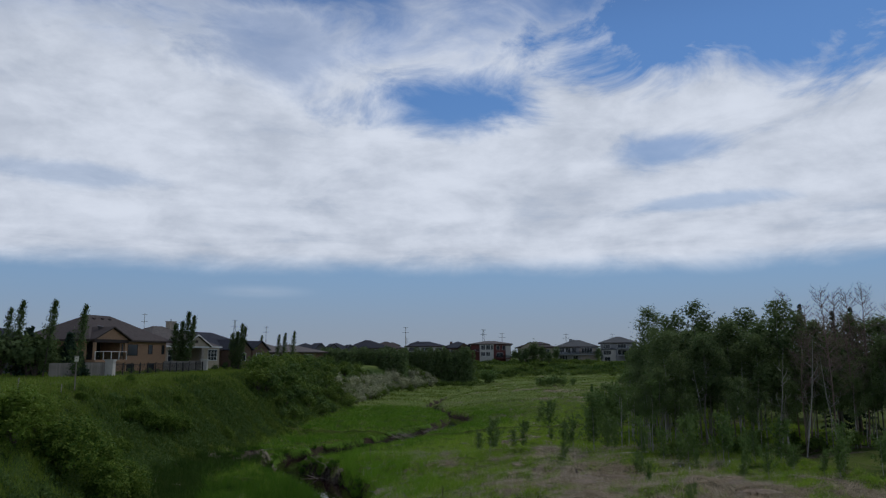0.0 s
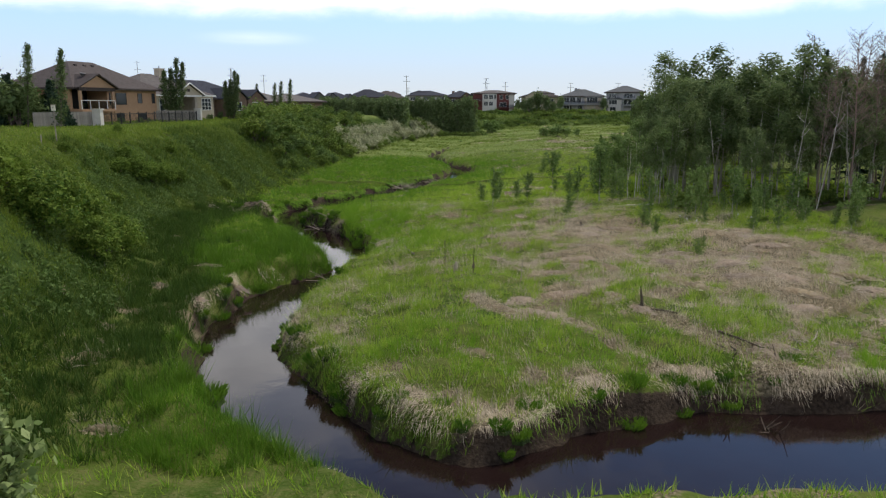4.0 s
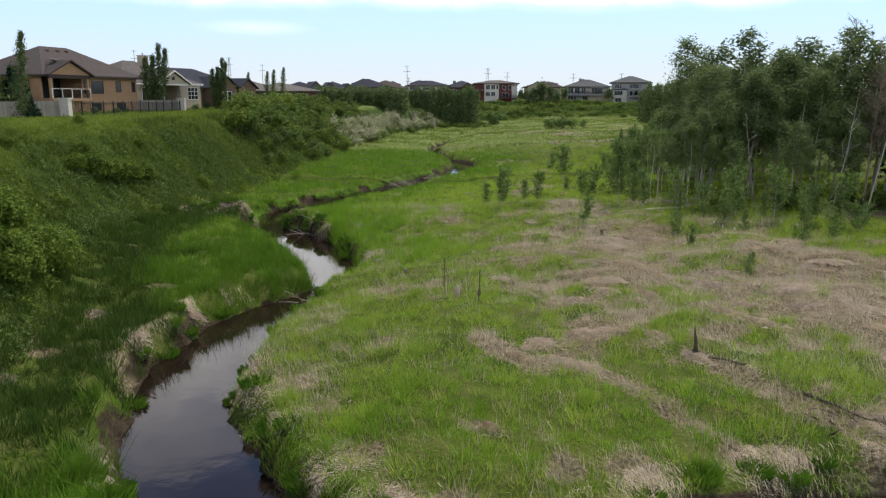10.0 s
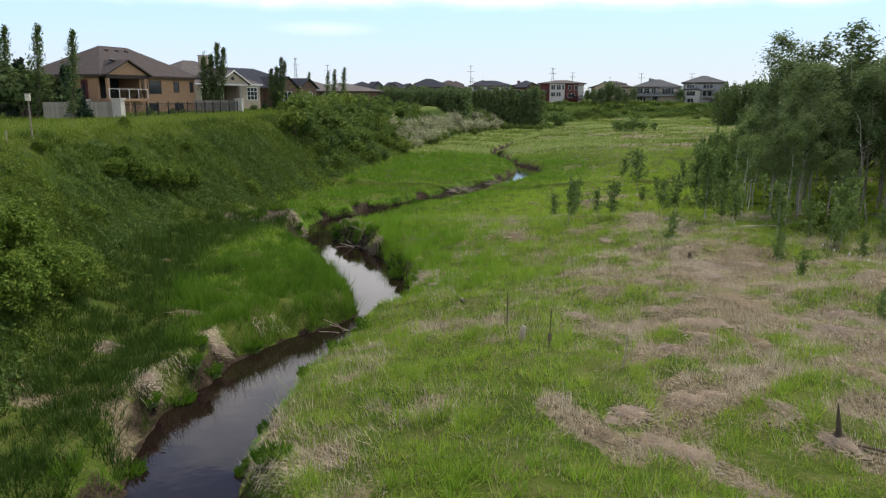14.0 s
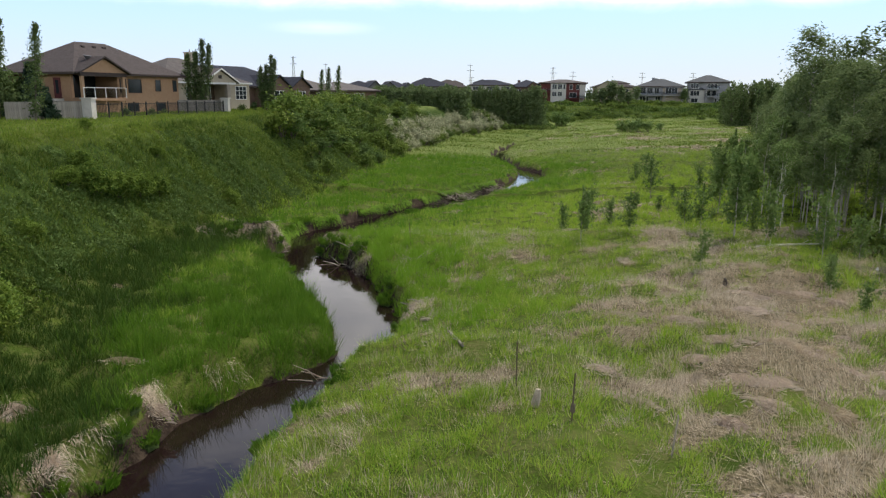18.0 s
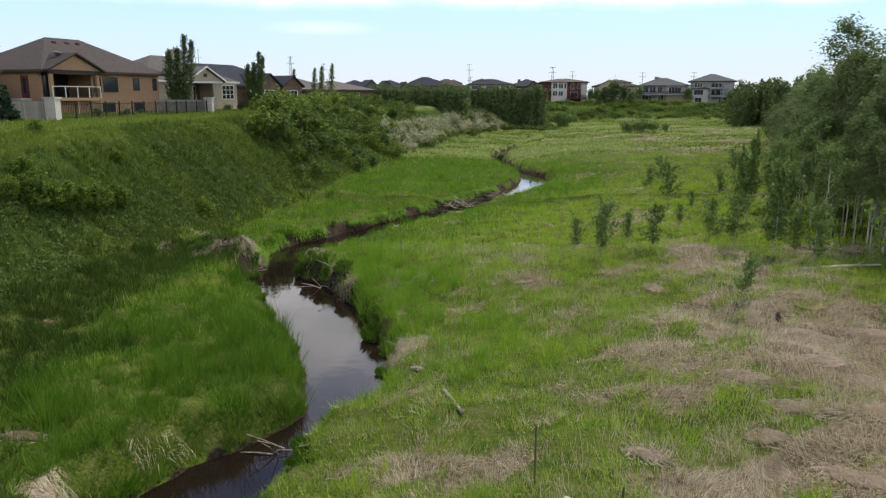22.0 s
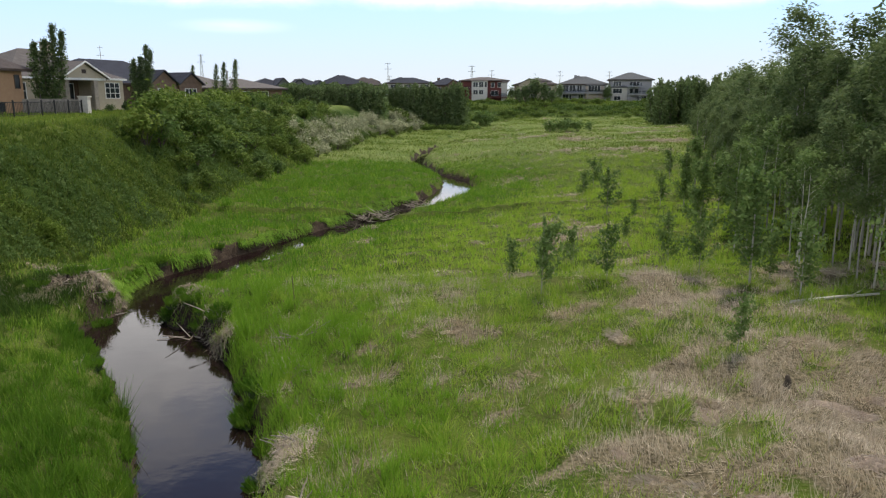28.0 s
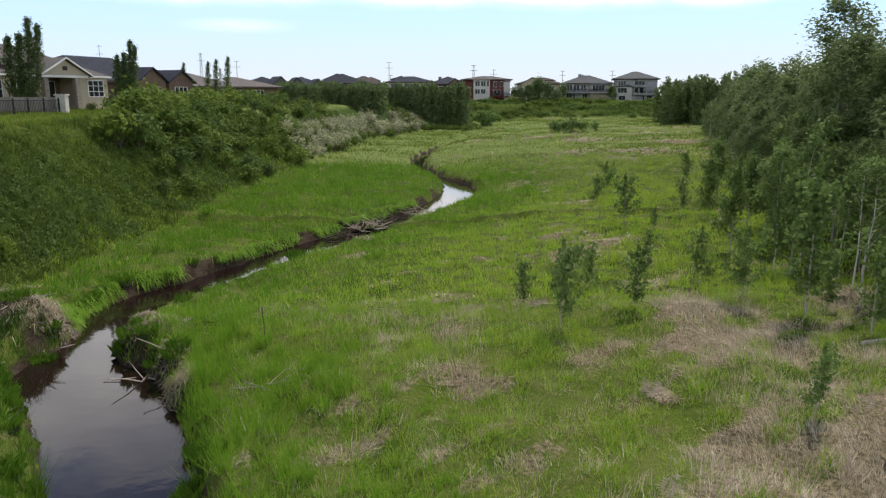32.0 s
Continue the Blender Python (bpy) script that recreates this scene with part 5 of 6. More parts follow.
def deck(parent, x0, x1, y0, y1, z, ground, rail_mat, post_mat, step=1.4):
    """A raised deck with posts below and a railing of posts, top rail and glass."""
    d = part("deck", Geo().box(x0, y0, z - 0.28, x1, y1, z), post_mat, parent)
    k = max(2, int(round((x1 - x0) / 3.0)) + 1)
    for i in range(k):
        m = x0 + 0.1 + (x1 - x0 - 0.2) * i / (k - 1)
        part("deck_post", Geo().box(m - 0.09, y0 + 0.05, ground, m + 0.09, y0 + 0.23, z - 0.28), post_mat, d)
    k = max(2, int(round((x1 - x0) / step)) + 1)
    for i in range(k):
        m = x0 + 0.05 + (x1 - x0 - 0.1) * i / (k - 1)
        part("railing_post", Geo().box(m - 0.035, y0 + 0.03, z, m + 0.035, y0 + 0.1, z + 1.05), rail_mat, d)
    part("top_rail", Geo().box(x0, y0 + 0.02, z + 1.05, x1, y0 + 0.11, z + 1.11), rail_mat, d)
    part("glass_panel", Geo().box(x0 + 0.06, y0 + 0.055, z + 0.1, x1 - 0.06, y0 + 0.075, z + 0.95), CLEAR, d, "smoky glass")
    return d


CLEAR, n = material("railing_glass")
s1 = n.add("ShaderNodeBsdfGlossy", None, Color=(0.9, 0.92, 0.93, 1), Roughness=0.05)
s2 = n.add("ShaderNodeBsdfTransparent", None, Color=(0.75, 0.78, 0.8, 1))
n.add("ShaderNodeOutputMaterial", None, Surface=n.add("ShaderNodeMixShader", None, i0=0.03, i1=s2.outputs[0], i2=s1.outputs[0]).outputs[0])


def house_at(label, x, y, z, head, category="house", group="houses along the creek"):
    return thing("house", label, category, group, pose(x, y, z, 0, 0, head))


# the tan bungalow: local x along its creek side, y into the house, z from the ground
H1 = house_at("tan stucco bungalow with brown hipped roof and covered deck", -45.1, 73.3, 7.7, 74.3)
W, D, E = 15.3, 11.0, 4.5
body = Geo().box(0, 0, 0, 5.7, D, 1.55).box(0, 0.5, 1.55, 0.3, 3.2, E).box(0, 3.2, 1.55, 5.7, D, E).box(5.7, 0, 0, W, D, E)
part("wall", body, STUCCO, H1, "tan stucco wall")
part("roof", hip_roof(0, 0, W, D, E, 3.5, 0.65), ROOF, H1, "brown shingles")
part("gable_roof", gable_roof(-0.1, 6.1, -1.0, 4.6, E + 0.02, 1.5, 0.35), ROOF, H1)
g = Geo()
g.poly([(-0.1, -0.95, E), (6.1, -0.95, E), (3.0, -0.95, E + 1.46), (-0.1, -0.6, E), (6.1, -0.6, E), (3.0, -0.6, E + 1.46)], [(0, 1, 2), (5, 4, 3), (0, 3, 4, 1), (1, 4, 5, 2), (2, 5, 3, 0)])
part("gable_wall", g, STUCCO, H1)
part("beam", Geo().box(-0.1, -1.0, E - 0.42, 6.1, -0.6, E - 0.02), FASCIA, H1, "dark brown beam")
part("fascia", Geo().box(6.5, -0.69, E - 0.24, W + 0.66, -0.655, E + 0.0), FASCIA, H1, "dark brown eave board")
part("fascia", Geo().box(-0.69, -0.6, E - 0.24, -0.655, D + 0.66, E + 0.0), FASCIA, H1, "dark brown eave board")
for m in (0.2, 5.7):
    part("column", Geo().box(m - 0.16, -0.95, 1.85, m + 0.16, -0.65, E - 0.42), STUCCO, H1)
part("ceiling", Geo().box(0.02, -0.58, E - 0.1, 5.68, 3.18, E - 0.03), FASCIA, H1)
deck(H1, 0.05, 5.85, -1.1, 3.18, 1.85, 0, TRIM, STUCCO)
# patio glass widened over the back wall, its darkness standing for the deck's shade
part("patio_door", Geo().box(0.34, 3.13, 1.9, 5.66, 3.19, 4.36), GLASS, H1, "dark patio glass widened to stand for the covered deck's shade")
part("door", Geo().box(-0.06, 1.9, 1.85, 0.0, 2.9, 3.95), REDSIDE, H1, "dark red side door")
part("door_glass", Geo().box(-0.075, 2.2, 2.3, -0.062, 2.6, 3.7), GLASS, H1)
part("side_stair", Geo().box(-1.3, 1.6, 0, -0.07, 3.4, 1.8), CONCRETE, H1)
for x0, x1, z0, z1 in ((6.0, 6.95, 2.4, 3.95), (7.2, 9.2, 2.4, 3.95), (11.4, 12.3, 2.6, 3.95), (14.3, 14.95, 2.6, 3.95), (6.8, 8.6, 0.35, 1.35), (11.3, 12.9, 0.35, 1.35)):
    window(H1, x0, x1, z0, z1, 0.0)
part("satellite_dish", Geo().tube([(2.4, 0.6, E + 1.3), (2.4, 0.5, E + 1.75)], [0.04, 0.42], 10), GREYSIDE, H1)
for m in (5.4, 7.0, 8.4):
    part("roof_vent", Geo().box(m, 4.3, E + 2.5, m + 0.35, 4.65, E + 3.05), ROOF, H1)

# the beige bungalow with its white gable
H2 = house_at("beige bungalow with grey-brown roof and white trimmed gable", -45.6, 93.7, 7.7, 66.0)
part("wall", Geo().box(0, 0, 0, 6.6, 13, 4.0).box(6.6, 2.2, 0, 10.6, 13, 4.0).box(10.6, -0.4, 0, 15.0, 13, 4.0), BEIGE, H2, "beige siding")
part("roof", hip_roof(0, 0, 15.0, 13, 4.0, 3.4, 0.5), ROOFGREY, H2, "grey-brown shingles")
part("gable_roof", gable_roof(6.0, 12.0, -0.9, 5.5, 4.05, 1.7, 0.35), ROOFGREY, H2)
g = Geo()
g.poly([(6.0, -0.85, 4.0), (12.0, -0.85, 4.0), (9.0, -0.85, 5.65), (6.0, -0.5, 4.0), (12.0, -0.5, 4.0), (9.0, -0.5, 5.65)], [(0, 1, 2), (5, 4, 3), (0, 3, 4, 1), (1, 4, 5, 2), (2, 5, 3, 0)])
part("gable_wall", g, BEIGE, H2)
for a, b in ((5.6, 9.0), (12.4, 9.0)):
    g = Geo()
    za, zb = 4.05 - 0.4 * 1.7 / 3.0 + 0.16, 5.75 + 0.16
    g.poly([(a, -1.3, za - 0.16), (b, -1.3, zb - 0.17), (b, -1.3, zb + 0.03), (a, -1.3, za + 0.03), (a, -1.22, za - 0.16), (b, -1.22, zb - 0.17), (b, -1.22, zb + 0.03), (a, -1.22, za + 0.03)],
           [(0, 1, 2, 3), (7, 6, 5, 4), (0, 4, 5, 1), (1, 5, 6, 2), (2, 6, 7, 3), (3, 7, 4, 0)])
    part("barge_board", g, TRIM, H2, "white barge board")
part("eave_board", Geo().box(-0.5, -0.62, 3.78, 5.6, -0.52, 4.0), TRIM, H2, "white eave board")
part("eave_board", Geo().box(12.5, -0.62, 3.78, 15.5, -0.52, 4.0), TRIM, H2, "white eave board")
for a in (6.5, 10.5):
    part("column", Geo().box(a - 0.28, -0.9, 0, a + 0.28, -0.35, 3.75), STONE, H2, "stacked stone column")
part("beam", Geo().box(6.0, -0.9, 3.72, 12.0, -0.5, 3.98), TRIM, H2)
# brown sheet over the beige wall paints the shade under the gable
part("porch_wall", Geo().box(6.62, 2.14, 0.2, 10.58, 2.19, 3.95), BROWNSIDE, H2, "dark panel on the porch wall, standing for the recess's shade")
part("gable_vent", Geo().box(8.7, -0.89, 4.5, 9.3, -0.852, 4.95), FASCIA, H2)
window(H2, 12.2, 14.4, 1.6, 3.5, -0.4, TRIM, (3, 3))
window(H2, 7.2, 9.9, 1.2, 3.4, 2.13, TRIM, (3, 1))
window(H2, 3.6, 4.6, 1.5, 3.4, 0, TRIM, (1, 2))
window(H2, 1.0, 2.0, 1.5, 3.4, 0, TRIM, (1, 2))
part("chimney", Geo().box(9.5, 5.6, 5.4, 10.7, 6.7, 8.2), BEIGE, H2)
part("chimney_cap", Geo().box(9.4, 5.5, 8.2, 10.8, 6.8, 8.32), CONCRETE, H2)
part("chimney_pot", Geo().tube([(10.1, 6.15, 8.32), (10.1, 6.15, 8.7)], [0.1, 0.08], 8), STEEL, H2)


def small_house(label, x, y, z, head, w, d, wall_h, rise, wall_mat, roof_mat, gables=(), rows=(), decks=(), group="houses along the creek", chimney=None, frames=TRIM, bays=(), jut=0.7, wings=()):
    """A house of one body with hipped roof, front gables (x0, x1, rise), window rows (z0, z1, [(x0, x1)]) and decks (x0, x1, z)."""
    h = house_at(label, x, y, z, head, group=group)
    part("wall", Geo().box(0, 0, -0.6, w, d, wall_h), wall_mat, h)
    part("roof", hip_roof(0, 0, w, d, wall_h, rise, 0.85, 0.3), roof_mat, h)
    part("fascia", Geo().box(-0.85, -0.89, wall_h - 0.3, w + 0.85, -0.855, wall_h), FASCIA, h, "dark eave board")
    for x0, x1, z1, mat in bays:
        part("bay", Geo().box(x0, -1.2, -0.6, x1, 0.0, z1), mat, h)
        part("bay_roof", hip_roof(x0, -1.2, x1, 0.6, z1, 0.5, 0.3), roof_mat, h)
    for x0, x1, up_ in gables:
        part("gable_roof", gable_roof(x0, x1, -jut - 0.1, d * 0.4, wall_h, up_), roof_mat, h)
        g = Geo()
        m = (x0 + x1) / 2
        g.poly([(x0, -jut, wall_h), (x1, -jut, wall_h), (m, -jut, wall_h + up_), (x0, -0.004, wall_h), (x1, -0.004, wall_h), (m, -0.004, wall_h + up_)], [(0, 1, 2), (5, 4, 3), (0, 3, 4, 1), (1, 4, 5, 2), (2, 5, 3, 0)])
        part("gable_wall", g, wall_mat, h)
        part("gable_bay", Geo().box(x0, -jut, -0.6, x1, -0.004, wall_h), wall_mat, h)
    for x0, x1, up_, top_ in wings:
        part("upper_wall", Geo().box(x0, d * 0.25, wall_h - 0.4, x1, d * 0.85, top_), wall_mat, h)
        part("upper_roof", hip_roof(x0, d * 0.25, x1, d * 0.85, top_, up_, 0.6), roof_mat, h)
    for z0, z1, cols_ in rows:
        for x0, x1 in cols_:
            y_front = 0.0
            for a, b, up_ in gables:
                if a <= x0 and x1 <= b:
                    y_front = -jut
            for a, b, top_, mat in bays:
                if a <= x0 and x1 <= b:
                    y_front = -1.2
            window(h, x0, x1, z0, z1, y_front, frames, (max(1, round((x1 - x0) / 1.0)), 1), 0.08)
    if group == "far row of houses" and not decks:
        decks = [(0.8, w * 0.55, 2.7)]
    for x0, x1, zd in decks:
        deck(h, x0, x1, -3.0, 0, zd, -0.6, IRON, wall_mat, 1.8)
    if chimney:
        part("chimney", Geo().box(chimney[0], d * 0.4, wall_h, chimney[0] + 1.0, d * 0.4 + 1.0, wall_h + chimney[1]), wall_mat, h)
    return h


small_house("grey house with dark roof behind garden trees", -60.4, 61.5, 7.7, 30, 12, 10, 4.6, 2.0, GREYSIDE, ROOFDARK, (), [(2.2, 3.8, [(2, 3.5), (7, 8.6), (10, 11.2)])])
small_house("brown house with charcoal roof and two front gables", -46.5, 111, 7.7, 68, 21, 13, 3.7, 3.4, BROWNSIDE, ROOFDARK, [(9.6, 14.9, 1.75), (15.5, 20.5, 1.55)], [(1.4, 3.0, [(1, 2.4), (3.5, 5.5), (11, 13.4), (16.6, 19.2)])], jut=3.0)
small_house("dark brown bungalow with grey-brown hipped roof", -42.0, 133, 7.7, 64, 16, 12, 3.3, 2.5, DARKSIDE, ROOFGREY, (), [(1.4, 2.8, [(1, 2.5), (4, 6), (8.8, 10.8), (12, 14.4)])])
flue = thing("roof_flue", "slim metal flue with a conical cap on a roof", "flue", m=pose(-36.4, 144.6, 11.4))
part("pipe", Geo().tube([(0, 0, 0), (0, 0, 2.3)], [0.2, 0.2], 8), STEEL, flue)
part("cap", Geo().tube([(0, 0, 2.3), (0, 0, 2.6)], [0.34, 0.1], 8), STEEL, flue)
part("collar", Geo().tube([(0, 0, 0.5), (0, 0, 0.9)], [0.6, 0.24], 8), STEEL, flue)
small_house("low dark house behind garden trees", -37.0, 151, 7.7, 60, 13, 11, 3.4, 1.8, BROWNSIDE, ROOFGREY, (), [(1.2, 2.8, [(2, 4), (6, 9)])])
small_house("grey house with blue-grey gable and charcoal roof", -46, 200, 7.6, 30, 11, 11, 4.2, 2.4, GREYSIDE, ROOFDARK, [(5.4, 10.4, 2.2)], [(1.2, 3.0, [(1, 2.4), (6.8, 8.8)]), (3.4, 4.1, [(7, 8.6)])], jut=2.0)
small_house("grey house with charcoal hipped roof", -38.5, 208, 7.6, 22, 11, 11, 4.2, 2.6, GREYSIDE, ROOFDARK, [(0.6, 5.4, 2.1), (6.6, 10.4, 1.8)], [(1.2, 3.0, [(2, 4), (7.2, 9.6)])], jut=1.6)
small_house("dark two-storey house with charcoal roof", -31, 218, 7.6, 14, 13, 12, 5.2, 2.6, GREYSIDE, ROOFDARK, (), [(1.2, 2.8, [(2, 4), (8, 11)]), (3.4, 4.8, [(2, 4), (8, 11)])], wings=[(2.5, 8.5, 1.5, 6.4)])
FAR = "far row of houses"
small_house("brown-roofed house with a small front gable", -29.5, 258, 7.7, 6, 13, 12, 5.4, 2.7, BEIGE, ROOF, [(2, 6, 1.6)], [(3.2, 4.6, [(3, 5), (8, 11)]), (0.6, 2.2, [(3, 5), (8, 11)])], [(7, 12, 2.8)], FAR, jut=1.4, wings=[(6.5, 11.5, 1.3, 6.6)])
small_house("white house with dark hipped roof", -15.5, 262, 7.7, 3, 15, 12, 6.2, 1.9, WHITESIDE, ROOFDARK, (), [(4.4, 5.7, [(1, 4), (6, 9), (11, 14)]), (1.4, 2.9, [(2, 5), (8, 12)])], (), FAR, wings=[(1.5, 7.5, 1.2, 7.1)])
small_house("dark brown house with charcoal roof", -1.5, 264, 7.7, 2, 12.5, 12, 5.6, 2.5, BROWNSIDE, ROOFDARK, [(6, 10.5, 1.7)], [(3.2, 4.8, [(1, 4), (7, 10)]), (0.6, 2.2, [(1, 4), (7, 10)])], (), FAR, (3, 2.4))
small_house("dark red and white three-storey house with stacked balconies", 9.3, 262, 7.7, -2, 15.5, 12, 7.0, 1.2, REDSIDE, ROOFGREY, (),
            [(4.7, 6.5, [(4.0, 5.6), (5.9, 7.5), (7.8, 8.6)]), (2.3, 3.9, [(4.0, 5.6), (5.9, 7.5)]), (4.6, 6.3, [(10, 11.2), (12.2, 13.4)]), (1.9, 3.6, [(10, 12.5)])], [(0.2, 3.4, 3.9), (9.4, 15.3, 1.6)], FAR, bays=[(3.5, 8.8, 6.9, WHITESIDE), (13.5, 15.4, 6.4, WHITESIDE)])
small_house("pale yellow house behind a tree with grey roof", 28, 265, 8.0, -4, 14, 12, 5.4, 2.1, BEIGE, ROOF, [(1, 8, 1.9)], [(3.0, 4.6, [(2, 4), (9, 12)]), (0.6, 2.2, [(5, 7)])], (), FAR, jut=1.4, wings=[(5.5, 12, 1.0, 6.6)])
small_house("grey house with stone front and sunroom windows", 42.5, 262, 7.7, -8, 15.5, 13, 5.8, 2.6, PALEGREY, ROOFSLATE, (),
            [(3.4, 5.4, [(1, 3), (3.3, 5.3), (5.8, 7.4)]), (3.3, 5.2, [(9.4, 13.4)]), (0.6, 2.4, [(1, 4), (6, 8)])], [(0, 15.4, 2.9)], FAR, (5, 3.0), frames=TRIM, bays=[(8.6, 14.6, 5.4, STONE)], wings=[(3.5, 9.5, 1.8, 6.9)])
small_house("light grey three-storey house with rows of windows and balconies", 59, 260, 7.7, -12, 13.5, 12, 7.2, 2.4, PALEGREY, ROOFSLATE, (),
            [(5.0, 6.6, [(1.0, 3.6), (6.4, 9.6)]), (2.6, 4.3, [(1, 4), (6.2, 7.6), (8, 9.4)]), (0.3, 1.8, [(1.4, 3.6), (9, 12)])], [(6, 13, 2.4), (6.2, 10.2, 4.9)], FAR, frames=TRIM, bays=[(0.6, 5.6, 4.7, WHITESIDE)])


# ---- fences and pillars ----
def pillar(x, y, tall=1.7):
    p = thing("fence_pillar", "pale stone fence pillar with a flat cap", "pillar", "fence pillars", pose(x, y, ground_z(x, y) - 0.05, 0, 0, 4))
    part("shaft", Geo().box(-0.42, -0.42, 0, 0.42, 0.42, tall), CONCRETE, p)
    part("cap", Geo().box(-0.52, -0.52, tall, 0.52, 0.52, tall + 0.14), CONCRETE, p)


def iron_fence(x0, y0, x1, y1, tall=1.35):
    length, head = math.hypot(x1 - x0, y1 - y0), math.degrees(math.atan2(y1 - y0, x1 - x0))
    z = (ground_z(x0, y0) + ground_z(x1, y1)) / 2 - 0.04
    f = thing("iron_fence", "black iron garden fence with upright bars", "fence", "garden fences", pose(x0, y0, z, 0, 0, head))
    k = int(length / 2.0)
    for i in range(k + 1):
        a = length * i / k
        part("post", Geo().box(a - 0.05, -0.05, 0, a + 0.05, 0.05, tall + 0.12), IRON, f)
    for zz in (0.15, tall - 0.1):
        part("rail", Geo().box(0, -0.02, zz, length, 0.02, zz + 0.05), IRON, f)
    bar = Geo().box(-0.012, -0.012, 0.2, 0.012, 0.012, tall).mesh("bar", IRON)
    for i in range(int(length / 0.22)):
        part("bar", bar, IRON, f).location.x = 0.11 + i * 0.22


def board_fence(x0, y0, x1, y1, tall=1.5):
    length, head = math.hypot(x1 - x0, y1 - y0), math.degrees(math.atan2(y1 - y0, x1 - x0))
    z = (ground_z(x0, y0) + ground_z(x1, y1)) / 2 - 0.05
    f = thing("board_fence", "weathered grey board fence", "fence", "garden fences", pose(x0, y0, z, 0, 0, head))
    part("rail", Geo().box(0, 0.02, 0.3, length, 0.08, 0.4), FENCEWOOD, f)
    part("rail", Geo().box(0, 0.02, tall - 0.3, length, 0.08, tall - 0.2), FENCEWOOD, f)
    board = Geo().box(0.005, -0.02, 0.05, 0.175, 0.016, tall).mesh("board", FENCEWOOD)
    for i in range(int(length / 0.18)):
        part("board", board, FENCEWOOD, f).location.x = i * 0.18


pillar(-36.8, 61.8)
pillar(-35.5, 89.0)
board_fence(-37.3, 62.2, -45.5, 67.0)
board_fence(-40.4, 56.0, -37.2, 61.6)
iron_fence(-36.7, 62.4, -36.0, 84.0)
iron_fence(-36.0, 84.0, -35.6, 88.5)
board_fence(-36.0, 89.2, -41.5, 87.6)
pillar(-33.0, 112.0, 1.4)

nest = thing("nest_box", "pale wooden nest box on a slim grey post", "birdhouse", m=pose(-26.5, 34.3, ground_z(-26.5, 34.3) - 0.1, 0, 0, 20))
part("post", Geo().box(-0.035, -0.035, 0, 0.035, 0.035, 2.3), GREYWOOD, nest)
part("box", Geo().box(-0.12, -0.13, 2.26, 0.12, 0.1, 2.62), SIGNFACE, nest, "pale board box")
part("roof", Geo().box(-0.15, -0.19, 2.624, 0.15, 0.13, 2.67), GREYWOOD, nest)
part("hole", Geo().tube([(0, -0.128, 2.48), (0, -0.136, 2.48)], [0.025, 0.025], 8), INSIDE, nest)
for px, py, h in ((-27.5, 29.0, 0.9), (-26.0, 31.5, 0.8)):
    p = thing("marker_post", "short grey marker post on the bank", "post", "marker posts", pose(px, py, ground_z(px, py) - 0.1))
    part("shaft", Geo().tube([(0, 0, 0), (0.04, 0, h)], [0.04, 0.035], 6), GREYWOOD, p)


# ---- power lines far off ----
def pylon(x, y, z, tall, wood=False):
    p = thing("power_pylon", "slim distant power line pylon with cross arms", "pylon", "power pylons", pose(x, y, z))
    if wood:
        part("mast", Geo().tube([(0, 0, 0), (0, 0, tall)], [0.3, 0.2], 6), GREYWOOD, p)
    else:
        g = Geo()
        for sx in (-1, 1):
            for sy in (-1, 1):
                g.tube([(sx * 1.6, sy * 1.6, 0), (sx * 0.35, sy * 0.35, tall)], [0.16, 0.12], 4)
        for i in range(8):
            a, b = i / 8, (i + 1) / 8
            wa, wb = 1.6 - 1.25 * a, 1.6 - 1.25 * b
            g.tube([(-wa, -wa, tall * a), (wb, -wb, tall * b)], [0.08, 0.08], 3)
            g.tube([(wa, -wa, tall * a), (-wb, -wb, tall * b)], [0.08, 0.08], 3)
        part("mast", g, STEEL, p)
    for zz, w in ((0.97, 2.2), (0.82, 3.0)):
        part("cross_arm", Geo().box(-w, -0.12, tall * zz, w, 0.12, tall * zz + 0.3), STEEL, p)


for px, py, tall, wood in ((-35, 593, 27, True), (31, 600, 25, False), (50, 640, 23, True), (-182, 600, 34, False), (-165, 640, 30, True), (108, 640, 22, True), (150, 640, 22, True), (-260, 600, 40, True), (-40, 700, 20, True)):
    pylon(px, py, 8.0, tall, wood)


# ---- meadow and creek details ----
def stick(g, x, y, z, length, turn, tilt, r):
    d = Vector((math.cos(turn) * math.cos(tilt), math.sin(turn) * math.cos(tilt), math.sin(tilt)))
    a = Vector((x, y, z))
    m = a + d * length * 0.5 + Vector((rr.uniform(-0.05, 0.05), rr.uniform(-0.05, 0.05), rr.uniform(-0.03, 0.03))) * length
    return g.tube([a, m, a + d * length], [r, r * 0.85, r * 0.45], 5)


for px, py, h, lean, mat, name, label in ((1.5, 18.1, 1.3, 0.03, DARKWOOD, "metal_stake", "thin dark stake standing in the grass"), (0.15, 20.6, 1.35, 0.0, DARKWOOD, "metal_stake", "thin dark stake standing in the grass"),
                                          (3.6, 16.6, 1.05, 0.08, GREYWOOD, "wooden_stake", "short grey wooden stake in the straw"), (-5.8, 41.5, 1.35, -0.05, DARKWOOD, "metal_stake", "thin dark stake by the creek")):
    s = thing(name, label, "stake", "stakes in the meadow", pose(px, py, ground_z(px, py) - 0.05))
    part("shaft", Geo().tube([(0, 0, 0), (lean * h, 0, h)], [0.022, 0.018], 6), mat, s)
    if h == 1.3:
        part("knot", Geo().tube([(0.01, 0, 0.28), (0.02, 0, 0.5)], [0.07, 0.05], 6), mat, s)

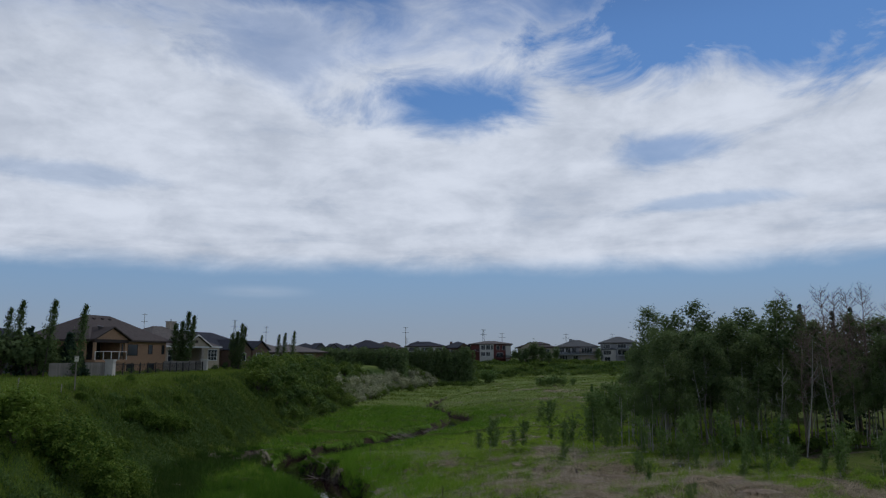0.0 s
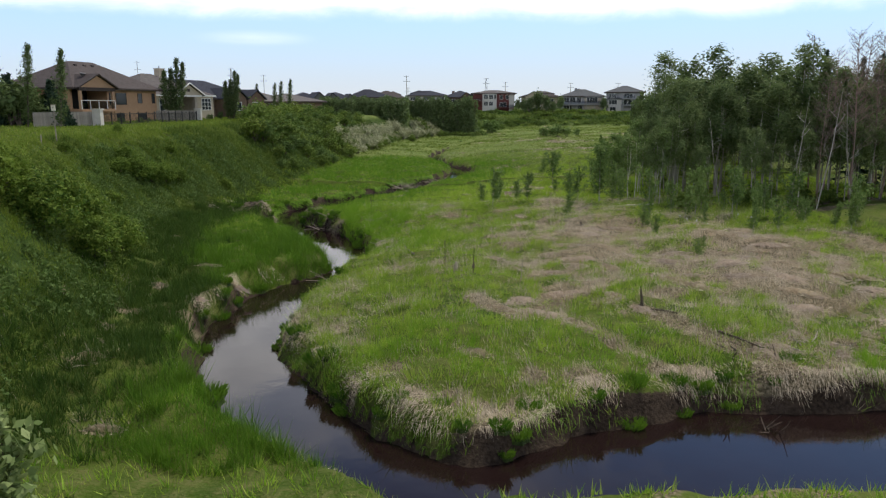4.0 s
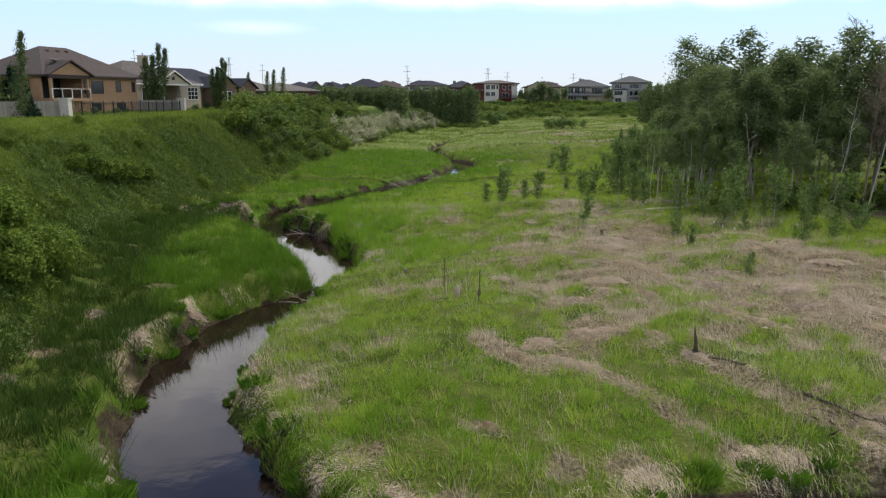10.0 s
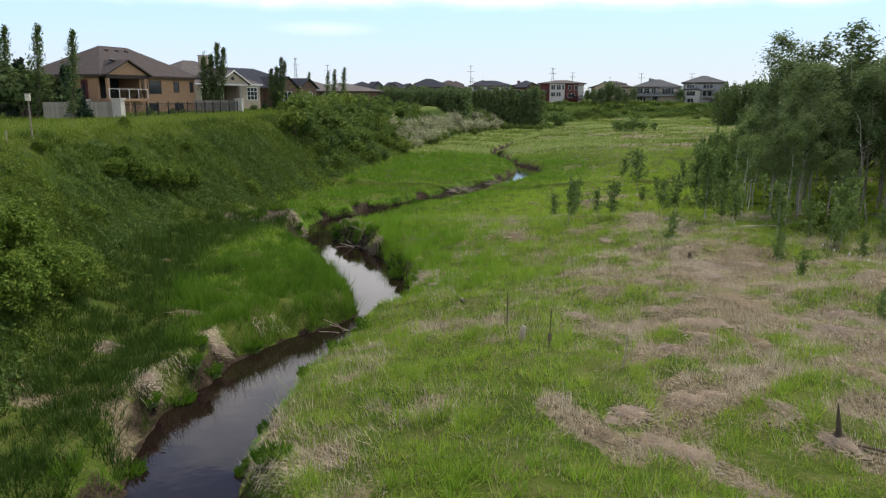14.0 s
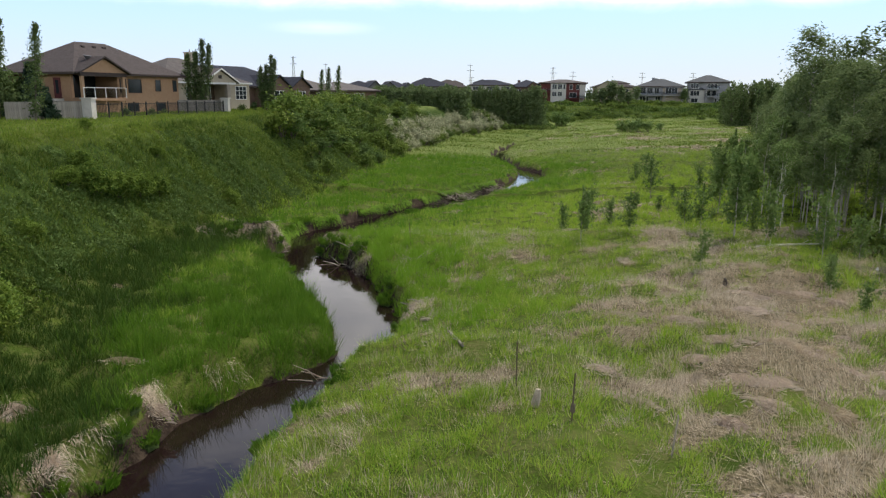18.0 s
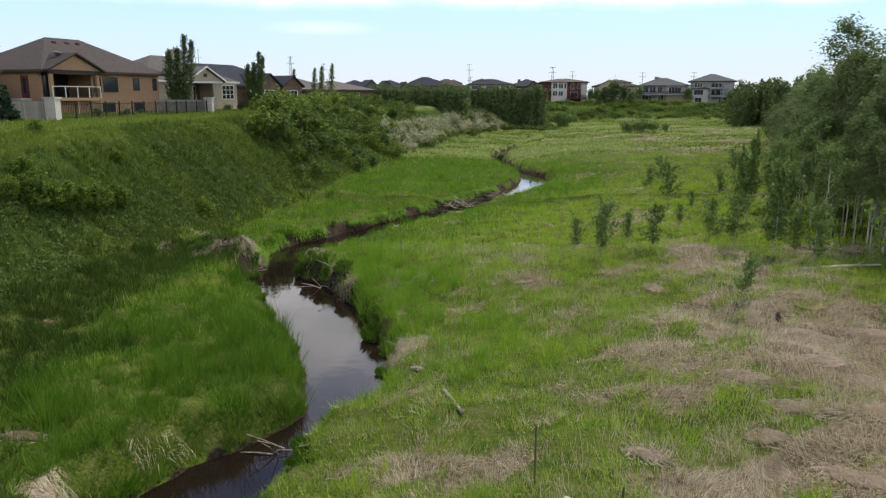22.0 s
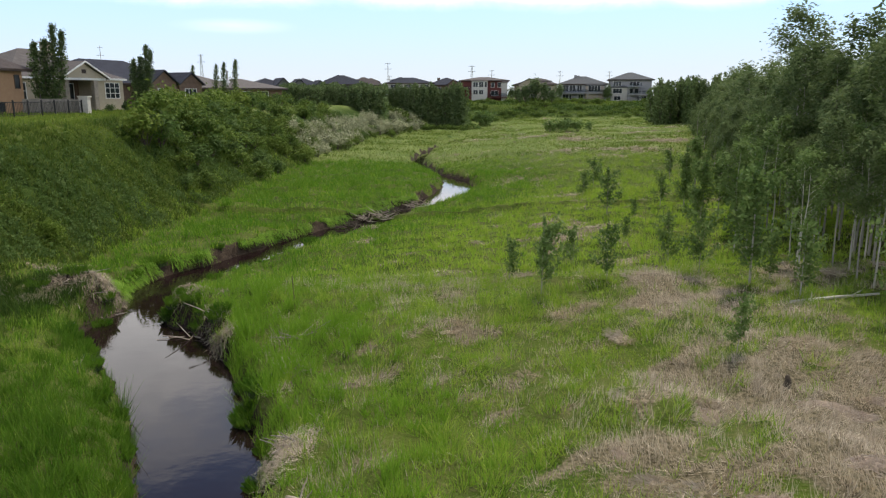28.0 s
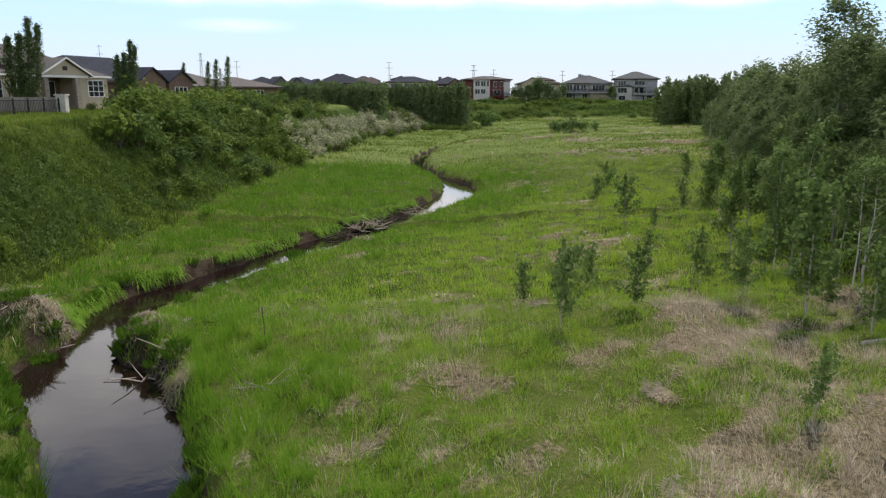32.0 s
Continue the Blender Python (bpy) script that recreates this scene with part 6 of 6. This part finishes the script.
stub = thing("wooden_stub", "short pale weathered post stub in the grass", "post", m=pose(0.62, 19.3, ground_z(0.62, 19.3) - 0.05))
part("shaft", Geo().tube([(0, 0, 0), (0.06, 0, 0.3), (0.1, 0.02, 0.52)], [0.13, 0.11, 0.07], 7), STICKS, stub)
s = thing("tree_stump", "dark broken stump with a splintered tip", "stump", m=pose(8.1, 12.9, ground_z(8.1, 12.9) - 0.08))
part("stem", Geo().tube([(0, 0, 0), (0.03, 0, 0.25), (0.0, 0.02, 0.55), (-0.06, 0, 0.95)], [0.12, 0.07, 0.05, 0.012], 7), DARKWOOD, s)
for w in (0.3, 2.2, 4.0):
    part("root", Geo().tube([(0, 0, 0.12), (0.35 * math.cos(w), 0.35 * math.sin(w), 0.02)], [0.08, 0.02], 5), DARKWOOD, s)
for x0, y0, x1, y1, r, mat, label in ((8.4, 12.6, 9.2, 11.7, 0.04, DARKWOOD, "dark fallen log half buried in straw"), (10.2, 10.2, 11.3, 8.8, 0.045, DARKWOOD, "dark fallen limb on the creek bank"),
                                      (12.6, 39.4, 16.2, 40.0, 0.07, PALEWOOD, "white fallen aspen log at the wood's edge"), (-2.2, 25.4, -1.6, 24.1, 0.07, GREYWOOD, "short bleached log in the grass"), (-3.5, 28.2, -3.0, 27.7, 0.07, STICKS, "short bleached log in the grass")):
    z0, z1 = ground_z(x0, y0) + 0.05, ground_z(x1, y1) + 0.06
    lg = thing("fallen_log", label, "log", "fallen logs", pose(x0, y0, z0))
    part("stem", Geo().tube([(0, 0, 0), ((x1 - x0) * 0.5, (y1 - y0) * 0.5, (z1 - z0) * 0.5 + 0.03), (x1 - x0, y1 - y0, z1 - z0)], [r, r * 0.9, r * 0.6], 7), mat, lg)
    for i in range(3):
        a = rr.uniform(0.2, 0.95)
        part("snag", stick(Geo(), (x1 - x0) * a, (y1 - y0) * a, (z1 - z0) * a, rr.uniform(0.25, 0.6), rr.uniform(0, 6.28), rr.uniform(0.2, 0.9), r * 0.35), mat, lg)


def stick_pile(name, label, x, y, spread_x, spread_y, count, mat, length=(0.5, 1.3), lift=0.35, flat=0.35, turn=None):
    """A heap of sticks, each a part."""
    p = thing(name, label, "stick pile", "stick heaps on the creek", pose(x, y, ground_z(x, y)))
    for i in range(count):
        a, r = rr.uniform(0, 6.283), math.sqrt(rr.random())
        ox, oy = math.cos(a) * r * spread_x, math.sin(a) * r * spread_y
        z = max(ground_z(x + ox, y + oy), float(water_level(y)) + 0.02) - ground_z(x, y) + rr.uniform(0.0, lift) * (1 - r)
        w = rr.uniform(0, 6.283) if turn is None else turn + rr.gauss(0, 0.6)
        part("stick", stick(Geo(), ox, oy, z, rr.uniform(*length), w, rr.uniform(-0.1, flat), rr.uniform(0.012, 0.03)), mat, p)


for i, (px, py) in enumerate(((-6.3, 66.6), (-4.9, 69.2), (-3.2, 72.0), (-1.4, 75.0))):
    stick_pile("beaver_dam", "dam of bleached sticks and mud across the creek", px, py, 1.5, 1.6, 46, STICKS if i % 2 else DARKWOOD, (0.6, 1.8), 0.4, 0.5)
stick_pile("driftwood", "tangle of bleached twigs on the bank's edge", -4.0, 31.3, 0.5, 0.5, 26, GREYWOOD, (0.3, 0.7), 0.15, 0.3)
stick_pile("driftwood", "bleached broken branches in the grass", -4.9, 35.5, 0.25, 0.4, 10, STICKS, (0.4, 0.8), 0.1, 0.9)
stick_pile("driftwood", "fallen grey branch fork in the grass", -5.0, 38.4, 0.3, 0.3, 7, GREYWOOD, (0.5, 1.3), 0.1, 0.6)
stick_pile("driftwood", "dead branches at the narrow bend", -6.4, 24.6, 0.5, 0.5, 9, STICKS, (0.4, 1.2), 0.2, 0.8)
stick_pile("driftwood", "bleached sticks on the tussock's edge", -10.0, 42.6, 0.7, 0.8, 10, STICKS, (0.5, 1.4), 0.15, 0.4)
stick_pile("driftwood", "grey sticks heaped on the lodge mound", -15.8, 45.8, 1.4, 1.3, 16, GREYWOOD, (0.4, 1.1), 0.3, 0.2)
stick_pile("driftwood", "grey sticks at the foot of the mound", -14.4, 41.6, 0.5, 0.4, 10, STICKS, (0.3, 0.8), 0.1, 0.3)
stick_pile("driftwood", "grey deadfall on the lower bank", 10.8, 8.6, 1.0, 0.7, 10, DARKWOOD, (0.3, 0.8), 0.2, 0.8)
stick_pile("driftwood", "dead branches lying across the lower bank", 13.0, 9.2, 1.4, 0.8, 16, GREYWOOD, (0.3, 0.9), 0.1, 0.4)
stick_pile("driftwood", "crossed dark branches standing in the water", 10.2, 5.3, 0.25, 0.2, 6, DARKWOOD, (0.4, 0.8), 0.1, 1.0)


# tussocks: mounds with blades combed outward, built once and set about
DRYMOUND = plain("matted_straw", (0.26, 0.21, 0.145), (0.44, 0.365, 0.265), 7, 0.95, depth=0.05)
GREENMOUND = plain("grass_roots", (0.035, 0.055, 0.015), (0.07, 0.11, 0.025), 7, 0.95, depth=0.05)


def tussock(wide, tall, count, mat, mound_mat, seed, long=0.5, rise=(-0.35, 0.4), thin=0.013, reach=0.7):
    p = thing("grass_tussock", "", "")
    g = Geo()
    rings, seg = 5, 12
    pts = [(0, 0, tall)]
    for i in range(1, rings + 1):
        for j in range(seg):
            a, r = 2 * math.pi * j / seg, wide / 2 * i / rings * (1 + 0.18 * math.sin(3 * j + seed))
            pts.append((math.cos(a) * r, math.sin(a) * r, tall * max(0, math.cos(math.pi / 2 * i / rings)) ** 0.8 - (0.15 if i == rings else 0)))
    faces = [(0, 1 + j, 1 + (j + 1) % seg) for j in range(seg)]
    for i in range(rings - 1):
        for j in range(seg):
            a, b = 1 + i * seg + j, 1 + i * seg + (j + 1) % seg
            faces.append((a, a + seg, b + seg, b))
    g.poly(pts, faces)
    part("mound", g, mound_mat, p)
    k = count
    a, r = rng.uniform(0, 6.283, k), np.sqrt(rng.random(k)) * wide / 2
    bx, by = np.cos(a) * r, np.sin(a) * r
    bz = tall * np.cos(np.pi / 2 * np.clip(2 * r / wide, 0, 1)) ** 0.8 - 0.03
    h = long * rng.uniform(0.5, 1.2, k)
    a2 = a + rng.normal(0, 0.6, k)
    tip = np.stack([bx + np.cos(a2) * h * reach, by + np.sin(a2) * h * reach, bz + h * rng.uniform(*rise, k)], -1)
    mid = np.stack([bx + np.cos(a2) * h * 0.4 * reach, by + np.sin(a2) * h * 0.4 * reach, bz + h * np.maximum(0.15, rng.uniform(0.2, 0.6, k) * rise[1])], -1)
    cx, cy = -np.sin(a2) * thin, np.cos(a2) * thin
    v = np.stack([np.stack([bx - cx, by - cy, bz], -1), np.stack([bx + cx, by + cy, bz], -1), mid, tip], 1).reshape(-1, 3)
    base = (np.arange(k) * 4)[:, None]
    part("thatch", mesh_of("thatch", v, [base + np.array([[0, 1, 2]]), base + np.array([[1, 3, 2]])], mat), mat, p)
    return p


def swath(mat, seed, count=640, long=0.45, tall=0.03):
    """A lodged swathe: straw combed one way over a low uneven ridge."""
    p = thing("straw_swathe", "", "")
    rr_ = random.Random(seed)
    lumps = [(rr_.uniform(-0.45, 0.45), rr_.uniform(-0.22, 0.22), rr_.uniform(0.25, 0.5), rr_.uniform(0.5, 1.0)) for i in range(4)]

    def surf(ux, uy):
        r = np.clip(1 - (ux / 0.85) ** 2 - (uy / 0.5) ** 2, 0, 1)
        z = sum(v * np.exp(-((ux - cx) ** 2 + (uy - cy) ** 2) / (w * w)) for cx, cy, w, v in lumps)
        return tall * r ** 0.6 * (0.4 + 0.6 * z) - 0.06 * (r <= 0)

    a, r = rng.uniform(0, 6.283, count), np.minimum(1.6, np.abs(rng.normal(0, 0.62, count)))
    bx, by = np.cos(a) * r * 0.82 - 0.12, np.sin(a) * r * 0.48
    way_ = rng.normal(0, 0.75, count) + 1.1 * by
    h = long * rng.uniform(0.5, 1.25, count)
    mx, my, tx, ty = bx + np.cos(way_) * h * 0.5, by + np.sin(way_) * h * 0.5, bx + np.cos(way_) * h, by + np.sin(way_) * h
    cx, cy = -np.sin(way_) * 0.008, np.cos(way_) * 0.008
    z0, zm, zt = surf(bx, by) - 0.01, surf(mx, my) + rng.uniform(0.02, 0.13, count), surf(tx, ty) + rng.uniform(-0.01, 0.12, count)
    v = np.stack([np.stack([bx - cx, by - cy, z0], -1), np.stack([bx + cx, by + cy, z0], -1), np.stack([mx, my, zm], -1), np.stack([tx, ty, zt], -1)], 1).reshape(-1, 3)
    base = (np.arange(count) * 4)[:, None]
    part("thatch", mesh_of("thatch", v, [base + np.array([[0, 1, 2]]), base + np.array([[1, 3, 2]])], mat), mat, p)
    return p


def lay(kinds, places, label, category, group, sink=0.03):
    """Sets swathes down at x, y, size and heading."""
    for px, py, size, head in places:
        c = copy_thing(kinds[rr.randrange(len(kinds))], Matrix.Identity(4))
        tilt = max(-16, min(16, math.degrees(math.atan2(ground_z(px + 0.4, py) - ground_z(px - 0.4, py), 0.8))))
        c.matrix_basis = pose(px, py, ground_z(px, py) - sink, 0, -0.7 * tilt, 0) @ pose(0, 0, 0, 0, 0, head) @ Matrix.Diagonal((size * rr.uniform(0.9, 1.4), size * rr.uniform(0.7, 1.1), size, 1))
        tagged(c, label, category, group)


mats = [tussock(1.1, 0.03, 440, STRAW, DRYMOUND, s, 0.42, (-0.05, 0.3), 0.007) for s in (3, 4, 5)]
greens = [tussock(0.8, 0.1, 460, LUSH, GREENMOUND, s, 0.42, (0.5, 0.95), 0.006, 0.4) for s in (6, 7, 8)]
flat_places, green_places = [], []
while len(flat_places) < 40:
    px, py = rr.uniform(-2, 22), rr.uniform(8, 60)
    if rr.uniform(0.2, 0.9) < float(dryness(np.array([px]), np.array([py]))[0]):
        flat_places.append((px, py, rr.uniform(0.6, 1.3)))
while len(green_places) < 90:
    px, py = rr.uniform(-17, 16), rr.uniform(2, 62)
    e, q = creek(np.array([px]), np.array([py]))
    if 0.05 < float(e[0]) < 0.9 and not (float(q[0]) < 0 and px < -13 and py < 20):
        green_places.append((px, py, rr.uniform(0.55, 1.2)))
lodged = [swath(GREYSTRAW, s, 560) for s in (31, 32, 33)] + [swath(STRAW, 34, 560)]
swathes = []
while len(swathes) < 120:
    px, py = rr.uniform(1, 21), 8 + 24 * rr.random() ** 1.3
    if rr.uniform(0.25, 0.8) < float(dryness(np.array([px]), np.array([py]))[0]):
        swathes.append((px, py, rr.uniform(0.42, 0.88), -40 + 90 * (float(vnoise(np.array([px]), np.array([py]), 4.0, 48)[0]) - 0.5) + rr.uniform(-25, 25)))
lay(lodged, swathes, "lodged swathe of greyish straw lying in the meadow", "straw", "straw swathes")
lay(lodged, [(px, py, 0.7 * size, -20 + rr.uniform(-30, 30)) for px, py, size in CLODS], "slumped clod of matted pale straw on the bank", "straw", "straw clods", 0.0)
drop_kinds(lodged)
for px, py, r in [(px, py, r) for px, py, r, v in MOUNDS] + [(-13.9, 41.6, 0.4), (-4.2, 31.2, 0.5)]:
    z, count = ground_z(px, py), int(620 * (0.4 + r))
    x, y = px + rng.normal(0, 0.48 * r, count), py + rng.normal(0, 0.48 * r, count)
    w = np.arctan2(y - py, x - px) + rng.normal(0, 1.5, count)
    keep = creek(x, y)[0] > 0.06
    heap = thing("reed_heap", "heap of tangled dead reeds beside the water", "reeds", "reed heaps", pose(px, py, z))
    v, f = drape(x[keep], y[keep], 0.6, 0.022, np.cos(w[keep]), np.sin(w[keep]))
    part("reeds", mesh_of("reeds", v - np.array([[px, py, z]]), f, REED), REED, heap)
plant(mats, flat_places, "flat mat of laid straw in the meadow", "grass tussock", "straw mats", rr)
plant(greens, [(-14.6, 44.0, 0.9), (-15.0, 45.6, 0.8), (-16.4, 45.8, 1.0), (-17.4, 44.6, 1.0), (-11.8, 44.4, 0.9), (-10.0, 43.2, 0.8), (-16.2, 42.4, 0.9)], "green grass sprouting on the mound", "grass tussock", "tussocks by the creek", rr)
low_greens = []
for px, py in ((0.3, 4.7), (3.2, 4.9), (4.5, 5.8), (5.9, 6.5), (6.8, 6.8), (8.0, 7.2), (9.1, 6.8), (11.5, 8.0), (11.4, 7.0)):
    for i in range(1):
        qx, qy = px + rr.uniform(-0.5, 0.5), py + rr.uniform(-0.3, 0.3)
        while float(creek(np.array([qx]), np.array([qy]))[0][0]) < 0.1:
            qy += 0.15
        low_greens.append((qx, qy, rr.uniform(0.55, 1.0)))
plant(greens, low_greens, "bright green grass clump below the cut bank", "grass tussock", "tussocks by the creek", rr, sink=0.1)
plant(greens, green_places, "bright green grass tussock at the creek's edge", "grass tussock", "tussocks by the creek", rr, sink=0.1)
for px, py, s in ((-5.1, 32.6, 0.55), (-6.6, 13.0, 0.7), (-10.9, 15.4, 0.6)):
    c = copy_thing(greens[0], pose(px, py, -0.05, 0, 0, 40))
    c.matrix_basis = pose(px, py, -0.05, 0, 0, 40) @ Matrix.Scale(s, 4)
    tagged(c, "small green reed clump standing in the water", "grass tussock", "reed clumps")
drop_kinds(mats + greens)

WILLOWLEAF = leafy("pale_willow_leaves", (0.12, 0.18, 0.05), (0.19, 0.26, 0.075), (0.32, 0.38, 0.16), 0.3, 0.6)
near = [sapling("young_willow", 4.4, w, 1500, 0.15, s, WILLOWLEAF, DARKBARK) for s, w in ((51, 1.3), (52, 1.7))]
plant(near, [(-6.0, -5.7, 0.92), (-6.9, -5.6, 0.9), (-7.6, -5.0, 0.8), (-6.2, -6.9, 0.85), (-5.7, -7.4, 0.75)], "pale-leaved young willow on the near bank", "bush", "young willows", rr, (1.0, 1.0))
drop_kinds(near)
s = thing("tree_stump", "small dark chewed stump in the straw", "stump", m=pose(9.2, 32.6, ground_z(9.2, 32.6) - 0.05))
part("stem", Geo().tube([(0, 0, 0), (0.02, 0, 0.2), (0.0, 0.02, 0.36)], [0.12, 0.09, 0.05], 7), DARKWOOD, s)

# pale chewed stumps at the wood's edge
for px, py, h in ((16.5, 34.8, 0.35), (16.7, 33.9, 0.25), (17.1, 33.1, 0.3), (17.6, 33.0, 0.22), (17.2, 31.3, 0.3), (15.2, 30.5, 0.28), (20.3, 34.2, 0.3), (21.0, 33.6, 0.35)):
    s = thing("chewed_stump", "small pale stump chewed to a point in the grass", "stump", "chewed stumps", pose(px, py, ground_z(px, py) - 0.05))
    part("stem", Geo().tube([(0, 0, 0), (0, 0, h * 0.6)], [0.07, 0.065], 7), BARK, s)
    part("tip", Geo().tube([(0, 0, h * 0.6), (0.01, 0, h)], [0.064, 0.012], 7), TRIM, s, "bare pale wood")
